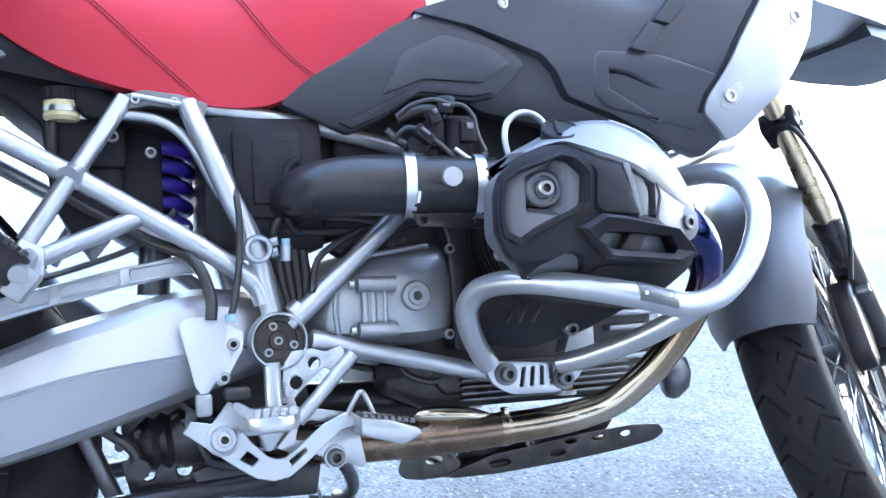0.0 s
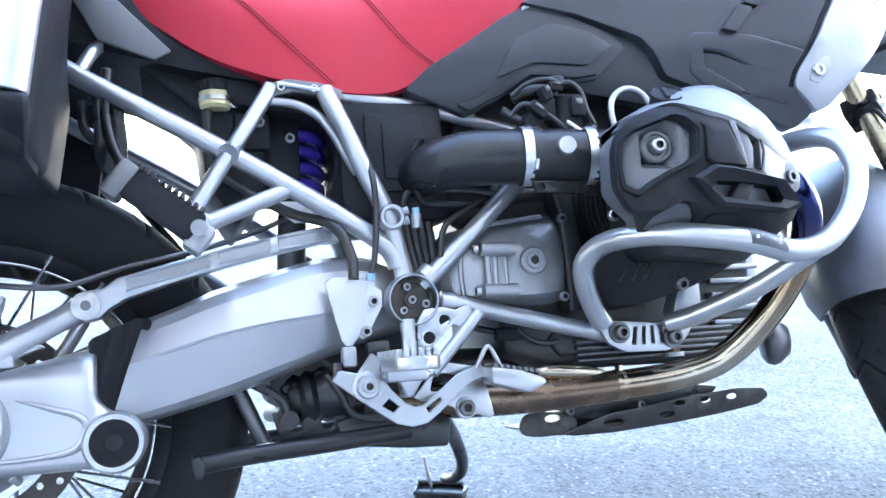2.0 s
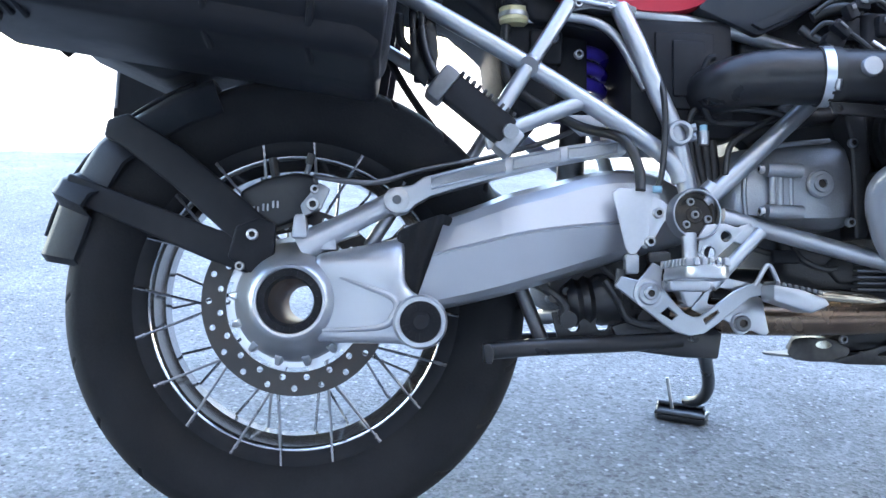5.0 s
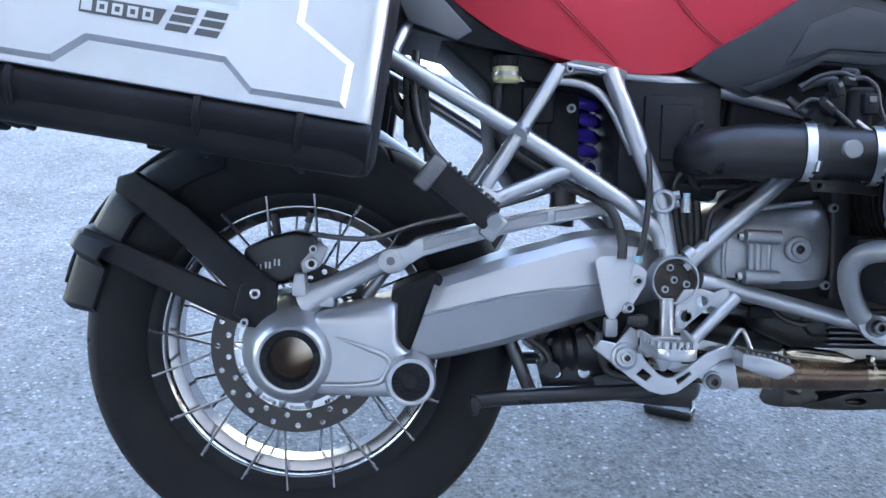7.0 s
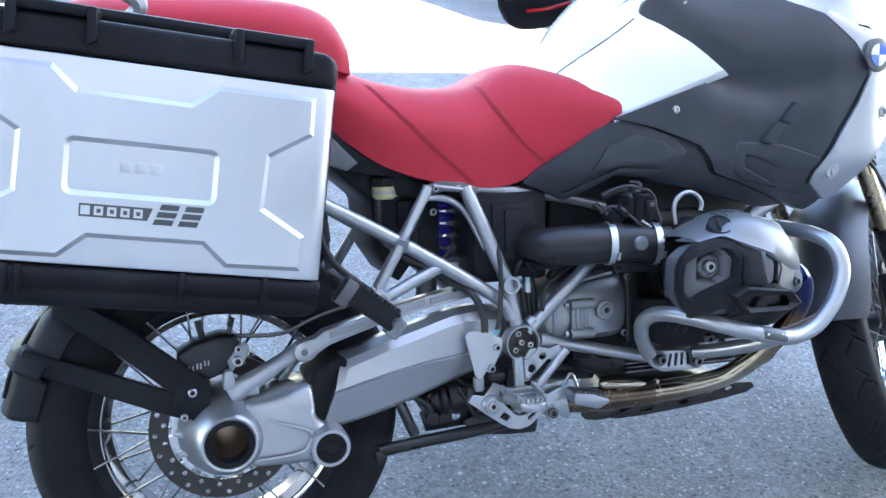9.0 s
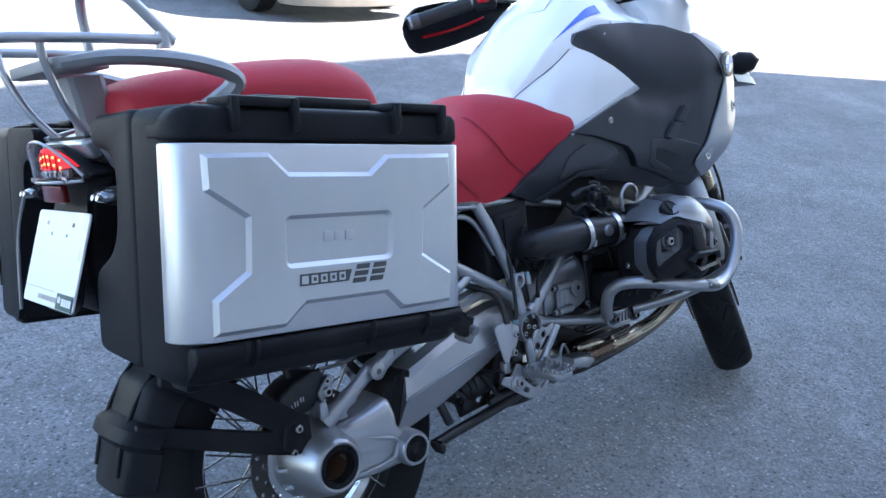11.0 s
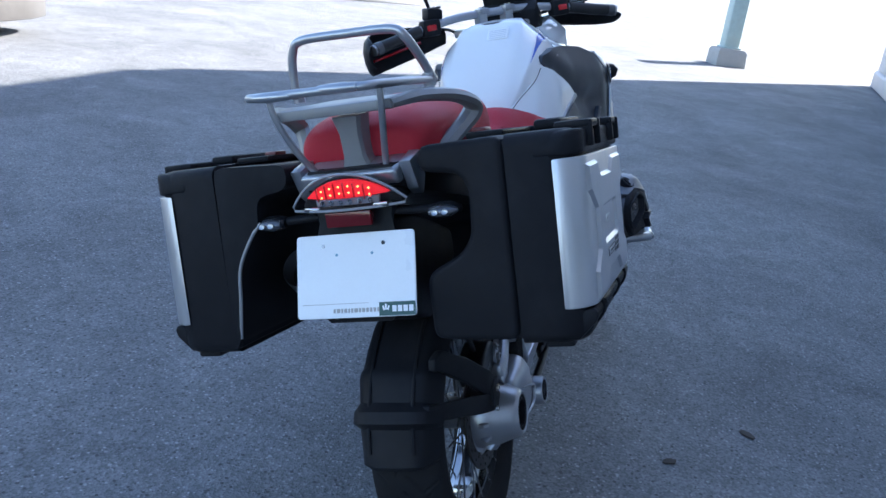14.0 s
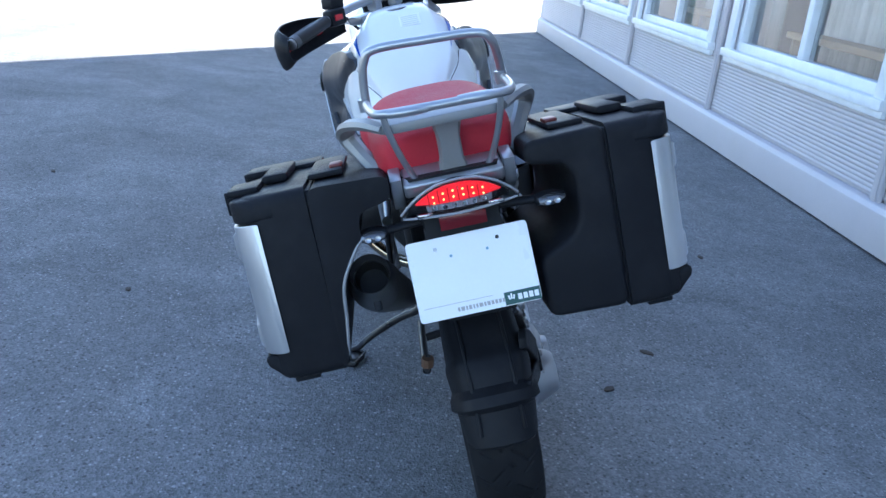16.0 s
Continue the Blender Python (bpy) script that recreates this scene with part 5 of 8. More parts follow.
def pannier(side):
    s = side
    lab = "deep black plastic pannier with a silver embossed side panel" if s < 0 else "narrower black plastic pannier cut out for the silencer"
    pn = thing("pannier", lab, "pannier", CASE, "panniers")
    U0, U1 = -0.250, 0.228
    # inner shell: outline across the case (y, v), cut away for the lamp or the silencer
    if s < 0:
        inner = [(0.135, 0.172), (0.287, 0.176), (0.287, -0.176), (0.130, -0.170), (0.128, -0.052), (0.195, -0.020), (0.216, 0.010), (0.220, 0.090), (0.205, 0.118), (0.132, 0.128)]
    else:
        inner = [(0.118, 0.166), (0.270, 0.172), (0.275, -0.182), (0.262, -0.160), (0.248, -0.085), (0.240, -0.02), (0.205, 0.040), (0.190, 0.060), (0.186, 0.110), (0.120, 0.120)]
    ys = 0.287 if s < 0 else 0.270
    sh = part("shell", rounded(prism([(s * a, b) for a, b in rounded_outline(inner, 0.022, 3)], U0 + 0.004, U1 - 0.01, 0.0, plane="yz"), 0.012, 3, 50), BLACK_CASE, pn, smooth=35)
    plan = [(U0 + 0.004, ys + 0.003), (U0 + 0.004, 0.362)] + [(-0.199 - 0.043 * math.cos(a), 0.362 + 0.045 * math.sin(a)) for a in (math.pi / 2 * k / 6 for k in range(1, 7))] + [(U1 - 0.030, 0.407), (U1 - 0.008, 0.400), (U1, 0.380), (U1, ys + 0.003)]
    lb = prism([(a, s * b) for a, b in plan], -0.184, 0.176, 0.0, plane="xy")
    tb = [e for e in lb.edges if abs(e.verts[0].co.z - e.verts[1].co.z) < 1e-5 and abs(e.verts[0].co.y) > ys + 0.01 or (abs(e.verts[0].co.z - e.verts[1].co.z) < 1e-5 and abs(e.verts[1].co.y) > ys + 0.01)]
    bmesh.ops.bevel(lb, geom=tb, offset=0.022, offset_type="OFFSET", segments=4, profile=0.5, affect="EDGES", clamp_overlap=True)
    part("lid", lb, BLACK_CASE, pn, smooth=50)
    part("seal", prism([(s * a, b) for a, b in ((ys - 0.006, 0.168), (ys + 0.006, 0.168), (ys + 0.006, -0.174), (ys - 0.006, -0.172))], U0 + 0.013, U1 - 0.022, 0.001, plane="yz"), BLACK_CASE, pn)
    # silver panel, wrapped round the rear corner
    wrap = lambda x: 0.050 - math.sqrt(max(0.0, 0.050 ** 2 - max(0.0, -0.198 - x) ** 2)) + (max(0.0, x - 0.208) ** 2) * 60
    def on(bm):
        for v in bm.verts:
            v.co.y = s * (v.co.y - wrap(v.co.x))
        return bm
    plate = [(-0.2475, 0.127), (0.221, 0.126), (0.222, -0.128), (-0.2475, -0.124)]
    bm = sliced(prism(plate, 0.409, 0.4185, 0.002), 0.006, "x")
    sp = part("side_panel", on(bm), PANEL, pn, "silver aluminium panel with embossed ribs", smooth=50)
    hole = rounded_outline([(-0.096, 0.026), (0.073, 0.026), (0.073, -0.033), (-0.096, -0.033)], 0.006)
    emb = prism(RIBS, 0.4186, 0.4245, 0.0, holes=[hole])
    out_face = [v for v in emb.verts if v.co.y > 0.4235]
    # sloped walls: pull the outer outline in and the recess out
    me_c = {}
    for loop, sign in ((RIBS, 1), (hole, -1)):
        n = len(loop)
        area = sum(loop[i][0] * loop[(i + 1) % n][1] - loop[(i + 1) % n][0] * loop[i][1] for i in range(n))
        for i, (a, b) in enumerate(loop):
            p, q = Vector((loop[i - 1][0], loop[i - 1][1])), Vector((loop[(i + 1) % n][0], loop[(i + 1) % n][1]))
            e1, e2 = (Vector((a, b)) - p).normalized(), (q - Vector((a, b))).normalized()
            nrm = (Vector((-e1.y, e1.x)) + Vector((-e2.y, e2.x)))
            nrm = nrm.normalized() * (1 if area > 0 else -1) * sign / max(0.5, math.cos(e1.angle(e2) / 2) if e1.length and e2.length else 1)
            me_c[(round(a, 5), round(b, 5))] = nrm * 0.006
    for v in out_face:
        k = (round(v.co.x, 5), round(v.co.z, 5))
        if k in me_c:
            v.co.x += me_c[k].x
            v.co.z += me_c[k].y
    part("embossing", on(sliced(emb, 0.02, "x")), PANEL, sp, smooth=20)
    # badge: bars and slanted shapes in place of the lettering
    def plaque(name, pts, mat, y0=0.4247, y1=0.4256):
        pts = [(a, b - 0.008) for a, b in pts]
        return part(name, on(prism(pts, y0, y1, 0)), mat, sp)
    plaque("badge_strip", [(-0.081, -0.040), (0.004, -0.040), (-0.002, -0.056), (-0.081, -0.056)], BADGE)
    for k in range(5):
        u = -0.079 + k * 0.0152
        plaque("badge_bar", [(u, -0.0425), (u + 0.0105, -0.0425), (u + 0.0105, -0.0535), (u, -0.0535)], PANEL, 0.4252, 0.4262)
        if k:
            plaque("badge_bar", [(u + 0.003, -0.0455), (u + 0.0078, -0.0455), (u + 0.0078, -0.0505), (u + 0.003, -0.0505)], BADGE, 0.4258, 0.4266)
    for u in (0.006, 0.036):
        plaque("badge_shape", [(u + 0.008, -0.034), (u + 0.030, -0.034), (u + 0.028, -0.041), (u + 0.0055, -0.041)], BADGE)
        plaque("badge_shape", [(u + 0.0045, -0.0435), (u + 0.0275, -0.0435), (u + 0.0250, -0.0505), (u + 0.0020, -0.0505)], BADGE)
        plaque("badge_shape", [(u + 0.0010, -0.0530), (u + 0.0240, -0.0530), (u + 0.0215, -0.0600), (u - 0.0015, -0.0600)], BADGE)
    for k in range(3):
        u = -0.038 + 0.018 * k
        part("logo_bar", on(prism(rounded_outline([(u, 0.007), (u + 0.014, 0.007), (u + 0.014, -0.007), (u, -0.007)], 0.003), 0.4186, 0.4200, 0.0004)), PANEL, sp)
    rail = rounded(prism([(-0.2470, 0.148), (-0.240, 0.166), (-0.228, 0.173), (0.204, 0.172), (0.218, 0.164), (0.222, 0.148), (0.222, 0.130), (-0.2470, 0.130)], 0.370, 0.4170, 0.0), 0.009, 3)
    part("top_rail", on(sliced(rail, 0.006, "x")), BLACK_CASE, pn, smooth=50)
    # corner guards, feet, hinge lugs and latches
    under = [(0.4175, -0.128), (0.4195, -0.140), (0.413, -0.154), (0.398, -0.170), (0.384, -0.181), (0.345, -0.1855)]
    for u in (-0.16, -0.145, 0.045, 0.150):
        part("bottom_rib", tube([(u, s * y, v) for y, v in under], 0.0042, 8, 3), BLACK_CASE, pn)
    part("bottom_rib", tube([(0.045, s * 0.390, -0.1785), (0.10, s * 0.390, -0.1785), (0.150, s * 0.390, -0.1785)], 0.0036, 8, 3), BLACK_CASE, pn)
    part("bumper", rounded(prism([(s * a, b) for a, b in ((0.30, -0.181), (0.385, -0.181), (0.416, -0.150), (0.420, -0.136), (0.414, -0.128), (0.400, -0.128))], U0 + 0.02, U1 - 0.004, 0, plane="yz"), 0.006), BLACK_CASE, pn)
    part("rear_foot", box((-0.20, s * 0.35, -0.186), (0.05, 0.05, 0.016), 0.005), BLACK_CASE, pn)
    for u in (-0.125, 0.135):
        lug = part("hinge_lug", box((u, s * 0.394, 0.180), (0.105, 0.062, 0.014), 0.005), BLACK_CASE, pn)
        for q in (-0.044, 0.044):
            part("lug_arm", prism([(u + q - 0.006, 0.186), (u + q + 0.006, 0.186), (u + q + 0.008, 0.146), (u + q - 0.004, 0.140)], s * 0.404, s * 0.428, 0.003), BLACK_CASE, lug)
    part("carry_handle", box((-0.005, s * 0.338, 0.186), (0.20, 0.052, 0.018), 0.007), BLACK_CASE, pn)
    part("latch_plate", box((-0.04, s * 0.235, 0.180), (0.24, 0.070, 0.012), 0.005), BLACK_CASE, pn)
    part("latch", box((-0.10, s * 0.215, 0.188), (0.046, 0.026, 0.010), 0.004), LATCH_RED, pn, "red latch button")
    part("latch_plate", box((0.11, s * 0.30, 0.180), (0.10, 0.090, 0.012), 0.004), BLACK_CASE, pn)
    if s > 0:
        c = [(U0 + 0.008, 0.186, 0.062), (U0 + 0.006, 0.208, 0.038), (U0 + 0.005, 0.240, -0.018), (U0 + 0.005, 0.250, -0.085), (U0 + 0.008, 0.262, -0.155)]
        part("edge_trim", tube(c, 0.0036, 8, 6), CARRIER, pn, "pale edge trim")
    return pn


for _s in (-1, 1):
    pannier(_s)

# ---- engine, gearbox, intake, exhaust, guard bars ----
def engine():
    en = part("engine", panel([(0.64, 0.36), (0.70, 0.335), (1.02, 0.330), (1.045, 0.36), (1.05, 0.52), (1.00, 0.62), (0.90, 0.66), (0.72, 0.66), (0.64, 0.60)], 0.24, lambda x, z: -0.12, 0.015, 0.2), ENGINE_BLACK, bike, "air-cooled boxer engine, dark and dusty")
    # gearbox and bell housing
    rows = [(0.545, 0.452, 0.505, -0.125), (0.560, 0.432, 0.522, -0.150), (0.590, 0.424, 0.536, -0.161), (0.640, 0.420, 0.542, -0.166), (0.690, 0.420, 0.548, -0.166), (0.718, 0.424, 0.552, -0.160), (0.728, 0.432, 0.552, -0.146), (0.734, 0.440, 0.550, -0.120)]
    secs = []
    for x, zb, zt, y in smooth_table(rows, 4):
        h = zt - zb
        secs.append([(x, y + 0.06, zb), (x, y + 0.02, zb + 0.03 * h), (x, y + 0.004, zb + 0.14 * h), (x, y, zb + 0.35 * h), (x, y + 0.002, zb + 0.65 * h), (x, y + 0.014, zb + 0.85 * h), (x, y + 0.034, zb + 0.97 * h), (x, y + 0.07, zt), (x, 0.0, zt), (x, 0.0, zb)])
    part("gearbox", loft(secs), CAST, en, "silver cast gearbox housing", smooth=35)
    part("flange", panel([(0.726, 0.410), (0.744, 0.412), (0.752, 0.50), (0.745, 0.585), (0.725, 0.590), (0.715, 0.575), (0.722, 0.55), (0.725, 0.48)], 0.10, lambda x, z: -0.158, 0.005, 0.1), ENGINE_BLACK, en)
    part("plug", lathe([(0, 0), (0, 0.0185), (-0.004, 0.0185), (-0.006, 0.0165), (-0.006, 0.012), (-0.009, 0.011), (-0.009, 0.006), (-0.004, 0.005), (-0.004, 0)], (0.673, -0.168, 0.481), seg=28), CAST, en, "oil filler plug")
    # Flat dark hexagon drawn for the shade of the plug's socket.
    part("plug_hexagon", lathe([(0, 0), (0, 0.0070), (0.0006, 0.0068), (0.0006, 0)], (0.673, -0.1735, 0.481), (0, -1, 0), 6), GRIME_SHADE, en)
    part("casting_rib", tube([(0.578, -0.156, 0.436), (0.574, -0.160, 0.470), (0.580, -0.158, 0.505), (0.600, -0.150, 0.528), (0.650, -0.146, 0.538), (0.700, -0.144, 0.544)], 0.0036, 8, 4), CAST, en)
    for x, z in ((0.716, 0.432), (0.722, 0.538)):
        bolt(en, (x, -0.160, z), (0, -1, 0), 0.0065, 0.007, CAST)
    part("clamp_web", box((0.6215, -0.167, 0.470), (0.024, 0.008, 0.062), 0.003), CAST, en)
    for z in (0.498, 0.443):
        part("clamp_barrel", rod((0.598, -0.174, z), (0.645, -0.174, z - 0.001), 0.0095, 14), CAST, en)
        bolt(en, (0.594, -0.174, z), (-1, 0, 0), 0.006, 0.006)
    for x in (0.608, 0.618, 0.633):
        part("clamp_rib", rod((x, -0.170, 0.494), (x, -0.170, 0.446), 0.0045 if x < 0.63 else 0.003, 10), CAST, en)
    part("clutch_pipe", tube([(0.585, -0.125, 0.538), (0.60, -0.125, 0.552), (0.66, -0.14, 0.572), (0.72, -0.12, 0.585)], 0.012, 10, 4), ENGINE_BLACK, en)
    # sump with its fins, and the ribbed front cover
    part("sump", panel([(0.70, 0.375), (0.72, 0.352), (1.01, 0.342), (1.03, 0.372), (1.0, 0.392), (0.72, 0.395)], 0.22, lambda x, z: -0.125, 0.006, 0.2), ENGINE_BLACK, en)
    for k in range(5):
        part("sump_fin", box((0.865, -0.124, 0.345 + k * 0.0085), (0.25, 0.022, 0.0038), 0.0012), DARK_STEEL, en)
    for k in range(6):
        part("front_rib", box((1.005, -0.128, 0.385 + k * 0.020), (0.085, 0.014, 0.008), 0.003), CAST, en)
    part("front_cover", panel([(0.945, 0.372), (1.04, 0.372), (1.058, 0.40), (1.056, 0.49), (1.04, 0.51), (0.945, 0.50)], 0.12, lambda x, z: -0.118, 0.008, 0.2), CAST, en)
    part("front_ring", lathe([(0, 0.0), (0, 0.052), (0.012, 0.056), (0.02, 0.056), (0.02, 0.0)], (1.046, -0.02, 0.44), (1, 0, 0), 32), ENGINE_BLACK, en)
    part("oil_sender", rod((0.888, -0.135, 0.372), (0.888, -0.135, 0.350), 0.009, 12), GRIME_SHADE, en)
    part("oil_sender", rod((0.888, -0.135, 0.358), (0.888, -0.135, 0.347), 0.012, 6), RUST, en)
    part("oil_sender", rod((0.888, -0.135, 0.347), (0.888, -0.135, 0.341), 0.015, 18), CAST, en)
    part("front_horn", lathe([(0, 0.0), (0.002, 0.026), (0.008, 0.034), (0.018, 0.037), (0.026, 0.034), (0.040, 0.022), (0.046, 0.0)], (1.068, -0.09, 0.352), (1, -0.5, 0), 28), DARK_STEEL, en, "round dark metal horn")
    # right cylinder: finned barrel, head and cover
    cyl = part("cylinder", lathe([(y, r) for k in range(8) for y, r in ((-0.12 - k * 0.015, 0.062), (-0.121 - k * 0.015, 0.080), (-0.125 - k * 0.015, 0.080), (-0.126 - k * 0.015, 0.062))], (0.845, 0, 0.552), seg=40), ENGINE_BLACK, bike, "right cylinder with cooling fins")
    part("cylinder_head", panel([(0.752, 0.60), (0.79, 0.655), (0.93, 0.632), (0.955, 0.56), (0.94, 0.485), (0.90, 0.452), (0.78, 0.465), (0.755, 0.51)], 0.09, lambda x, z: -0.315, 0.012, 0.2), ENGINE_BLACK, cyl, "dark cylinder head")
    # bulging face of the guard: how far out it stands
    gy = lambda x, z: -0.396 + 2.5 * (x - 0.825) ** 2 + 3.0 * max(0, z - 0.60) ** 1.5 + 1.3 * max(0, 0.513 - z) ** 1.2 + 2.2 * max(0, 0.505 - z) * min(1.0, max(0.0, (0.88 - x) / 0.10))
    hexa = [(0.736, 0.597), (0.764, 0.611), (0.774, 0.601), (0.774, 0.564), (0.766, 0.556), (0.735, 0.561)]
    cover_o = rounded_outline([(0.706, 0.535), (0.708, 0.594), (0.728, 0.612), (0.770, 0.622), (0.840, 0.598), (0.905, 0.575), (0.930, 0.555), (0.928, 0.500), (0.900, 0.482), (0.760, 0.484), (0.722, 0.510)], 0.010)
    part("valve_cover", bent(sliced(prism(cover_o, 0, 0.040, 0.004, 2, holes=[hexa]), 0.02), lambda x, z: gy(x, z) + 0.013), HEAD_GREY, cyl, "grey cast valve cover", smooth=50)
    # pocket with sloping walls, sunk round the cover bolt
    def at_y(o, k, off, cx=0.754, cz=0.583):
        return [(cx + (x - cx) * k, gy(cx + (x - cx) * k, cz + (z - cz) * k) + off, cz + (z - cz) * k) for x, z in o]
    pk = loft([at_y(hexa, 1.03, 0.0125), at_y(hexa, 1.0, 0.0135), at_y(hexa, 0.66, 0.030), at_y(hexa, 0.3, 0.031)], caps=False)
    part("recess", pk, HEAD_GREY, cyl, "six-sided recess in the grey cover", smooth=15)
    part("recess_boss", lathe([(-0.016, 0.021), (0.004, 0.0195), (0.006, 0.0175), (0.006, 0.0145), (0.003, 0.0140), (0.003, 0.0105), (0.009, 0.0100), (0.009, 0.0)], (0.754, -0.361, 0.583), (-0.1, -1, 0), 32), HEAD_GREY, cyl, smooth=30)
    bolt(cyl, (0.753, -0.369, 0.583), (-0.1, -1, 0), 0.0088, 0.007)
    # silver top shell: rises from the guard's upper edge and turns back over the head
    shell_rows = [(0.738, 0.622, 0.628, 0.010), (0.752, 0.627, 0.636, 0.004), (0.774, 0.631, 0.647, 0.0), (0.790, 0.624, 0.655, 0.0), (0.812, 0.613, 0.663, 0.0), (0.845, 0.600, 0.664, 0.0), (0.880, 0.583, 0.656, 0.0), (0.912, 0.568, 0.645, 0.0),
                  (0.940, 0.556, 0.628, 0.003), (0.960, 0.550, 0.609, 0.010), (0.970, 0.552, 0.590, 0.026)]
    shell_top = smooth_table(shell_rows, 3)
    secs = []
    for x, zl, zt, back in shell_top:
        h = zt - zl
        f = [(gy(x, zl) + 0.001 + back, zl), (gy(x, zl) - 0.002 + back, zl + 0.10 * h), (gy(x, zl + 0.3 * h) + 0.001 + back, zl + 0.42 * h), (gy(x, zl) + 0.016 + back, zl + 0.72 * h), (gy(x, zl) + 0.034 + back, zl + 0.92 * h), (gy(x, zl) + 0.058 + back, zt), (-0.285, zt - 0.001), (-0.255, zt - 0.008), (-0.245, zt - 0.022), (-0.245, zl), (-0.30, zl - 0.004)]
        secs.append([(x, min(y, -0.246), z) for y, z in f])
    part("cover_shell", loft(secs), COVER_METAL, cyl, "silver top shell of the valve cover", smooth=42)
    part("shell_leg", bent(sliced(prism(rounded_outline([(0.876, 0.590), (0.905, 0.578), (0.935, 0.562), (0.946, 0.548), (0.930, 0.530), (0.897, 0.534), (0.874, 0.545)], 0.004), 0, 0.03, 0.003), 0.02), lambda x, z: gy(x, z) + 0.001), COVER_METAL, cyl, smooth=50)
    for k in range(5):
        x = 0.806 + 0.0125 * k
        zt = lerp(shell_top, x)[1]
        part("shell_fin", tube([(x - 0.012, -0.348, zt - 0.007), (x - 0.004, -0.325, zt + 0.0005), (x + 0.004, -0.295, zt + 0.001), (x + 0.010, -0.262, zt - 0.006)], 0.0022, 8, 3), COVER_METAL, cyl)
    part("shell_edge_rib", tube([(x, gy(x, zl) + 0.040 + back, zt - 0.0035) for x, zl, zt, back in shell_rows[5:10]], 0.0022, 8, 3), COVER_METAL, cyl)
    # black guard with its openings
    win1 = rounded_outline([(0.709, 0.559), (0.712, 0.590), (0.725, 0.600), (0.766, 0.614), (0.777, 0.611), (0.790, 0.595), (0.787, 0.565), (0.776, 0.558), (0.758, 0.551), (0.739, 0.541), (0.724, 0.530), (0.711, 0.539)], 0.003, 2)
    horn_o = [(0.774, 0.540), (0.800, 0.553), (0.822, 0.550), (0.898, 0.537), (0.921, 0.520), (0.936, 0.509), (0.902, 0.500), (0.803, 0.506)]
    horn_i = [(0.795, 0.525), (0.803, 0.534), (0.828, 0.533), (0.888, 0.529), (0.896, 0.519), (0.899, 0.514), (0.893, 0.509), (0.811, 0.515)]
    win3 = rounded_outline([(0.741, 0.502), (0.766, 0.515), (0.778, 0.513), (0.794, 0.496), (0.782, 0.488), (0.741, 0.490)], 0.003, 2)
    vent = [(0.843, 0.601), (0.876, 0.588), (0.881, 0.573), (0.873, 0.548), (0.851, 0.550)]
    guard_o = rounded_outline([(0.727, 0.618), (0.752, 0.628), (0.777, 0.629), (0.804, 0.614), (0.829, 0.609), (0.844, 0.604), (0.879, 0.590), (0.885, 0.573), (0.877, 0.546), (0.898, 0.536), (0.922, 0.522), (0.943, 0.511), (0.936, 0.494), (0.903, 0.472), (0.841, 0.467), (0.765, 0.478), (0.738, 0.494), (0.712, 0.512), (0.702, 0.540), (0.703, 0.580), (0.709, 0.600)], 0.006)
    gd = part("cylinder_guard", bent(sliced(prism(guard_o, 0, 0.014, 0.004, 2, holes=[win1, horn_i, win3, vent]), 0.02), gy), BLACK, cyl, "black plastic cylinder guard", smooth=45)
    wc = (0.748, 0.578)
    part("window_frame", loft([at_y(win1, 1.17, 0.002, *wc), at_y(win1, 1.13, -0.0045, *wc), at_y(win1, 1.05, -0.0045, *wc), at_y(win1, 0.97, 0.012, *wc)], caps=False), BLACK, gd, "sloping black frame of the opening", smooth=25)
    ring = lambda o, off: [(x, gy(x, z) + off, z) for x, z in o]
    mid = [((a * 0.72 + c * 0.28), (b * 0.72 + d * 0.28)) for (a, b), (c, d) in zip(horn_o, horn_i)]
    part("horn_frame", loft([ring(horn_o, 0.003), ring([(x, z - 0.001) for x, z in horn_o], -0.013), ring(mid, -0.017), ring(horn_i, -0.008), ring(horn_i, 0.014)], caps=False), BLACK, gd, "horn-shaped black ledge", smooth=20)
    part("divider", panel([(0.836, 0.533), (0.858, 0.531), (0.846, 0.512), (0.822, 0.514)], 0.016, lambda x, z: gy(x, z) - 0.002, 0.002, 0.05), BLACK, gd)
    # raised shoulder facet, tilted to the sky, with a bright edge towards the vent
    part("guard_shoulder", panel([(0.789, 0.618), (0.806, 0.612), (0.830, 0.607), (0.846, 0.550), (0.802, 0.553), (0.797, 0.560), (0.800, 0.598)], 0.012, lambda x, z: gy(x, z) - 0.010 + 0.16 * (z - 0.55), 0.003, 0.02), BLACK, gd, smooth=25)
    part("vent_edge", panel([(0.832, 0.608), (0.841, 0.606), (0.853, 0.549), (0.847, 0.549)], 0.010, lambda x, z: gy(x, z) - 0.002, 0.001, 0.02), HEAD_GREY, gd, "grey edge beside the vent")
    part("vent_step", panel([(0.846, 0.598), (0.862, 0.591), (0.868, 0.575), (0.864, 0.551), (0.853, 0.551)], 0.004, lambda x, z: gy(x, z) + 0.004, 0.001, 0.03), HEAD_GREY, gd)
    part("guard_keel", panel(rounded_outline([(0.806, 0.500), (0.900, 0.494), (0.930, 0.498), (0.903, 0.477), (0.841, 0.471), (0.800, 0.476)], 0.006), 0.010, lambda x, z: gy(x, z) - 0.003, 0.004, 0.02), BLACK, gd, smooth=30)
    part("bolt_boss", lathe([(0.0, 0.022), (0.016, 0.020), (0.018, 0.015), (0.018, 0)], (0.925, -0.352, 0.545), (0.25, -0.97, 0), 28), HEAD_GREY, cyl)
    bolt(cyl, (0.9285, -0.3695, 0.545), (0.25, -0.97, 0), 0.0085, 0.005, DARK_STEEL)
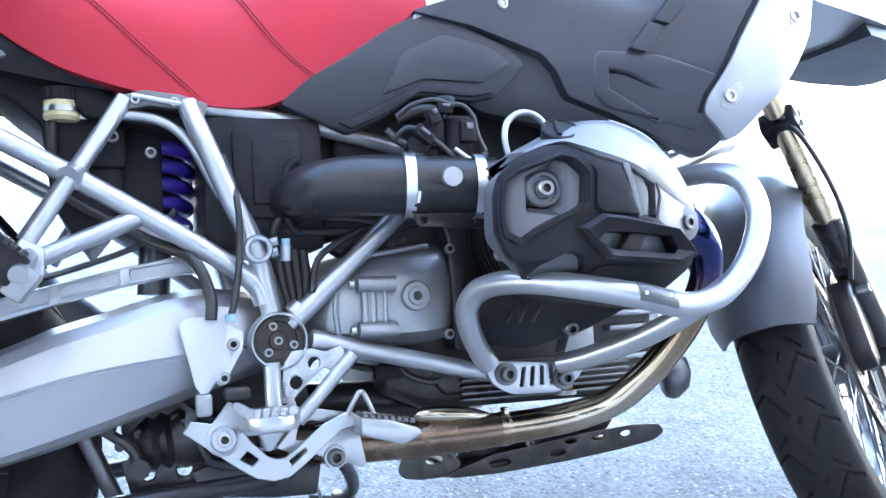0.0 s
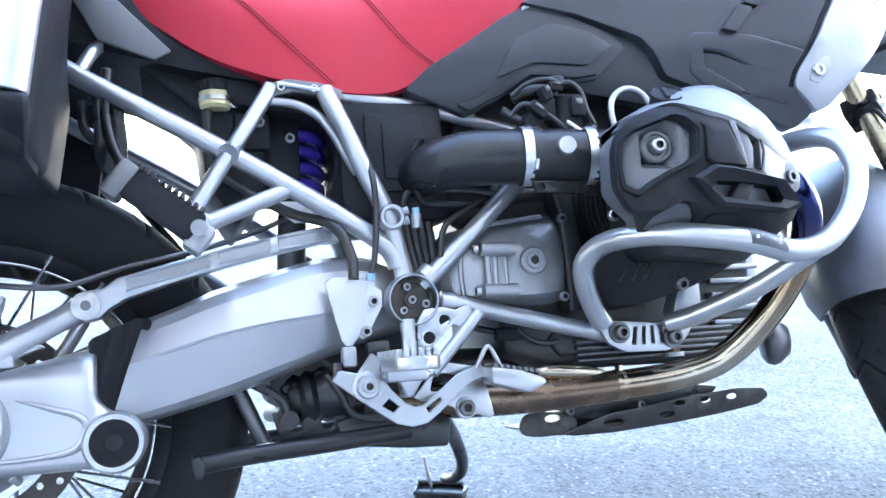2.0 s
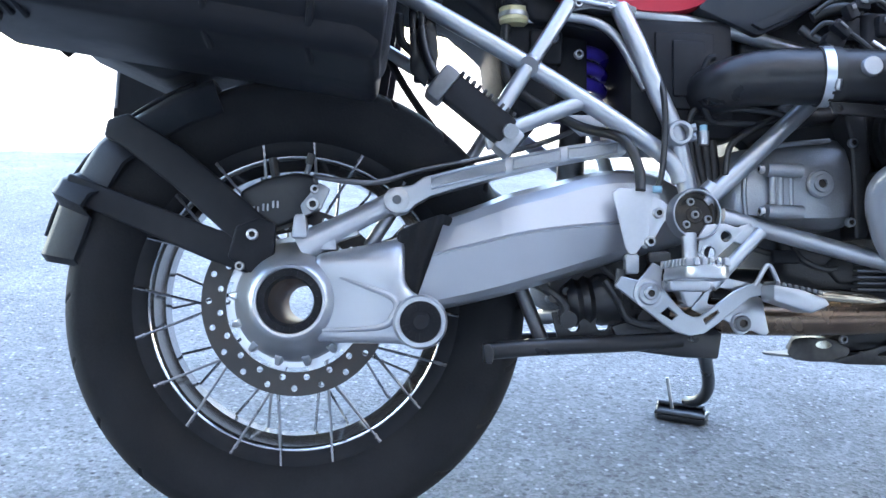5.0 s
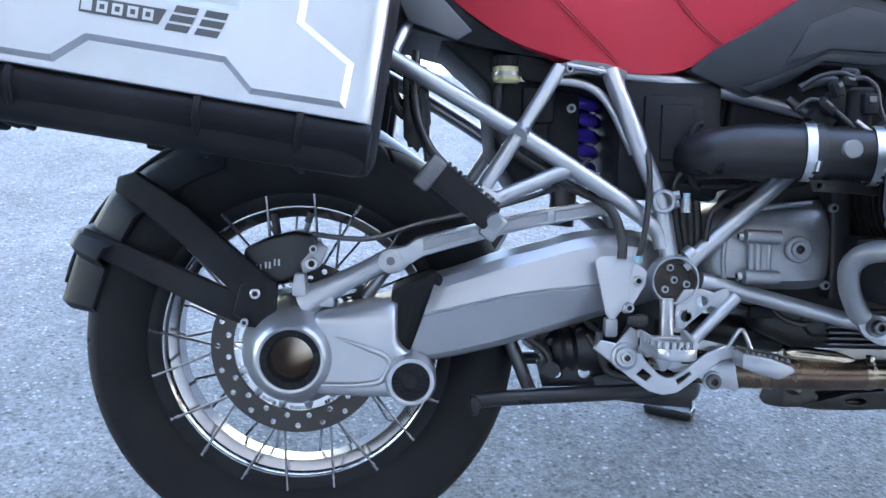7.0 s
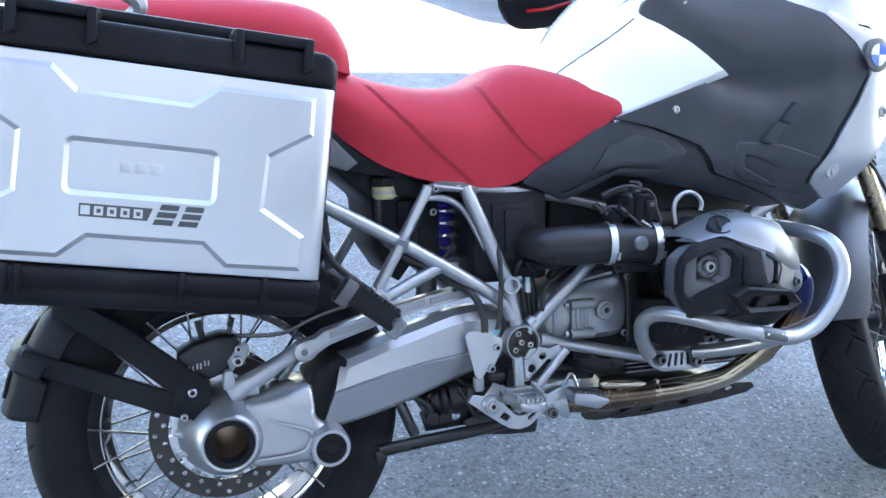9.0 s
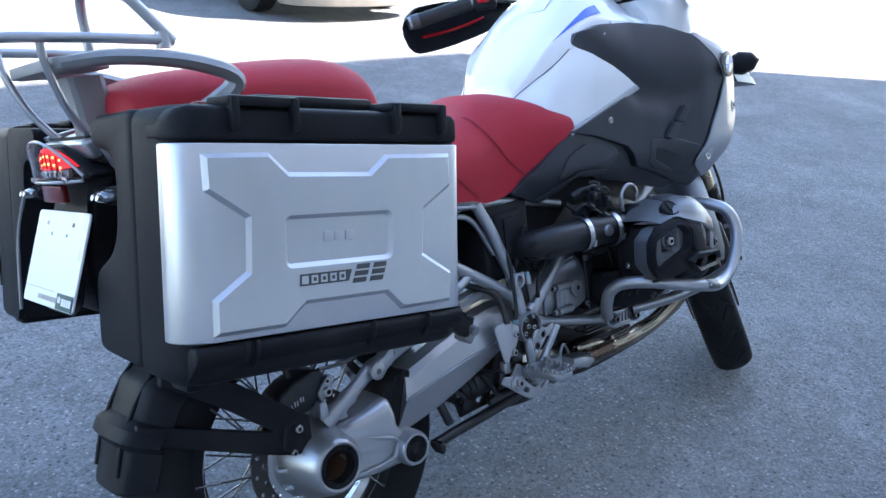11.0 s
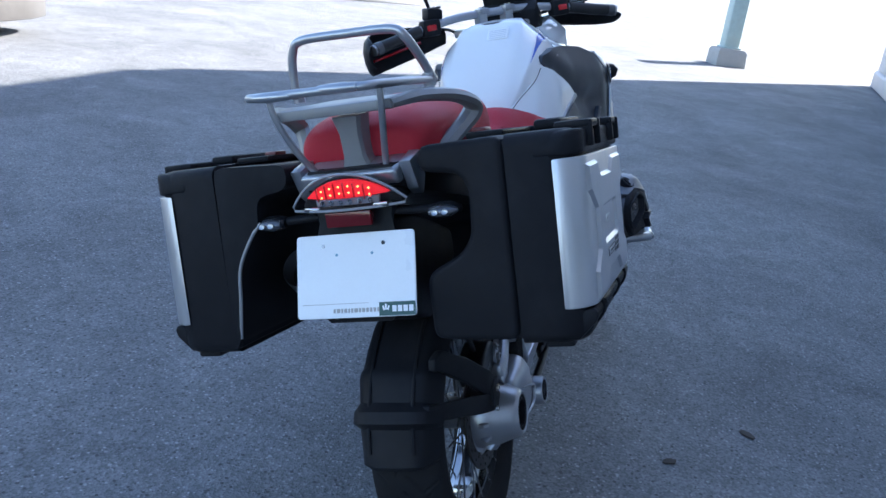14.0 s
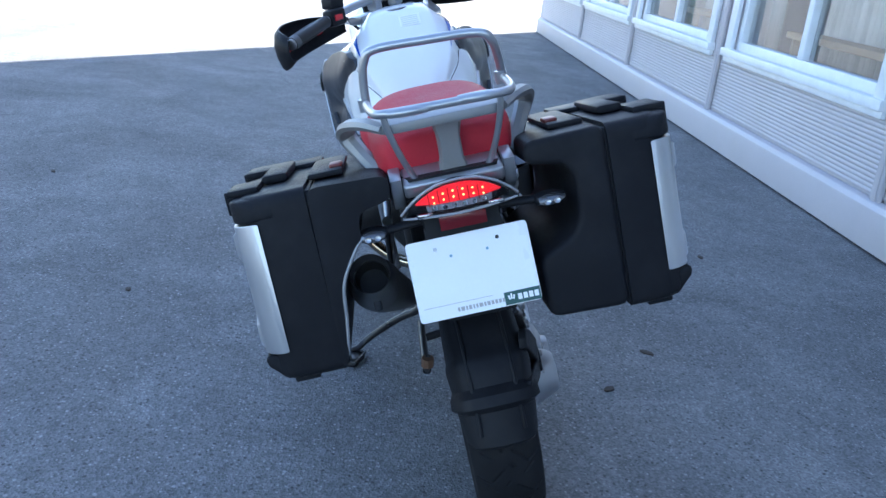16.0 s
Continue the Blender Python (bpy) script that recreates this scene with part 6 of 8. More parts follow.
    bolt(cyl, (0.745, -0.262, 0.522), (0, -1, 0), 0.0075, 0.008)
    part("oil_cap", lathe([(-0.010, 0.0), (-0.010, 0.0205), (0.005, 0.0205), (0.006, 0.018), (0.004, 0.016), (0.003, 0.0)], (0.783, -0.3545, 0.6465), (-0.18, -0.66, 0.73), 28), BLACK, cyl, "black oil filler cap")
    part("cap_grip", moved(box((0, 0, 0.005), (0.026, 0.006, 0.006), 0.002), Matrix.Translation((0.781, -0.352, 0.6470)) @ Vector((-0.18, -0.66, 0.73)).to_track_quat("Z", "X").to_matrix().to_4x4()), BLACK, cyl)
    part("lift_loop", tube([(0.775, -0.240, 0.640), (0.771, -0.24, 0.662), (0.774, -0.24, 0.680), (0.786, -0.24, 0.692), (0.802, -0.24, 0.696), (0.818, -0.24, 0.690), (0.828, -0.24, 0.676), (0.826, -0.24, 0.662)], 0.0042, 10, 6), FRAME, cyl, "silver lifting loop")
    part("plug_cover", panel(rounded_outline([(0.742, 0.500), (0.738, 0.440), (0.750, 0.416), (0.790, 0.409), (0.855, 0.432), (0.915, 0.458), (0.935, 0.482), (0.920, 0.500)], 0.010), 0.08, lambda x, z: max(-0.275, -0.185 - 0.9 * max(0, x - 0.735)) + 0.5 * max(0, 0.44 - z), 0.010, 0.02), BLACK, cyl, "black lower head guard", smooth=50)
    for k in range(3):
        part("slot", box((0.775 + k * 0.012, -0.224 - 0.0108 * k, 0.455), (0.004, 0.004, 0.030), 0.001, m=Matrix.Rotation(0.6, 3, "Y").to_4x4()), HOSE, cyl)
    bolt(cyl, (0.830, -0.262, 0.434), (0, -1, -0.3), 0.009, 0.010, DARK_STEEL)
    part("front_bracket", prism([(0.855, 0.40), (0.90, 0.40), (0.90, 0.445), (0.87, 0.44)], -0.20, -0.17, 0.003), CAST, cyl)
    part("engine_shroud", panel([(0.58, 0.60), (0.60, 0.745), (0.70, 0.775), (0.98, 0.745), (1.04, 0.66), (0.98, 0.60), (0.80, 0.585)], 0.20, lambda x, z: -0.115, 0.01, 0.4), BLACK, en, "black shroud under the tank")
    # far cylinder, plain behind the bike
    part("far_cylinder", lathe([(0.12, 0.0), (0.12, 0.075), (0.30, 0.075), (0.38, 0.06), (0.40, 0.0)], (0.86, 0, 0.552), seg=32), ENGINE_BLACK, en)


engine()


def lower_frame():
    """The dark casting behind the footrest, with the stand's lugs and the cables that hang below the gearbox."""
    lf = part("lower_frame", panel(rounded_outline([(0.330, 0.352), (0.335, 0.322), (0.375, 0.300), (0.430, 0.292), (0.520, 0.292), (0.556, 0.310), (0.560, 0.350), (0.548, 0.372), (0.556, 0.405), (0.585, 0.418), (0.600, 0.445), (0.470, 0.460), (0.400, 0.400)], 0.010), 0.16, lambda x, z: -0.092, 0.008, 0.1), ENGINE_BLACK, bike, "dark grimy lower frame casting behind the footrest")
    part("cast_web", panel([(0.440, 0.330), (0.470, 0.385), (0.480, 0.385), (0.455, 0.325)], 0.02, lambda x, z: -0.102, 0.003, 0.1), ENGINE_BLACK, lf)
    part("cast_web", panel([(0.500, 0.300), (0.505, 0.372), (0.517, 0.372), (0.515, 0.300)], 0.02, lambda x, z: -0.102, 0.003, 0.1), ENGINE_BLACK, lf)
    for x, z, r in ((0.375, 0.335, 0.013), (0.405, 0.318, 0.010), (0.392, 0.352, 0.008), (0.350, 0.338, 0.007), (0.462, 0.306, 0.009), (0.535, 0.335, 0.008)):
        part("lug", lathe([(0, 0), (0, r), (0.012, r * 0.95), (0.014, r * 0.7), (0.014, 0)], (x, -0.092, z), (0, -1, 0), 18), BLACK_PAINT, lf)
    for pts in ([(0.385, -0.110, 0.395), (0.400, -0.115, 0.368), (0.430, -0.118, 0.350), (0.480, -0.115, 0.345)], [(0.600, -0.120, 0.400), (0.640, -0.115, 0.392), (0.690, -0.110, 0.398), (0.735, -0.105, 0.392)], [(0.655, -0.118, 0.410), (0.668, -0.125, 0.385), (0.700, -0.125, 0.372), (0.730, -0.118, 0.378)]):
        part("cable", tube(pts, 0.0045, 8, 5), HOSE, lf)
    part("connector", box((0.648, -0.118, 0.388), (0.040, 0.018, 0.018), 0.004), BLACK, lf)


lower_frame()


def intake():
    ax = part("intake_tube", tube([(0.528, -0.120, 0.603), (0.538, -0.160, 0.605), (0.556, -0.188, 0.608), (0.590, -0.205, 0.6105), (0.655, -0.214, 0.611), (0.70, -0.224, 0.610), (0.760, -0.236, 0.606)], [0.030, 0.032, 0.034, 0.0355, 0.0355, 0.034, 0.034], 24, 6), BLACK_PAINT, bike, "black intake tube with steel clamps")
    part("elbow_lip", tube([(0.535 + 0.016 * math.cos(a), -0.160, 0.605 + 0.043 * math.sin(a)) for a in (math.pi * (0.45 + 1.1 * k / 10) for k in range(11))], 0.005, 8, 3), BLACK, ax)
    for x, y in ((0.655, -0.2145), (0.736, -0.2300)):
        part("hose_clamp", lathe([(-0.006, 0.0375), (-0.006, 0.0385), (0.006, 0.0385), (0.006, 0.0375)], (x, y, 0.6105 if x < 0.7 else 0.6065), (1, -0.20, -0.02), 32, closed=True), ALU, ax, "slotted steel hose clamp")
        for k in range(6 if x > 0.7 else 2):
            a = radians(-62 + 17 * k)
            # No slot is cut: dark blocks on the band stand for its shade.
            part("clamp_slot", box((x + 0.0002, y - 0.0386 * math.cos(a), (0.6065 if x > 0.7 else 0.6105) + 0.0386 * math.sin(a)), (0.0062, 0.0012, 0.0042), 0.0004, m=Matrix.Rotation(-a, 3, "X").to_4x4()), GRIME_SHADE, ax)
        part("clamp_screw", rod((x, y - 0.034, 0.585), (x + 0.002, y - 0.036, 0.598), 0.004, 8), STEEL, ax)
    part("sleeve", lathe([(-0.016, 0.034), (-0.016, 0.0375), (0.010, 0.0378), (0.010, 0.034)], (0.663, -0.2155, 0.6105), (1, -0.18, 0), 32, closed=True), HOSE, ax)
    part("cover_button", lathe([(0, 0), (0, 0.0125), (0.005, 0.0125), (0.007, 0.011), (0.007, 0)], (0.694, -0.256, 0.613), (-0.1, -1, 0.02), 28), BARE, ax, "round bare metal cap")
    part("injector_body", rod((0.718, -0.215, 0.628), (0.722, -0.21, 0.688), 0.019, 16), BLACK, ax)
    part("injector_lid", rod((0.706, -0.212, 0.690), (0.740, -0.212, 0.690), 0.006, 10), BLACK, ax)
    part("connector", box((0.690, -0.215, 0.672), (0.022, 0.020, 0.034), 0.004), BLACK, ax)
    part("connector", box((0.668, -0.215, 0.655), (0.026, 0.020, 0.020), 0.004, m=Matrix.Rotation(0.6, 3, "Y").to_4x4()), BLACK, ax)
    part("connector", rod((0.688, -0.225, 0.640), (0.735, -0.232, 0.620), 0.007, 10), BLACK, ax)
    part("fuel_hose", tube([(0.650, -0.20, 0.692), (0.668, -0.205, 0.700), (0.688, -0.21, 0.702), (0.694, -0.215, 0.694), (0.692, -0.218, 0.678)], 0.0075, 10, 6), HOSE, ax)
    part("fuel_hose", tube([(0.640, -0.19, 0.680), (0.655, -0.20, 0.664), (0.668, -0.21, 0.656)], 0.006, 10, 6), HOSE, ax)
    part("cable", tube([(0.700, -0.222, 0.690), (0.712, -0.225, 0.712), (0.700, -0.21, 0.716)], 0.004, 8, 5), HOSE, ax)
    part("bracket", prism([(0.655, 0.575), (0.745, 0.572), (0.745, 0.556), (0.66, 0.560)], -0.232, -0.226, 0.001, holes=[ring_pts(0.668, 0.567, 0.004, 8), ring_pts(0.728, 0.565, 0.004, 8)]), BLACK_PAINT, ax)
    for x, y, z, w, h, t in ((0.700, -0.226, 0.700, 0.020, 0.012, 0.1), (0.684, -0.230, 0.690, 0.014, 0.020, -0.4), (0.726, -0.232, 0.672, 0.020, 0.026, 0.0), (0.672, -0.228, 0.668, 0.026, 0.013, 0.7), (0.660, -0.222, 0.640, 0.022, 0.014, 0.5), (0.744, -0.230, 0.640, 0.014, 0.018, 0.2)):
        part("wire_plug", box((x, y, z), (w, 0.016, h), 0.0025, m=Matrix.Rotation(t, 3, "Y").to_4x4()), BLACK, ax)
        part("plug_clip", box((x, y - 0.009, z + h * 0.2), (w * 0.45, 0.003, h * 0.3), 0.0006, m=Matrix.Rotation(t, 3, "Y").to_4x4()), DARK_STEEL, ax)
    for pts in ([(0.640, -0.215, 0.664), (0.652, -0.226, 0.676), (0.668, -0.230, 0.672), (0.690, -0.234, 0.656), (0.706, -0.238, 0.640)], [(0.700, -0.230, 0.700), (0.716, -0.236, 0.704), (0.732, -0.236, 0.692), (0.738, -0.236, 0.668), (0.746, -0.238, 0.648)], [(0.648, -0.21, 0.694), (0.664, -0.22, 0.706), (0.690, -0.226, 0.711), (0.712, -0.226, 0.704)]):
        part("wire", tube(pts, 0.0032, 8, 5), HOSE, ax)
    part("lever_rod", rod((0.706, -0.240, 0.650), (0.744, -0.246, 0.622), 0.0028, 8), STEEL, ax)
    for k in range(12):
        x = 0.655 + random.Random(k).uniform(0, 0.09)
        z = 0.625 + random.Random(k + 40).uniform(0, 0.07)
        part("small_fitting", rod((x, -0.185, z), (x + random.Random(k + 9).uniform(-0.02, 0.02), -0.20, z + random.Random(k + 5).uniform(-0.01, 0.02)), 0.005, 8), (BLACK, DARK_STEEL, HOSE)[k % 3], ax)
    air = part("airbox", box((0.500, -0.06, 0.625), (0.145, 0.16, 0.165), 0.012), BLACK, bike, "black plastic airbox")
    part("airbox_lid", box((0.503, -0.141, 0.634), (0.082, 0.008, 0.105), 0.006), BLACK, air)
    part("airbox_panel", box((0.507, -0.1465, 0.636), (0.045, 0.006, 0.076), 0.003), BLACK, air)
    part("battery_tray", panel([(0.445, 0.70), (0.64, 0.70), (0.66, 0.58), (0.56, 0.548), (0.45, 0.555)], 0.10, lambda x, z: -0.10, 0.006, 0.3), BLACK, air)
    for pts in ([(0.505, -0.145, 0.555), (0.51, -0.150, 0.576), (0.53, -0.15, 0.582), (0.60, -0.16, 0.578), (0.65, -0.16, 0.570)], [(0.47, -0.13, 0.570), (0.55, -0.14, 0.565), (0.62, -0.145, 0.562)],
                [(0.545, -0.17, 0.49), (0.555, -0.165, 0.53), (0.59, -0.16, 0.555), (0.63, -0.15, 0.575)], [(0.505, -0.12, 0.53), (0.53, -0.13, 0.50), (0.54, -0.14, 0.46)]):
        part("cable", tube(pts, 0.0042, 8, 5), HOSE, air)
    for k in range(5):
        part("hose", tube([(0.500 + k * 0.011, -0.125 - 0.004 * (k % 2), 0.545), (0.506 + k * 0.010, -0.13, 0.51), (0.518 + k * 0.007, -0.135, 0.47)], 0.0068, 10, 4), HOSE, air)
    part("brake_line_nut", rod((0.516, -0.172, 0.528), (0.516, -0.172, 0.546), 0.007, 10), BARE, air)
    part("blue_cap", rod((0.516, -0.172, 0.546), (0.516, -0.172, 0.554), 0.0052, 10), PALE_BLUE, air, "pale blue hose cap")
    for k in range(2):
        part("eye_fitting", rod((0.500, -0.165, 0.538 + 0.012 * k), (0.508, -0.168, 0.540 + 0.012 * k), 0.006, 8), CAST, air)


intake()


def exhaust():
    ex = part("exhaust_header", tube([(0.935, -0.300, 0.560), (0.965, -0.318, 0.552), (0.995, -0.310, 0.525), (1.008, -0.290, 0.485), (1.000, -0.262, 0.435), (0.972, -0.228, 0.380), (0.930, -0.195, 0.336), (0.880, -0.175, 0.318), (0.820, -0.168, 0.311), (0.775, -0.163, 0.309)],
                                     [0.019, 0.019, 0.019, 0.019, 0.019, 0.019, 0.019, 0.0195, 0.0198, 0.0198], 20, 6), HEADER, bike, "heat-tinted stainless header pipe")
    part("collector_pipe", tube([(0.782, -0.164, 0.309), (0.74, -0.159, 0.307), (0.66, -0.146, 0.305), (0.58, -0.125, 0.306), (0.50, -0.09, 0.312)], [0.0208, 0.0215, 0.0225, 0.0235, 0.024], 22, 6), TARNISHED, ex, "brown tarnished collector pipe")
    part("pipe_joint", tube([(0.790, -0.1655, 0.3095), (0.783, -0.1645, 0.309), (0.776, -0.1635, 0.309)], [0.0200, 0.0222, 0.0212], 22, 3), HEADER, ex)
    part("clamp_lug", box((0.783, -0.168, 0.3315), (0.007, 0.014, 0.010), 0.002), HEADER, ex)
    hsh = [(0.668, 0.345, 0.006), (0.678, 0.345, 0.010), (0.70, 0.3435, 0.012), (0.735, 0.3400, 0.011), (0.762, 0.3345, 0.007), (0.770, 0.3325, 0.003)]
    part("heat_shield", tube([(x, -0.158 - 0.04 * (x - 0.70), z - 0.010) for x, z, r in hsh], [r for x, z, r in hsh], 16, 4, flat=(1.1, 0.95)), HEADER, ex, "bulged bright heat shield")
    part("far_header", tube([(0.935, 0.300, 0.560), (1.008, 0.290, 0.485), (0.972, 0.228, 0.380), (0.90, 0.15, 0.33), (0.80, 0.06, 0.322), (0.58, -0.02, 0.322), (0.45, 0.04, 0.34)], 0.019, 16, 6), HEADER, ex)
    part("cross_pipe", tube([(0.70, -0.06, 0.345), (0.60, -0.05, 0.350), (0.50, -0.01, 0.350), (0.40, 0.05, 0.37)], 0.026, 16, 6), BLACK_PAINT, ex)
    sil = part("silencer", tube([(0.30, 0.13, 0.46), (0.18, 0.165, 0.53), (0.06, 0.190, 0.600), (-0.07, 0.197, 0.665), (-0.118, 0.198, 0.688)], [0.026, 0.045, 0.056, 0.056, 0.050], 28, 6, flat=(0.9, 1.1)), COVER_METAL, bike, "satin grey silencer beside the rear wheel")
    part("silencer_tip", lathe([(-0.06, 0.054), (0.0, 0.050), (0.045, 0.044), (0.048, 0.042), (0.045, 0.040), (0.0, 0.038), (-0.03, 0.030)], (-0.155, 0.198, 0.712), (-0.80, 0.0, 0.60), 32), COVER_METAL, sil, "grey outlet cone")
    part("tip_core", lathe([(-0.035, 0.0), (-0.035, 0.039), (0.010, 0.040), (0.010, 0.036), (-0.030, 0.030), (-0.030, 0)], (-0.155, 0.198, 0.712), (-0.80, 0.0, 0.60), 28), HOSE, sil)
    part("bracket", prism(rounded_outline([(-0.19, 0.685), (-0.165, 0.690), (-0.160, 0.650), (-0.180, 0.645)], 0.010), 0.190, 0.206, 0.003), DARK_STEEL, sil)
    # skid plate
    sk = part("skid_plate", panel(rounded_outline([(0.712, 0.250), (0.760, 0.254), (0.84, 0.256), (0.90, 0.260), (0.98, 0.268), (1.030, 0.276), (1.046, 0.278), (1.040, 0.268), (0.98, 0.258), (0.84, 0.247), (0.72, 0.245)], 0.003), 0.20, lambda x, z: -0.098, 0.003, 0.5), SCUFFED, bike, "scuffed dark metal skid plate with holes")
    hs = [ring_pts(0.800, 0.2560, 0.017, 16, 0.0055), ring_pts(0.885, 0.2600, 0.013, 14, 0.0050), ring_pts(0.905, 0.2745, 0.010, 12, 0.0038), ring_pts(0.948, 0.2755, 0.010, 12, 0.0045), ring_pts(0.992, 0.2770, 0.009, 12, 0.0040)]
    side = sliced(prism(rounded_outline([(0.716, 0.247), (0.740, 0.243), (0.80, 0.242), (0.90, 0.247), (0.98, 0.254), (1.040, 0.262), (1.056, 0.273), (1.046, 0.285), (1.000, 0.288), (0.920, 0.283), (0.84, 0.273), (0.79, 0.269), (0.755, 0.258)], 0.006), 0, 0.004, 0.001, holes=hs), 0.03, "x")
    part("side_plate", bent(side, lambda x, z: -0.108 - 0.25 * (z - 0.262)), SCUFFED, sk, "perforated side of the skid plate")
    nose = sliced(prism(rounded_outline([(0.662, 0.258), (0.668, 0.277), (0.692, 0.280), (0.730, 0.276), (0.748, 0.262), (0.735, 0.247), (0.690, 0.246), (0.668, 0.249)], 0.008), 0, 0.004, 0.001, holes=[ring_pts(0.709, 0.2695, 0.012, 14, 0.0055)]), 0.03, "x")
    part("rear_lip", bent(nose, lambda x, z: -0.103 + 0.3 * max(0, 0.69 - x)), SCUFFED, sk, "rounded rear lip of the skid plate")
    # Black block added so the hollow between plate and pipe stays dark.
    part("void_fill", prism([(0.735, 0.256), (0.980, 0.270), (1.000, 0.292), (0.930, 0.302), (0.760, 0.300)], -0.070, 0.070, 0.004), BLACK_PAINT, sk, "added black fill for the dark void behind the skid plate")
    for x in (0.735, 0.845):
        bolt(sk, (x, -0.104, 0.277), (0, -1, 0), 0.006, 0.005, DARK_STEEL)


exhaust()


def crash_bar():
    hs = [[(0.800 + k * 0.0145, 0.361), (0.806 + k * 0.0145, 0.361), (0.811 + k * 0.0125, 0.385), (0.805 + k * 0.0125, 0.385)] for k in range(4)]
    bar = [(0.757, -0.186, 0.392), (0.742, -0.195, 0.410), (0.722, -0.215, 0.440), (0.716, -0.232, 0.468), (0.727, -0.262, 0.486), (0.752, -0.315, 0.488), (0.790, -0.365, 0.479), (0.843, -0.394, 0.466), (0.900, -0.388, 0.454), (0.945, -0.382, 0.459), (0.977, -0.379, 0.476), (1.010, -0.374, 0.510), (1.030, -0.366, 0.555), (1.030, -0.345, 0.596), (1.024, -0.300, 0.613), (1.02, -0.22, 0.618), (1.015, -0.14, 0.62)]
    cb = part("crash_bar", tube(bar, 0.0138, 18, 6), FRAME, bike, "silver tubular steel crash bar")
    part("lower_bar", tube([(0.855, -0.186, 0.387), (0.875, -0.215, 0.393), (0.915, -0.285, 0.417), (0.950, -0.345, 0.449), (0.974, -0.376, 0.474)], 0.0132, 16, 6), FRAME, cb)
    part("mount_plate", prism(rounded_outline([(0.748, 0.400), (0.768, 0.412), (0.770, 0.395), (0.850, 0.388), (0.862, 0.395), (0.895, 0.382), (0.885, 0.366), (0.855, 0.350), (0.790, 0.352), (0.765, 0.365)], 0.008), -0.180, -0.172, 0.001, holes=hs), FRAME, cb, "slotted mounting plate")
    for x, z in ((0.7815, 0.3785), (0.861, 0.3675)):
        part("washer", lathe([(0, 0), (0, 0.0145), (0.004, 0.0145), (0.004, 0)], (x, -0.181, z), (0, -1, 0), 20), DARK_STEEL, cb)
        bolt(cb, (x, -0.185, z), (0, -1, 0), 0.0098, 0.010, DARK_STEEL)
    lb = bmesh.new()
    rows = []
    for p in curve_pts(bar, 24)[7 * 24 - 3:7 * 24 + 18]:
        rows.append([lb.verts.new(p + Vector((0, -math.cos(a), math.sin(a))) * 0.0145) for a in (radians(-25 + 15 * k) for k in range(8))])
    for p, q in zip(rows, rows[1:]):
        for k in range(7):
            lb.faces.new((p[k], q[k], q[k + 1], p[k + 1]))
    bmesh.ops.solidify(lb, geom=lb.faces[:], thickness=0.0012)
    lab = part("label_band", lb, BADGE, cb, "small dark maker's label with pale print")
    rnd = random.Random(3)
    for k in range(7):
        t = (k + 0.5) / 7
        p = Vector((0.840, -0.3938, 0.4665)).lerp(Vector((0.883, -0.391, 0.4572)), t)
        part("label_bar", box((p.x, p.y - 0.0145, p.z + 0.003 + rnd.uniform(-0.001, 0.003)), (0.0036, 0.0014, 0.0022 + 0.003 * rnd.random()), 0.0003), PLATE_WHITE, lab)


crash_bar()

# ---- seats, tank, fairing ----
def ring_section(x, zb, zt, w, top, tuck):
    """A ring across a saddle-like body at x; top: how flat the crown is; tuck: how far the lower edge turns in."""
    out = []
    n = 28
    for k in range(n + 1):
        a = math.pi * k / n
        c, s = math.cos(a), math.sin(a)
        y = w * (abs(c) ** top) * (1 if c > 0 else -1)
        z = zb + (zt - zb) * (s ** 0.75)
        y *= 1 - tuck * max(0.0, 1 - s * 2.2)
        out.append((x, y, z))
    out += [(x, (-1 + 2 * (k + 1) / 6) * w * (1 - tuck) * 0.96, zb - 0.003) for k in range(5)]
    return out


FRONT_SEAT = [(0.140, 0.862, 0.962, 0.118, 0.62, 0.10), (0.16, 0.842, 0.955, 0.130, 0.62, 0.10), (0.21, 0.798, 0.930, 0.148, 0.62, 0.10), (0.27, 0.758, 0.908, 0.158, 0.62, 0.10), (0.34, 0.733, 0.895, 0.163, 0.62, 0.10), (0.41, 0.719, 0.894, 0.163, 0.62, 0.10),
              (0.46, 0.714, 0.905, 0.158, 0.60, 0.10), (0.51, 0.720, 0.930, 0.153, 0.55, 0.08), (0.55, 0.740, 0.936, 0.155, 0.55, 0.05), (0.60, 0.772, 0.926, 0.166, 0.54, 0.04), (0.65, 0.806, 0.909, 0.180, 0.56, 0.02), (0.682, 0.828, 0.896, 0.184, 0.62, 0.0), (0.702, 0.840, 0.884, 0.180, 0.66, 0.0), (0.710, 0.850, 0.872, 0.160, 0.70, 0.0)]
_seat_rows = smooth_table(FRONT_SEAT, 4)
seat = part("seat", loft([ring_section(*r) for r in _seat_rows]), RED_SEAT, bike, "red vinyl rider seat with stitched seams", smooth=60)


def on_seat(x, z, s):
    """A point on the seat's side at x and height z."""
    zb, zt, w, top, tuck = lerp(_seat_rows, x)
    sn = min(1.0, max(0.0, (z - zb) / (zt - zb))) ** (1 / 0.75)
    y = w * max(0.0, 1 - sn * sn) ** (top / 2) * (1 - tuck * max(0.0, 1 - sn * 2.2))
    return Vector((x, s * (y + 0.0008), z))


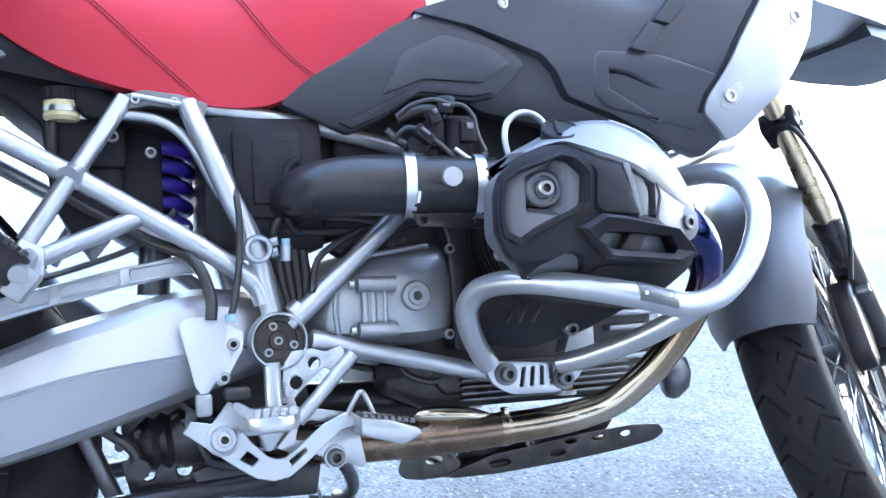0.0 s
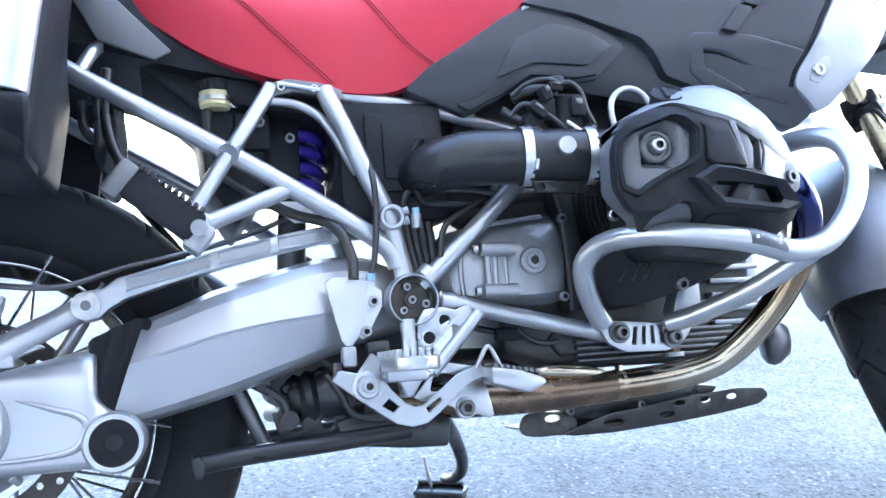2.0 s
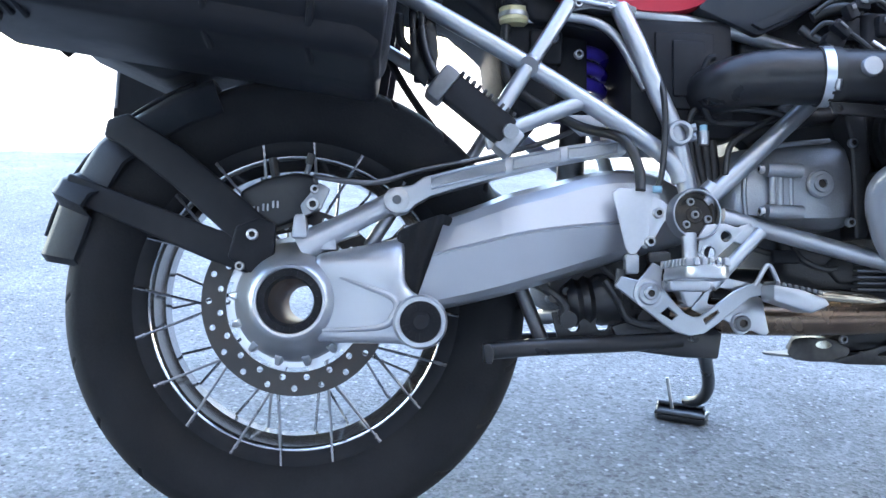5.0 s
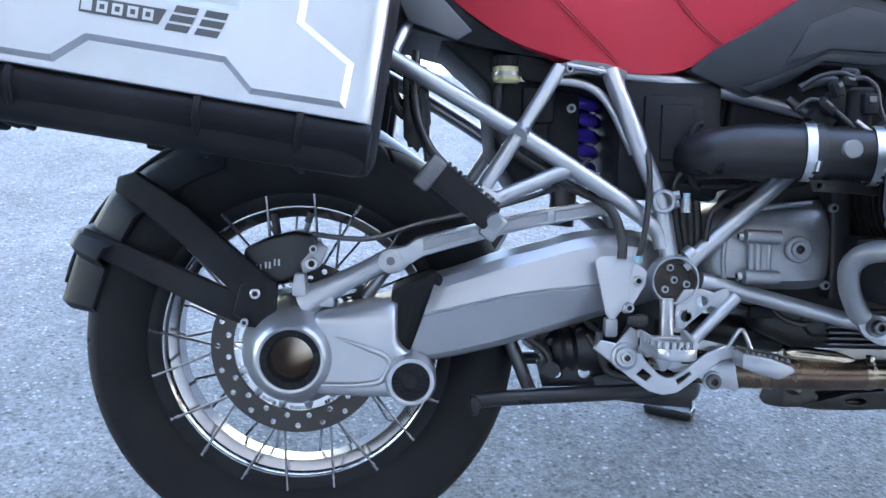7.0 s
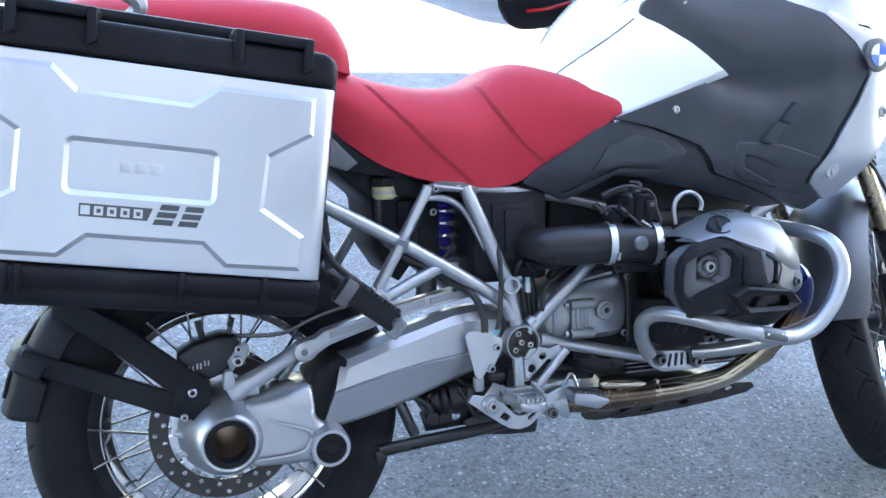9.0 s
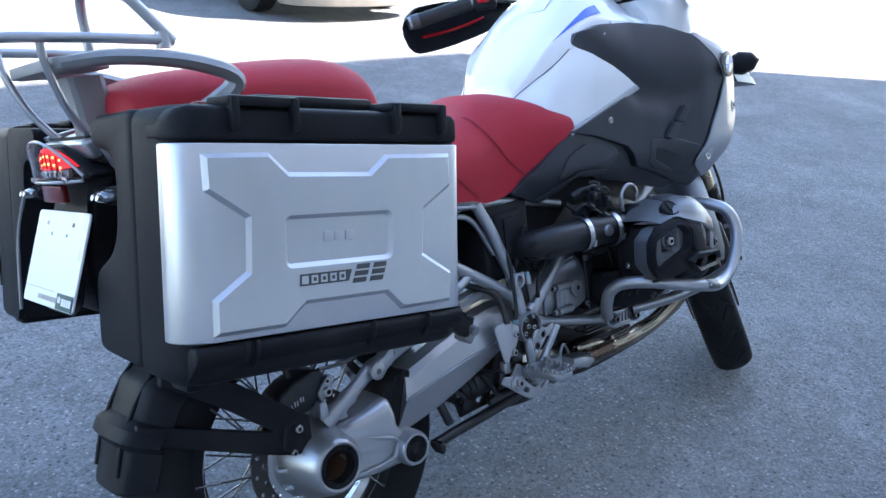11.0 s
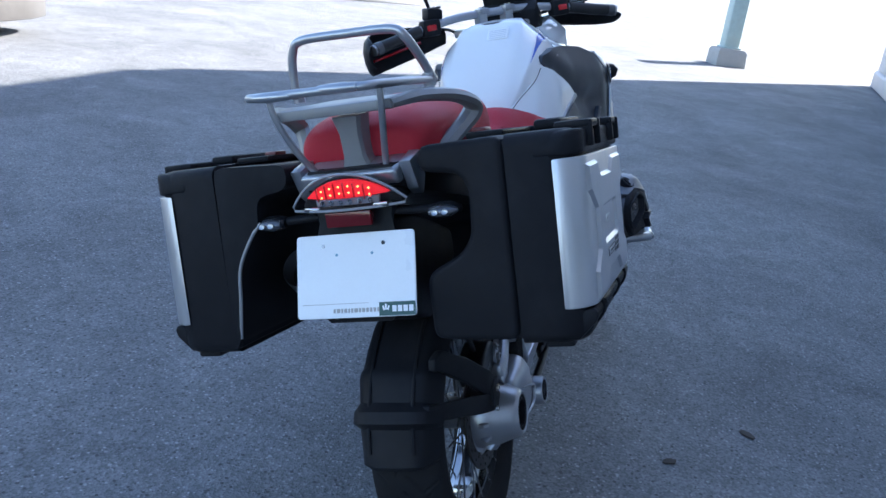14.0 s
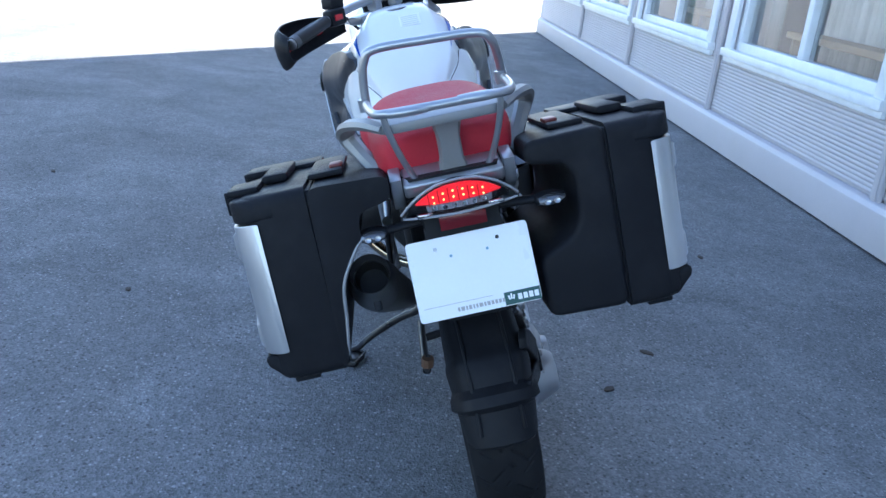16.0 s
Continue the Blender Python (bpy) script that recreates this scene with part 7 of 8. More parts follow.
for s in (-1, 1):
    for seam in ([(0.250, 0.895), (0.285, 0.855), (0.325, 0.815), (0.372, 0.770), (0.420, 0.727)], [(0.455, 0.893), (0.468, 0.860), (0.495, 0.820), (0.530, 0.780), (0.562, 0.754)]):
        for off in (0.0, 0.0055):
            pts = [on_seat(x + off, z, s) for x, z in ((p.x, p.y) for p in curve_pts([(a, b, 0) for a, b in seam], 5))]
            part("seam", tube(pts, 0.0008, 6, 1), STITCH, seat, "dark stitched seam")
REAR_SEAT = [(-0.252, 0.958, 0.990, 0.092, 0.5, 0.05), (-0.240, 0.950, 1.016, 0.122, 0.5, 0.05), (-0.19, 0.952, 1.034, 0.142, 0.55, 0.06), (-0.12, 0.958, 1.040, 0.150, 0.6, 0.06), (-0.05, 0.957, 1.043, 0.152, 0.6, 0.06), (0.06, 0.947, 1.043, 0.152, 0.6, 0.06), (0.14, 0.934, 1.036, 0.148, 0.6, 0.05), (0.195, 0.918, 1.016, 0.138, 0.6, 0.05), (0.222, 0.912, 0.975, 0.120, 0.6, 0.0)]
part("pillion_seat", loft([ring_section(*r) for r in smooth_table(REAR_SEAT, 4)]), RED_SEAT, bike, "red vinyl pillion seat", smooth=60)
# Black block added to keep the space below the seat dark.
part("under_seat_fill", prism([(0.27, 0.752), (0.33, 0.733), (0.40, 0.718), (0.46, 0.711), (0.53, 0.728), (0.53, 0.700), (0.44, 0.684), (0.30, 0.704)], -0.120, 0.120, 0.004), BLACK, seat, "added black fill that darkens the space under the seat")
# tail unit under the seats
tail = part("tail_unit", loft([[(x, y * w, z) for y, z in ((-1, zb), (-1.05, (zb + zt) / 2), (-0.95, zt), (0.95, zt), (1.05, (zb + zt) / 2), (1, zb))] for x, zb, zt, w in smooth_table([(-0.31, 0.915, 0.952, 0.085), (-0.22, 0.88, 0.95, 0.115), (-0.05, 0.83, 0.94, 0.125), (0.12, 0.775, 0.90, 0.128), (0.25, 0.745, 0.79, 0.128), (0.38, 0.728, 0.745, 0.125)], 3)]), BLACK, bike, "black plastic tail unit")
part("tail_side", panel([(0.10, 0.85), (0.14, 0.852), (0.225, 0.765), (0.205, 0.752), (0.14, 0.775)], 0.006, lambda x, z: -0.142, 0.002, 0.1), HEAD_GREY, tail, "grey side trim")
part("tail_top", panel([(-0.325, 0.944), (-0.24, 0.962), (-0.14, 0.962), (-0.14, 0.93), (-0.24, 0.922), (-0.31, 0.915)], 0.19, lambda x, z: -0.095, 0.008, 0.3), SILVER, tail, "silver painted tail cover")
for s in (-1, 1):
    part("tail_bracket", prism([(-0.31, 0.955), (-0.25, 0.965), (-0.24, 0.915), (-0.262, 0.885), (-0.285, 0.90)], s * 0.118, s * 0.096, 0.003), SILVER, tail)


def undertail():
    inn = part("inner_mudguard", panel([(0.145, 0.800), (0.20, 0.780), (0.345, 0.735), (0.34, 0.60), (0.30, 0.55), (0.264, 0.606), (0.254, 0.698), (0.228, 0.721), (0.213, 0.732), (0.163, 0.779)], 0.20, lambda x, z: -0.10, 0.01, 0.3), BLACK, bike, "black inner mudguard and electronics box")
    part("relay_box", box((0.322, -0.092, 0.672), (0.046, 0.034, 0.050), 0.006), BLACK, inn)
    part("bracket_plate", box((0.356, -0.074, 0.650), (0.060, 0.006, 0.150), 0.003), BLACK, inn)
    bolt(inn, (0.3735, -0.077, 0.671), (0, -1, 0), 0.007, 0.006, WHITE_ALU)
    bolt(inn, (0.331, -0.112, 0.682), (0, -1, 0), 0.007, 0.006, CAST)
    rs = part("brake_reservoir", lathe([(0, 0), (0, 0.016), (0.004, 0.020), (0.020, 0.020), (0.022, 0.0205), (0.022, 0)], (0.277, -0.105, 0.7005), (0, 0, 1), 24), AMBER, bike, "small brake fluid reservoir with a black cap")
    part("cap", lathe([(0, 0), (0, 0.022), (0.014, 0.022), (0.016, 0.019), (0.016, 0)], (0.277, -0.105, 0.7225), (0, 0, 1), 24), BLACK, rs)
    for k in range(20):
        a = 2 * math.pi * k / 20
        part("cap_rib", box((0.277 + 0.0222 * math.cos(a), -0.105 + 0.0222 * math.sin(a), 0.7295), (0.003, 0.003, 0.011), 0.0006), BLACK, rs)
    part("strap", lathe([(0, 0.0205), (0, 0.0215), (0.006, 0.0215), (0.006, 0.0205)], (0.277, -0.105, 0.7095), (0, 0, 1), 24, closed=True), STEEL, rs)
    part("reservoir_bracket", box((0.318, -0.108, 0.7095), (0.05, 0.004, 0.012), 0.001), STEEL, rs)
    part("reservoir_hose", tube([(0.267, -0.105, 0.700), (0.266, -0.105, 0.68), (0.275, -0.10, 0.62), (0.36, -0.11, 0.565), (0.41, -0.165, 0.535), (0.428, -0.178, 0.495), (0.428, -0.185, 0.465)], 0.0068, 10, 6), HOSE, rs)
    part("brake_pipe", tube([(0.452, -0.135, 0.66), (0.462, -0.172, 0.60), (0.462, -0.180, 0.54), (0.455, -0.188, 0.49), (0.448, -0.190, 0.466)], 0.0042, 8, 6), HOSE, rs)
    part("pipe_nut", rod((0.448, -0.190, 0.470), (0.448, -0.190, 0.462), 0.006, 8), PALE_BLUE, rs)
    # pannier carrier behind the wheel arch
    ca = part("pannier_carrier", tube([(0.150, -0.150, 0.735), (0.150, -0.158, 0.66), (0.175, -0.165, 0.60), (0.235, -0.168, 0.548)], 0.0065, 10, 5), BLACK_PAINT, bike, "black pannier carrier bracket")
    part("lock_plate", prism([(0.132, 0.72), (0.165, 0.715), (0.172, 0.64), (0.155, 0.60), (0.135, 0.62)], -0.152, -0.140, 0.003, holes=[ring_pts(0.150, 0.69, 0.006, 8), ring_pts(0.150, 0.66, 0.006, 8)]), BLACK_PAINT, ca)
    part("wiring", tube([(0.12, -0.13, 0.70), (0.125, -0.14, 0.66), (0.16, -0.135, 0.63), (0.17, -0.13, 0.59)], 0.006, 8, 5), HOSE, ca)
    part("plug", box((0.155, -0.140, 0.628), (0.030, 0.022, 0.040), 0.004), BLACK, ca)
    part("far_rail", tube([(0.10, 0.15, 0.74), (0.15, 0.16, 0.66), (0.235, 0.168, 0.548)], 0.007, 8, 4), BLACK_PAINT, ca)


undertail()

# ---- tank and fairing ----
def fy_side(x, z):
    """How far out the fairing's side stands."""
    y = lerp([(0.50, 0.150), (0.60, 0.168), (0.70, 0.186), (0.80, 0.198), (0.90, 0.215), (1.00, 0.240), (1.08, 0.262), (1.16, 0.268), (1.22, 0.252), (1.28, 0.215)], x)[0]
    y -= 0.87 * max(0.0, z - 0.93) ** 1.45
    y -= 0.9 * max(0.0, 0.76 - z) ** 1.3
    y -= 2.6 * max(0.0, z - 0.85) * max(0.0, 0.78 - x)
    return y


# rows: x, crest height, crest half width, valley height and half width, shoulder height
TANK = smooth_table([(0.624, 0.940, 0.070, 0.915, 0.080, 0.885), (0.660, 0.987, 0.092, 0.962, 0.105, 0.935), (0.70, 1.032, 0.108, 1.014, 0.127, 0.984), (0.75, 1.080, 0.110, 1.044, 0.137, 1.012),
                     (0.80, 1.118, 0.107, 1.066, 0.144, 1.044), (0.85, 1.145, 0.100, 1.078, 0.149, 1.056), (0.92, 1.152, 0.092, 1.080, 0.148, 1.053), (1.00, 1.135, 0.080, 1.070, 0.140, 1.040)], 4)


def tank_side(row, s):
    """The tank's half section on one side, from the crest down to the lower edge."""
    x, zt, wc, zv, yv, zs = row
    k = min(1.0, 0.5 + 5.5 * max(0.0, x - 0.62))
    ys, yb = k * (fy_side(x, zs) - 0.003), k * (fy_side(x, 0.86) - 0.015)
    pts = [(wc * 0.55, zt + 0.002), (wc * 0.86, zt - 0.002), (wc * 0.97, zt - 0.012), (wc * 0.3 + yv * 0.7, zv + 0.30 * (zt - zv)), (yv, zv + 0.002), (yv * 0.6 + ys * 0.4, zv * 0.6 + zs * 0.4 + 0.002), (ys, zs), (ys * 0.5 + yb * 0.5, zs * 0.5 + 0.43), (yb, 0.86), (yb * 0.8, 0.83)]
    return [(x, s * y, z) for y, z in pts]


tank = part("fuel_tank", loft([tank_side(r, -1)[::-1] + [(r[0], 0, r[1] + 0.004)] + tank_side(r, 1) for r in TANK]), WHITE_PAINT, bike, "glossy white fuel tank", smooth=38)
part("tank_label", moved(box((0, 0, 0), (0.045, 0.062, 0.0008)), Matrix.Translation((0.790, -0.030, 1.1165)) @ Matrix.Rotation(radians(-37), 4, "Y")), PLATE_WHITE, tank, "pale warning sticker with unreadable print")
for k in range(5):
    part("label_bar", moved(box((-0.016 + k * 0.008, 0, 0.0008), (0.003, 0.050, 0.0005)), Matrix.Translation((0.790, -0.030, 1.1165)) @ Matrix.Rotation(radians(-37), 4, "Y")), PALE_PRINT, tank)
part("filler_cap", lathe([(0, 0), (0, 0.045), (0.008, 0.043), (0.010, 0.03), (0.010, 0)], (0.885, 0, 1.141), (0.02, 0, 1), 32), DARK_STEEL, tank, "round dark fuel filler cap")


def fairing(s):
    """One side of the fairing: white tank panel, upper and lower dark grey panels, silver edge strip."""
    groove = [Vector(p) for p in ((0.765, 1.012), (0.834, 0.944), (0.901, 0.893), (0.971, 0.875), (1.060, 0.885))]

    def sunk(x, z):
        """Depth of the long hollow that sweeps forward from the white panel's tip."""
        p, d = Vector((x, z)), 9.0
        for a, b in zip(groove, groove[1:]):
            t = min(1.0, max(0.0, (p - a).dot(b - a) / (b - a).length_squared))
            d = min(d, (a.lerp(b, t) - p).length)
        return 0.019 * math.exp(-(d / 0.032) ** 2) * min(1.0, max(0.15, (1.10 - x) / 0.12)) - 0.10 * max(0.0, min(0.05, z - 0.93 + 0.25 * (x - 0.95)))

    def white_y(x, z):
        """How far out the white panel stands: on the tank along its seam, leaning out below it to the fairing."""
        pts = [(q[2], abs(q[1])) for q in tank_side((max(0.642, x),) + tuple(lerp(TANK, max(0.642, x))), 1)][::-1]
        seam = 0.896 + (x - 0.594) * 0.755
        ty = lerp(pts, min(pts[-1][0], max(pts[0][0], seam)))[0] - 0.55 * max(0.0, 0.642 - x)
        return min(fy_side(x, z) + 0.002 - 0.16 * max(0.0, 0.765 - x), ty + 0.004 + 0.85 * max(0.0, seam - z))

    def pan(name, o, thick, off, mat, bevel, lab="", step=0.025, parent=None, holes=()):
        bm = sliced(prism(o, 0, thick, bevel, 3, holes=holes), 0.012 if name in ("side_fairing", "tank_side_panel") else step)
        for v in bm.verts:
            if name == "tank_side_panel":
                v.co.y = s * (white_y(v.co.x, v.co.z) - v.co.y)
            else:
                v.co.y = s * (fy_side(v.co.x, v.co.z) + off - v.co.y - (sunk(v.co.x, v.co.z) if name == "side_fairing" else 0.0))
        return part(name, bm, mat, parent or bike, lab, smooth=50)
    white = pan("tank_side_panel", rounded_outline([(0.594, 0.896), (0.657, 0.944), (0.740, 1.006), (0.756, 1.009), (0.830, 0.962), (0.892, 0.910), (0.676, 0.822), (0.640, 0.840), (0.610, 0.866)], 0.004), 0.012, 0.0, WHITE_PAINT, 0.001, "white painted tank side panel")
    gap = [(x, s * (white_y(x, z) + 0.0002), z) for x, z in ((0.600, 0.9005), (0.632, 0.9247), (0.657, 0.9436), (0.700, 0.976), (0.742, 1.0075))]
    part("panel_gap", tube(gap, 0.0011, 8, 4), HOSE, white, "thin dark gap above the panel")
    pan("panel_edge", [(0.684, 0.832), (0.888, 0.912), (0.897, 0.901), (0.680, 0.820)], 0.012, 0.007, SILVER, 0.002, parent=white)
    slot = [(0.926, 0.757), (0.929, 0.735), (0.998, 0.699), (1.016, 0.718), (0.950, 0.752)]
    up = pan("side_fairing", rounded_outline([(0.750, 1.018), (0.762, 1.040), (0.825, 1.055), (0.911, 1.053), (1.001, 1.039), (1.070, 1.011), (1.116, 0.965), (1.160, 0.900), (1.165, 0.840), (1.120, 0.770), (1.088, 0.700), (1.092, 0.668), (1.069, 0.648), (1.001, 0.676), (0.935, 0.705), (0.876, 0.726), (0.858, 0.756), (0.840, 0.778), (0.800, 0.794), (0.752, 0.812), (0.676, 0.829), (0.900, 0.905)], 0.007), 0.02, 0.014, DARK_GREY, 0.006, "dark grey plastic side fairing", holes=[slot])
    # moulded step with a sunk slot, ridge towards the tank, notch by the emblem
    pan("fairing_step", rounded_outline([(0.912, 0.783), (0.99, 0.776), (1.075, 0.745), (1.070, 0.700), (1.056, 0.678), (0.93, 0.710), (0.908, 0.728), (0.905, 0.770)], 0.008), 0.010, 0.0158, DARK_GREY, 0.004, parent=up, holes=[slot])
    floor_ = pan("step_slot", [(0.918, 0.766), (0.921, 0.728), (1.000, 0.690), (1.028, 0.716), (0.955, 0.762)], 0.002, 0.003, DARK_GREY, 0.0, parent=up)
    for v in floor_.data.vertices:
        v.co.y += s * 0.0135 * min(1.0, max(0.0, (v.co.x - 0.932) / 0.066))
    pan("fairing_notch", rounded_outline([(1.030, 0.985), (1.088, 0.990), (1.100, 0.960), (1.108, 0.925)], 0.004), 0.004, 0.0165, DARK_GREY, 0.001, parent=up)
    for k in range(2):
        x, z = 0.950 + k * 0.033, 0.782 + k * 0.036
        pan("vent_tab", rounded_outline([(x, z), (x + 0.026, z + 0.034), (x + 0.044, z + 0.028), (x + 0.020, z - 0.006)], 0.003), 0.012, 0.024, DARK_GREY, 0.003, parent=up)
    lo = pan("lower_side_cover", rounded_outline([(0.520, 0.720), (0.604, 0.685), (0.650, 0.705), (0.683, 0.728), (0.754, 0.722), (0.783, 0.726), (0.820, 0.767), (0.797, 0.790), (0.747, 0.812), (0.700, 0.834), (0.650, 0.810), (0.600, 0.776), (0.550, 0.746)], 0.006), 0.03, 0.006, DARK_GREY, 0.007, "dark grey moulded side cover")
    pan("cover_facet", rounded_outline([(0.640, 0.728), (0.690, 0.746), (0.765, 0.742), (0.800, 0.766), (0.772, 0.786), (0.715, 0.800), (0.665, 0.778)], 0.006), 0.014, 0.0125, DARK_GREY, 0.005, parent=lo)
    pan("cover_ledge", rounded_outline([(0.590, 0.698), (0.606, 0.702), (0.650, 0.722), (0.690, 0.741), (0.770, 0.735), (0.780, 0.730), (0.752, 0.726), (0.686, 0.731), (0.650, 0.709), (0.606, 0.690)], 0.003), 0.012, 0.0135, DARK_GREY, 0.003, parent=lo)
    pan("inner_cover", rounded_outline([(0.70, 0.812), (0.80, 0.812), (0.86, 0.78), (0.90, 0.735), (1.06, 0.665), (1.0, 0.655), (0.86, 0.695), (0.77, 0.712), (0.73, 0.735)], 0.010), 0.02, -0.004, DARK_GREY, 0.004, parent=lo)
    strip = pan("edge_strip", rounded_outline([(1.054, 0.702), (1.057, 0.722), (1.097, 0.794), (1.132, 0.848), (1.156, 0.900), (1.123, 0.955), (1.068, 1.011), (1.080, 1.017), (1.140, 0.985), (1.215, 0.950), (1.250, 0.920), (1.262, 0.890), (1.228, 0.815), (1.169, 0.738), (1.112, 0.674), (1.095, 0.667)], 0.007), 0.016, 0.021, SILVER, 0.004, "silver fairing edge strip")
    pan("strip_seam", [(1.048, 0.702), (1.051, 0.724), (1.091, 0.796), (1.126, 0.850), (1.152, 0.900), (1.165, 0.900), (1.140, 0.845), (1.105, 0.790), (1.065, 0.720), (1.062, 0.700)], 0.006, 0.0165, BLACK, 0.001, parent=strip)
    for x, z in ((1.083, 0.720), (1.190, 0.830)):
        part("strip_screw", lathe([(0, 0), (0, 0.010), (0.003, 0.009), (0.003, 0.005), (0, 0.004)], (x, s * (fy_side(x, z) + 0.0222), z), (0, s, 0), 16), STEEL, strip)
        pan("screw_pocket", rounded_outline([(x - 0.012, z - 0.012), (x + 0.006, z - 0.018), (x + 0.020, z + 0.002), (x + 0.014, z + 0.018), (x, z + 0.014)], 0.006), 0.003, 0.0222, WHITE_ALU, 0.001, parent=strip)
    em = Matrix.Translation((1.166, s * (fy_side(1.166, 0.932) + 0.021), 0.932)) @ Matrix.Rotation(s * -0.12, 4, "Z")
    rd = lathe([(0, 0), (0, 0.031), (0.003, 0.031), (0.004, 0.027), (0.004, 0)], (0, 0, 0), (0, s, 0.05), 32)
    part("roundel", moved(rd, em), BADGE, strip, "round two-tone emblem")
    for k in range(4):
        a = math.pi / 2 * k
        q = prism([(0, 0)] + [(0.020 * math.cos(a + math.pi / 2 * i / 6), 0.020 * math.sin(a + math.pi / 2 * i / 6)) for i in range(7)], s * 0.0042, s * 0.0055)
        part("emblem_quarter", moved(q, em), (BLUE_PAINT, WHITE_PAINT)[k % 2], strip)
    for x, z in ((0.793, 0.842), (0.828, 1.028)):
        part("fairing_screw", lathe([(0, 0), (0, 0.0075), (0.002, 0.007), (0.003, 0.004), (0.001, 0.003), (0.001, 0)], (x, s * (fy_side(x, z) + 0.0135), z), (0, s, 0), 14), STEEL, up)
    # blue flash beside the tank's crest
    bm = bmesh.new()
    rows = []
    for r in TANK:
        if 0.700 < r[0] < 0.880:
            p = tank_side(r, s)
            a, b, t = Vector(p[4]), Vector(p[3]), min(1.0, (r[0] - 0.700) / 0.13)
            out = Vector((0, s * 0.0012, 0.0012))
            rows.append([bm.verts.new(a.lerp(b, t * u) + out) for u in (-0.06, 0.5, 1.0)])
    for a, b in zip(rows, rows[1:]):
        for k in range(2):
            bm.faces.new((a[k], a[k + 1], b[k + 1], b[k]))
    part("blue_flash", bm, BLUE_PAINT, tank, "bright blue flash")
    # shoulder that closes the gap between tank and fairing
    sec = []
    for x, z in ((0.88, 1.056), (0.93, 1.050), (1.02, 1.029), (1.09, 0.995)):
        y = fy_side(x, z) + 0.012
        sec.append([(x, s * y, z - 0.01), (x, s * (y - 0.015), z + 0.006), (x, s * (y - 0.06), z + 0.014), (x, s * 0.06, z + 0.004), (x, s * 0.06, z - 0.03), (x, s * y, z - 0.03)])
    part("fairing_shoulder", loft(sec), WHITE_PAINT, up, "white shoulder above the fairing")


for _s in (-1, 1):
    fairing(_s)

# ---- luggage rack, lamps, plate ----
def rack():
    rk = part("luggage_rack", tube([(-0.200, 0.130, 1.084), (-0.28, 0.128, 1.092), (-0.385, 0.118, 1.100), (-0.415, 0.095, 1.102), (-0.420, 0.0, 1.100), (-0.415, -0.095, 1.098), (-0.385, -0.120, 1.096), (-0.28, -0.132, 1.088), (-0.172, -0.138, 1.078)], 0.0076, 14, 6), FRAME, bike, "silver tubular luggage rack")
    part("hoop", tube([(-0.200, 0.130, 1.080), (-0.202, 0.127, 1.125), (-0.206, 0.118, 1.162), (-0.210, 0.095, 1.182), (-0.222, 0.0, 1.182), (-0.236, -0.095, 1.178), (-0.236, -0.120, 1.160), (-0.205, -0.132, 1.118), (-0.172, -0.138, 1.076)], 0.0085, 14, 6), FRAME, rk)
    for s in (-1, 1):
        part("rack_boss", rod((-0.186, s * 0.134, 1.068), (-0.186, s * 0.134, 1.092), 0.012, 12), FRAME, rk)
        part("rear_leg", tube([(-0.356, s * 0.104, 1.092), (-0.352, s * 0.100, 1.055), (-0.330, s * 0.085, 0.995), (-0.296, s * 0.067, 0.943)], 0.0060, 12, 5), FRAME, rk)
        part("leg_eye", rod((-0.296, s * 0.077, 0.943), (-0.296, s * 0.057, 0.943), 0.0105, 14), BLACK, rk)
    for y in (0.062, -0.058):
        part("sleeve", tube([(-0.4165, y + 0.034, 1.1012), (-0.4195, y + 0.012, 1.1005), (-0.4200, y - 0.012, 1.0998), (-0.4185, y - 0.034, 1.0990)], [0.0080, 0.0098, 0.0098, 0.0080], 14, 4, flat=(1.15, 0.9)), FRAME, rk)
    # cast carrier plate with grab handles
    cp = part("carrier_plate", prism(rounded_outline([(-0.348, 0.098), (-0.348, -0.098), (-0.305, -0.132), (-0.262, -0.138), (-0.272, -0.075), (-0.236, -0.045), (-0.236, 0.045), (-0.272, 0.075), (-0.262, 0.138), (-0.305, 0.132)], 0.016, 4), 1.050, 1.068, 0.005, plane="xy"), CARRIER, bike, "silver cast luggage carrier with grab handles")
    for s in (-1, 1):
        part("grab_handle", tube([(-0.330, s * 0.104, 1.058), (-0.270, s * 0.136, 1.060), (-0.190, s * 0.168, 1.048), (-0.132, s * 0.183, 1.030), (-0.105, s * 0.186, 1.014), (-0.107, s * 0.179, 0.998), (-0.132, s * 0.165, 0.980), (-0.165, s * 0.148, 0.960), (-0.200, s * 0.125, 0.936)], [0.012, 0.0145, 0.0155, 0.0160, 0.0160, 0.0150, 0.0135, 0.0135, 0.0135], 8, 6, flat=(1.25, 0.80)), CARRIER, cp, smooth=24)
    part("column", loft([[(x + dx, y * w * 0.78 - 0.006, z) for dx, y in ((-0.028, -0.8), (-0.020, -1), (0.020, -1), (0.028, -0.8), (0.028, 0.8), (0.020, 1), (-0.020, 1), (-0.028, 0.8))] for x, z, w in ((-0.262, 0.950, 0.036), (-0.264, 0.968, 0.028), (-0.268, 1.010, 0.027), (-0.274, 1.042, 0.036))]), CARRIER, cp, smooth=15)


rack()


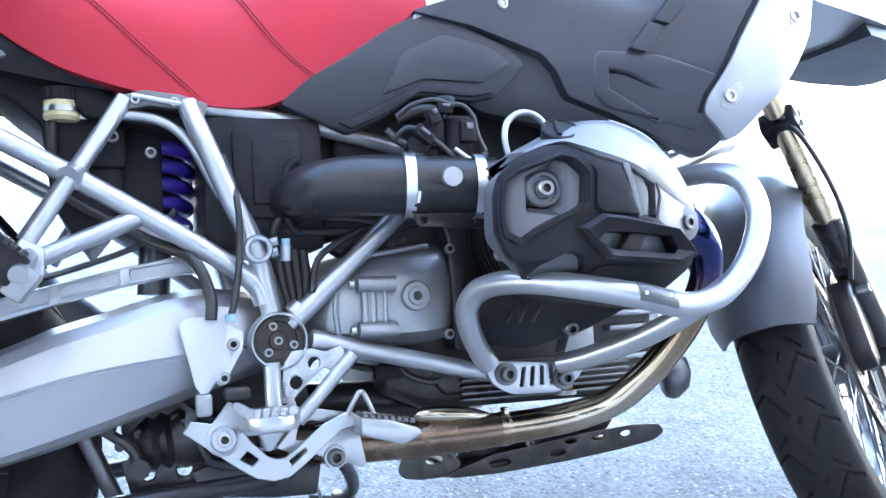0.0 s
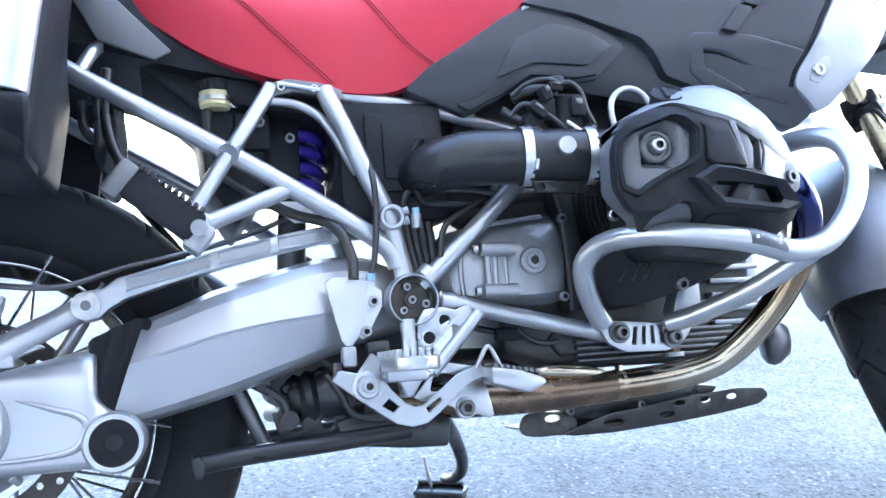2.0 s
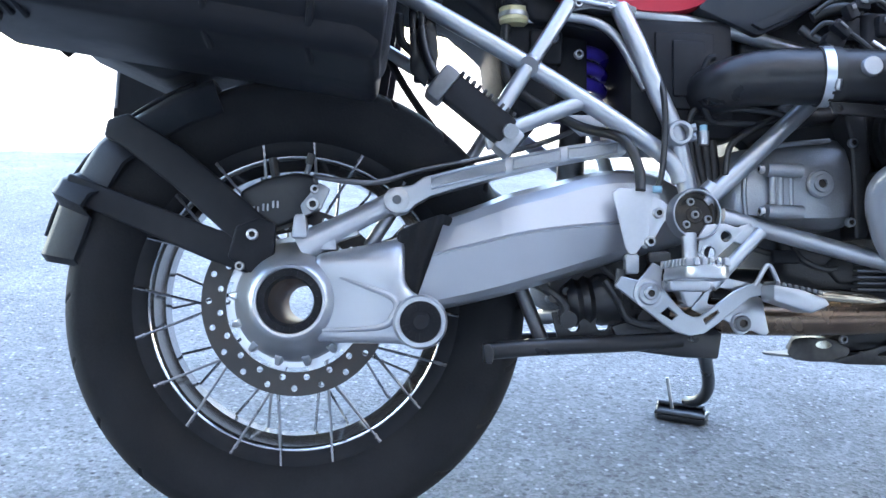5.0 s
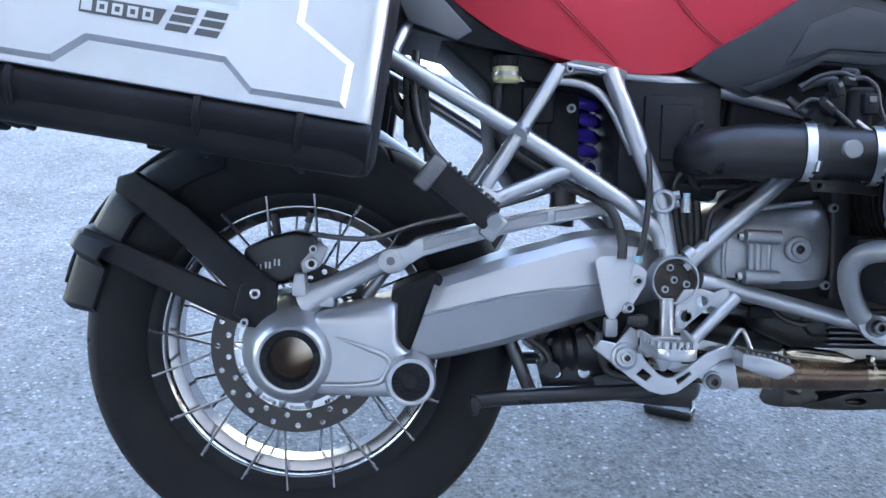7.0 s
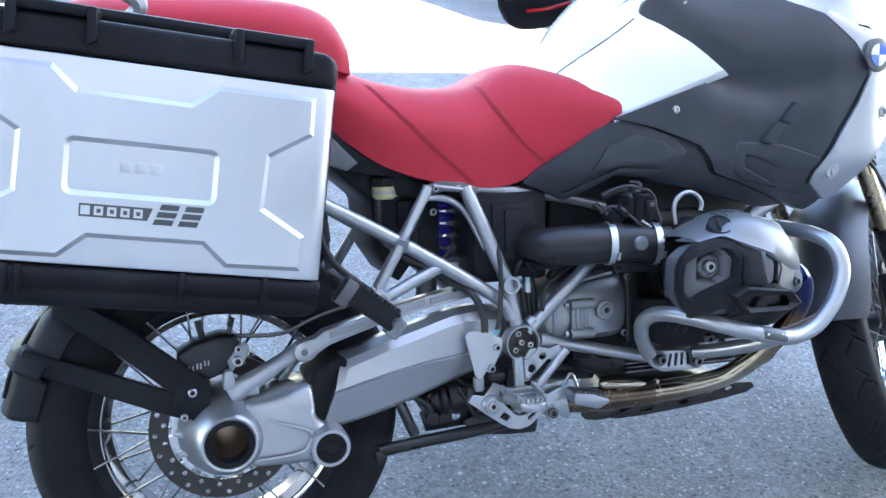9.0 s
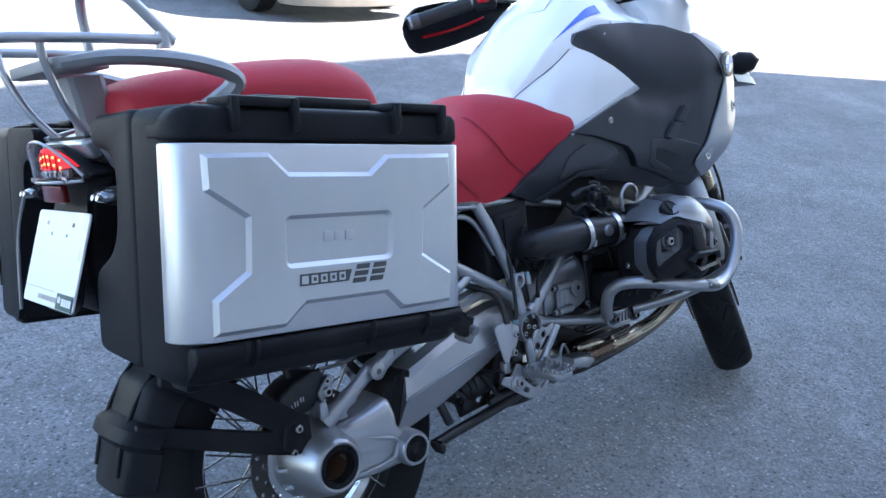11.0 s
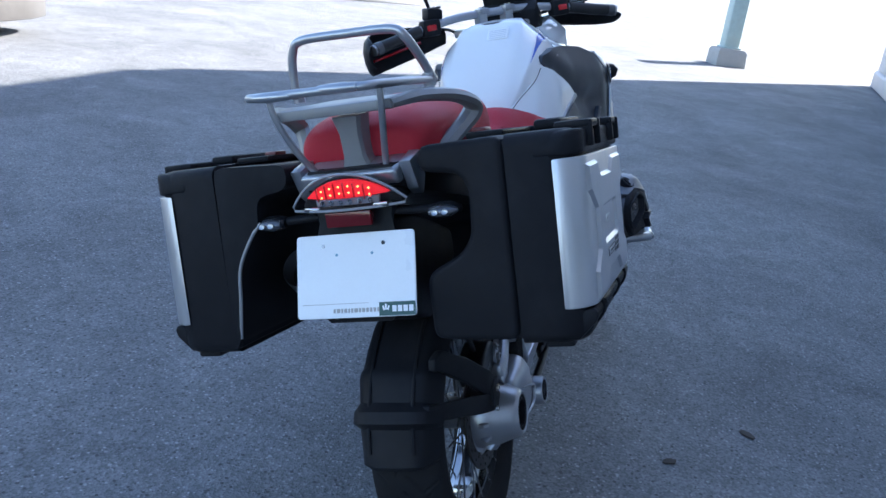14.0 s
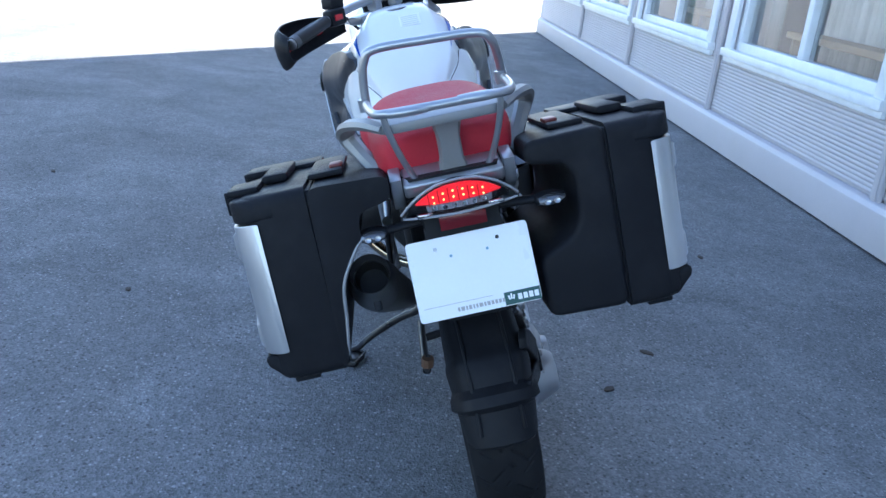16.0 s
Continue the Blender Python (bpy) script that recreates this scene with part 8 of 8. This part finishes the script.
def rear_lamps():
    def crescent(half, top, bottom, sag, lift):
        """A crescent outline across the tail: half width, top and bottom height in the middle, how far the ends sag."""
        up = [(half * t, top - sag * abs(t) ** 2.2) for t in (-1 + 2 * k / 16 for k in range(17))]
        low = [(half * 0.97 * t, bottom + lift * abs(t) ** 2.0) for t in (1 - 2 * k / 16 for k in range(17))]
        return up + low
    def sweep(bm, k=2.2):
        for v in bm.verts:
            v.co.x += k * v.co.y ** 2
        return bm
    tl = part("tail_lamp", sweep(sliced(prism(crescent(0.098, 0.944, 0.892, 0.050, -0.004), -0.340, -0.300, 0.004, plane="yz"), 0.02, "y")), BLACK, bike, "crescent tail lamp, lit red under clear glass")
    part("lit_lens", sweep(sliced(prism(crescent(0.080, 0.939, 0.906, 0.030, 0.002), -0.3465, -0.3405, 0, plane="yz"), 0.012, "y")), LIT_RED, tl, "lit red lens")
    part("lower_lens", sweep(sliced(prism([(-0.060, 0.893), (0.060, 0.893), (0.062, 0.905), (-0.062, 0.905)], -0.3455, -0.3405, 0, plane="yz"), 0.02, "y")), CLEAR_RIM, tl, "clear lower lamp strip")
    for k in range(6):
        y = -0.046 + 0.0184 * k
        for r, zz in enumerate((0.927, 0.9155)):
            z = zz - 3.2 * y * y
            part("led", lathe([(0, 0), (0, 0.0021), (0.0018, 0.0016), (0.0025, 0)], (-0.3466 + 2.2 * y * y, y, z), (-1, 0, 0.1), 8), LED, tl, "glowing diode")
        part("lens_rib", box((-0.3475 + 2.2 * (y + 0.0092) ** 2, y + 0.0092, 0.921 - 3.2 * y * y), (0.003, 0.0016, 0.026), 0.0005), RED_LENS, tl)
        part("reflector_cup", lathe([(0, 0), (0.0, 0.002), (0.003, 0.0048), (0.0034, 0.0042)], (-0.3456 + 2.2 * y * y, y, 0.899), (-1, 0, 0), 12), CHROME, tl)
    sh = prism(crescent(0.110, 0.951, 0.888, 0.056, 0.0), -0.362, -0.3595, 0, plane="yz")
    part("clear_glass", sweep(sliced(sh, 0.02, "y")), CLEAR, tl, "clear lamp glass")
    rim = [(-0.3605 + 2.2 * y * y, y, z) for y, z in crescent(0.110, 0.951, 0.888, 0.056, 0.0)]
    part("lens_rim", tube(rim, 0.0026, 8, 1, closed=True), CLEAR_RIM, tl, "grey rim of the lamp glass")
    for s in (-1, 1):
        part("chrome_corner", prism([(s * 0.050, 0.885), (s * 0.082, 0.887), (s * 0.080, 0.895), (s * 0.052, 0.894)], -0.352, -0.342, 0.002, plane="yz"), CHROME, tl)
        ind = part("indicator", lathe([(-0.030, 0.0), (-0.026, 0.012), (-0.010, 0.0175), (0.012, 0.0165), (0.030, 0.008), (0.034, 0.0)], (-0.312, s * 0.168, 0.864), (0, s, 0.02), 24), BLACK, bike, "small rear indicator with clear lens")
        ind.matrix_basis = Matrix.Translation((-0.312, 0, 0.864)) @ Matrix.Diagonal((1.25, 1, 0.8, 1)) @ Matrix.Translation((0.312, 0, -0.864))
        part("lens", lathe([(-0.024, 0.0), (-0.022, 0.009), (-0.008, 0.0142), (0.012, 0.0135), (0.028, 0.006), (0.031, 0.0)], (-0.322, s * 0.168, 0.864), (0, s, 0.02), 20), LENS_GREY, ind, "clear indicator lens")
        for q in (-0.008, 0.010):
            part("bulb_cup", lathe([(0, 0.0), (0.001, 0.004), (0.004, 0.0062), (0.005, 0.0058), (0.003, 0.0)], (-0.3335, s * (0.168 + q), 0.865), (-1, 0, 0.3), 12), STEEL, ind)
        part("stalk", rod((-0.300, s * 0.06, 0.868), (-0.308, s * 0.145, 0.865), 0.010, 12), BLACK, ind)
    # black carrier under the lamp, square red reflector, plate
    pc = part("plate_carrier", loft([[(x, y * w, z + dz) for y, dz in ((-1, -0.012), (1, -0.012), (1, 0.012), (-1, 0.012))] for x, z, w in ((-0.26, 0.90, 0.09), (-0.315, 0.876, 0.075), (-0.320, 0.85, 0.07), (-0.338, 0.79, 0.085), (-0.362, 0.715, 0.085), (-0.372, 0.695, 0.06))]), BLACK, bike, "black number plate carrier")
    part("red_reflector", box((-0.343, 0, 0.868), (0.012, 0.088, 0.027), 0.002), DARK_RED, pc, "rectangular red reflector")
    part("lamp_shade", box((-0.335, 0, 0.888), (0.03, 0.15, 0.008), 0.002), BLACK, pc)
    part("inner_arch", panel([(-0.315, 0.86), (-0.335, 0.76), (-0.335, 0.68), (-0.20, 0.62), (0.0, 0.69), (0.0, 0.75), (-0.20, 0.84)], 0.14, lambda x, z: -0.07, 0.012, 0.3), BLACK, pc)
    tilt = math.atan2(0.055, 0.1385)
    m = Matrix.Translation((-0.361, 0.0, 0.768)) @ Matrix.Rotation(tilt, 4, "Y")
    pl = part("licence_plate", moved(rounded(prism(rounded_outline([(-0.1155, -0.0755), (0.1155, -0.0755), (0.1155, 0.0755), (-0.1155, 0.0755)], 0.008), -0.003, 0.001, 0, plane="yz"), 0.0008, 1, 60), m), PLATE_WHITE, bike, "blank white plate with a small green dealer label")
    part("label", moved(box((-0.0042, -0.080, -0.062), (0.001, 0.068, 0.024), 0), m), GREEN_LABEL, pl, "dark green dealer label")
    for k in range(4):
        part("label_bar", moved(box((-0.0052, -0.0750 - 0.0105 * k, -0.062), (0.0006, 0.0078, 0.011), 0), m), PLATE_WHITE, pl)
    for k in range(3):
        part("label_bar", moved(box((-0.0052, -0.0545 - 0.0045 * k, -0.0605 + 0.002 * (k % 2)), (0.0006, 0.003, 0.010 - 0.002 * abs(k - 1)), 0, m=Matrix.Rotation(0.3 * (k - 1), 3, "X").to_4x4()), m), PLATE_WHITE, pl)
    rnd = random.Random(8)
    y = 0.043
    while y > -0.044:
        w = rnd.uniform(0.003, 0.007)
        part("print_bar", moved(box((-0.0036, y - w / 2, -0.0625), (0.0005, w, 0.0075), 0), m), GREY_PRINT, pl)
        y -= w + 0.0022
    part("crease", moved(box((-0.0034, 0.04, -0.050), (0.0004, 0.13, 0.0009), 0), m), GREY_PRINT, pl)
    for yy, zz, r, mt in ((0.062, 0.055, 0.0042, STEEL), (-0.056, 0.055, 0.0042, HOSE), (0.035, 0.038, 0.0032, PALE_BLUE), (-0.034, 0.038, 0.0032, PALE_BLUE)):
        part("plate_screw", moved(lathe([(0.002, 0), (0.002, r), (0.004, r * 0.8), (0.0045, 0)], (0, yy, zz), (-1, 0, 0), 12), m), mt, pl)


rear_lamps()

# ---- front fender, fork, bars, beak ----
def front_end():
    fy = TURN_M
    def at(ob):
        ob.matrix_basis = fy
        return ob
    # wheel fender
    def sec(d, r, w):
        a = radians(d)
        out = []
        for k in range(11):
            t = -1 + 2 * k / 10
            rr = r - 0.060 * abs(t) ** 3
            out.append((AXLE_F.x + rr * math.cos(a), w * t, AXLE_F.z + rr * math.sin(a)))
        for k in range(10, -1, -1):
            t = -1 + 2 * k / 10
            rr = r - 0.005 - 0.058 * abs(t) ** 3
            out.append((AXLE_F.x + rr * math.cos(a), (w - 0.004) * t, AXLE_F.z + rr * math.sin(a)))
        return out
    fd = at(part("front_mudguard", loft([sec(d, r, w) for d, r, w in ((48, 0.362, 0.050), (60, 0.366, 0.070), (80, 0.368, 0.080), (100, 0.370, 0.086), (120, 0.372, 0.090), (140, 0.374, 0.090), (155, 0.376, 0.088), (166, 0.378, 0.082), (172, 0.380, 0.070))]), DARK_GREY, bike, "matt dark grey front mudguard", smooth=50))
    for s in (-1, 1):
        fk = at(part("fork_leg", rod((1.285, s * 0.102, 0.80), (1.430, s * 0.102, 0.500), 0.0185, 20), GOLD, bike, "gold anodised fork leg"))
        part("fork_slider", rod((1.405, s * 0.102, 0.555), (1.500, s * 0.102, 0.345), 0.0255, 20), BLACK_PAINT, fk, "black fork slider")
        part("fork_stem", rod((1.145, s * 0.102, 1.09), (1.290, s * 0.102, 0.79), 0.0175, 20), GOLD, fk)
        part("fork_clamp", box((1.330, s * 0.100, 0.715), (0.055, 0.060, 0.040), 0.006, m=Matrix.Rotation(0.45, 3, "Y").to_4x4()), BLACK_PAINT, fk)
        for q in (-0.008, 0.012):
            bolt(fk, (1.330 + q * 0.4, s * 0.131, 0.715 + q), (0, s, 0), 0.006, 0.004)
        cal = at(part("front_caliper", panel([(1.375, 0.33), (1.385, 0.42), (1.41, 0.455), (1.45, 0.44), (1.455, 0.36), (1.43, 0.31), (1.395, 0.30)], 0.042, lambda x, z: s * 0.080 - 0.021, 0.008, 0.2), BLACK_PAINT, bike, "black front brake caliper"))
        part("brake_line", tube([(1.41, s * 0.105, 0.45), (1.385, s * 0.13, 0.52), (1.36, s * 0.135, 0.60), (1.325, s * 0.125, 0.68), (1.30, s * 0.11, 0.72)], 0.0042, 8, 6), HOSE, cal)
        part("caliper_bolt", rod((1.42, s * 0.125, 0.43), (1.42, s * 0.105, 0.43), 0.007, 8), STEEL, cal)
        part("axle_clamp", rod((AXLE_F.x, s * 0.125, AXLE_F.z), (AXLE_F.x, s * 0.06, AXLE_F.z), 0.024, 20), BLACK_PAINT, fk)
    part("telelever_arm", tube([(0.98, -0.10, 0.60), (1.10, -0.09, 0.655), (1.22, -0.05, 0.70), (1.29, 0.0, 0.72)], [0.018, 0.017, 0.018, 0.022], 12, 5), FRAME, bike, "silver front suspension arm")
    part("front_spring", rod((1.14, 0, 0.66), (1.10, 0, 0.90), 0.035, 20), BLACK, bike, "front shock absorber")
    part("radiator_inner", panel([(1.03, 0.66), (1.10, 0.70), (1.18, 0.82), (1.20, 0.93), (1.05, 1.0), (0.95, 0.95), (0.95, 0.72)], 0.36, lambda x, z: -0.18, 0.01, 0.4), BLACK, bike, "black inner fairing")
    # beak and lamp surround
    bk = part("beak", loft([[(x, y * w, z + dz * h) for y, dz in ((-1, -0.6), (-0.9, 0.5), (-0.4, 1.0), (0.4, 1.0), (0.9, 0.5), (1, -0.6), (0.5, -1), (-0.5, -1))] for x, z, w, h in smooth_table([(1.15, 0.98, 0.17, 0.07), (1.28, 0.965, 0.16, 0.07), (1.40, 0.945, 0.14, 0.055), (1.52, 0.925, 0.12, 0.04), (1.62, 0.905, 0.095, 0.028), (1.69, 0.885, 0.06, 0.016)], 3)]), SILVER, bike, "pale grey front beak", smooth=50)
    part("beak_tip", loft([[(x, y * w, z + dz * h) for y, dz in ((-1, -0.6), (-0.9, 0.6), (0.9, 0.6), (1, -0.6))] for x, z, w, h in ((1.50, 0.888, 0.125, 0.022), (1.60, 0.875, 0.115, 0.022), (1.68, 0.862, 0.085, 0.018), (1.70, 0.858, 0.06, 0.012))]), DARK_GREY, bk, "dark grey beak tip")
    part("headlamp_cowl", loft([[(x, y * w, z + dz * h) for y, dz in ((-1, -0.8), (-1, 0.3), (-0.7, 1.0), (0.7, 1.0), (1, 0.3), (1, -0.8))] for x, z, w, h in ((1.08, 1.05, 0.13, 0.06), (1.18, 1.07, 0.16, 0.075), (1.28, 1.06, 0.15, 0.07), (1.35, 1.03, 0.11, 0.05))]), WHITE_PAINT, bike, "white headlamp cowl", smooth=50)
    part("instrument_panel", box((1.10, 0, 1.15), (0.07, 0.20, 0.10), 0.02, m=Matrix.Rotation(-0.6, 3, "Y").to_4x4()), BLACK, bike, "black instrument panel")
    for s in (-1, 1):
        fi = part("front_indicator", lathe([(-0.045, 0.0), (-0.036, 0.018), (0.0, 0.030), (0.030, 0.022), (0.046, 0.0)], (1.276, s * 0.262, 0.928), (0.5, s, 0.1), 20), BLACK, bike, "black front indicator on a short stalk")
        part("stalk", rod((1.22, s * 0.17, 0.935), (1.27, s * 0.245, 0.929), 0.013, 10), BLACK, fi)
    part("windscreen_support", panel([(1.14, 1.10), (1.20, 1.10), (1.12, 1.26), (1.07, 1.25)], 0.16, lambda x, z: -0.08, 0.01, 0.3), BLACK, bike, "dark windscreen support")


front_end()


def handlebar():
    hb = part("handlebar", tube([(1.070, -0.36, 1.125), (1.085, -0.24, 1.150), (1.095, -0.14, 1.165), (1.10, -0.07, 1.168), (1.10, 0.07, 1.168), (1.095, 0.14, 1.165), (1.085, 0.24, 1.150), (1.070, 0.36, 1.125)], 0.0125, 14, 5), SILVER, bike, "silver handlebar turned to the left")
    hb.matrix_basis = BAR_M
    for s in (-1, 1):
        part("bar_clamp", box((1.10, s * 0.045, 1.160), (0.045, 0.030, 0.05), 0.008), SILVER, hb)
        part("grip", tube([(1.082, s * 0.262, 1.146), (1.072, s * 0.33, 1.131), (1.066, s * 0.395, 1.118)], 0.0175, 16, 4), HOSE, hb, "black rubber grip")
        part("grip_end", rod((1.066, s * 0.395, 1.118), (1.063, s * 0.415, 1.114), 0.019, 16), DARK_STEEL, hb)
        part("switch_cluster", box((1.085, s * 0.225, 1.150), (0.045, 0.060, 0.050), 0.010), BLACK, hb)
        part("red_switch", box((1.062, s * 0.228, 1.150), (0.006, 0.030, 0.018), 0.003), RED_LENS, hb)
        part("lever", tube([(1.125, s * 0.215, 1.150), (1.145, s * 0.27, 1.140), (1.142, s * 0.34, 1.125), (1.130, s * 0.40, 1.112)], [0.008, 0.007, 0.006, 0.008], 10, 5), DARK_STEEL, hb, "dark metal lever")
        # hand guard: a broad shell in front of the grip, wrapped round to the end of the bar
        plan = smooth_table([(1.118, 0.165, 0.022, 1.138), (1.160, 0.225, 0.038, 1.134), (1.180, 0.300, 0.050, 1.128), (1.166, 0.375, 0.056, 1.120), (1.128, 0.420, 0.054, 1.114), (1.086, 0.432, 0.044, 1.112), (1.058, 0.430, 0.030, 1.113)], 4)
        secs = []
        for (x, y, h, z), p, q in zip(plan, [plan[0]] + plan[:-1], plan[1:] + [plan[-1]]):
            n = Vector((q[1] - p[1], -(q[0] - p[0]), 0)).normalized()
            fan = [(-1.0, -0.006), (-0.85, 0.002), (-0.3, 0.010), (0.3, 0.011), (0.8, 0.003), (1.0, -0.010)]
            h, z = (1.08 * h, z - 0.018) if s > 0 else (0.42 * h, z - 0.018)
            outer = [(x + n.x * d, s * (y + n.y * d), z + h * k) for k, d in fan]
            inner = [(x + n.x * (d - 0.005), s * (y + n.y * (d - 0.005)), z + h * k * 0.97) for k, d in fan[::-1]]
            secs.append(outer + inner)
        part("hand_guard", loft(secs), BLACK, hb, "black plastic hand guard", smooth=50)
        part("guard_bolt", lathe([(0, 0), (0, 0.013), (0.004, 0.012), (0.006, 0.006), (0.003, 0.005), (0.003, 0)], (1.064, s * 0.4155, 1.114), (0, s, 0), 18), STEEL, hb)
        zm = 1.290 if s > 0 else 1.172
        part("mirror_stalk", tube([(1.098, s * 0.205, 1.160), (1.100, s * 0.208, 1.185), (1.100, s * 0.222, 0.5 * zm + 0.595), (1.100, s * 0.240, zm - 0.010), (1.102, s * 0.262, zm)], 0.0055, 8, 5), BLACK, hb)
        part("mirror", loft([[(x, s * (0.302 + 0.064 * w * math.cos(a) * (1 + 0.18 * math.sin(a))), zm + 0.012 + 0.040 * w * math.sin(a)) for a in (2 * math.pi * k / 24 for k in range(24))] for x, w in ((1.095, 0.97), (1.10, 1.0), (1.115, 0.9), (1.128, 0.55))]), BLACK, hb, "black rear-view mirror", smooth=50)
        part("mirror_glass", loft([[(x, s * (0.302 + 0.058 * math.cos(a) * (1 + 0.18 * math.sin(a))), zm + 0.012 + 0.035 * math.sin(a)) for a in (2 * math.pi * k / 24 for k in range(24))] for x in (1.0945, 1.0935)]), CHROME, hb)
        part("fluid_reservoir", box((1.112, s * 0.200, 1.188), (0.050, 0.052, 0.034), 0.008, m=Matrix.Rotation(0.15, 3, "X").to_4x4()), BLACK, hb, "black brake fluid reservoir")
        part("reservoir_lid", box((1.112, s * 0.200, 1.2065), (0.044, 0.046, 0.006), 0.002), DARK_STEEL, hb)
        for q in (-0.016, 0.016):
            bolt(hb, (1.112 + q, s * (0.200 + q), 1.209), (0, 0, 1), 0.004, 0.002, STEEL)
        part("clamp_cap", box((1.086, s * 0.045, 1.176), (0.040, 0.034, 0.016), 0.005), FRAME, hb)
        for q in (-0.013, 0.013):
            bolt(hb, (1.086 + q, s * 0.045, 1.184), (0, 0, 1), 0.0045, 0.004, STEEL)
        part("bar_weight", rod((1.064, s * 0.413, 1.1145), (1.060, s * 0.424, 1.112), 0.016, 16), STEEL, hb)
    # Red glare on the left hand guard, modelled as a red strip.
    part("red_glare", tube([(1.150, 0.235, 1.112), (1.172, 0.300, 1.096), (1.158, 0.365, 1.084), (1.130, 0.402, 1.080)], 0.0045, 8, 4), RED_LENS, hb)
    for s, k in ((-1, 0), (1, 1)):
        part("cable", tube([(1.10, s * 0.20, 1.145), (1.16, s * 0.12, 1.13), (1.19, s * 0.05, 1.08), (1.16, 0, 1.02)], 0.0048, 8, 5), HOSE, hb)
    part("fork_bridge", box((1.12, 0, 1.118), (0.07, 0.24, 0.028), 0.008), SILVER, hb)


handlebar()
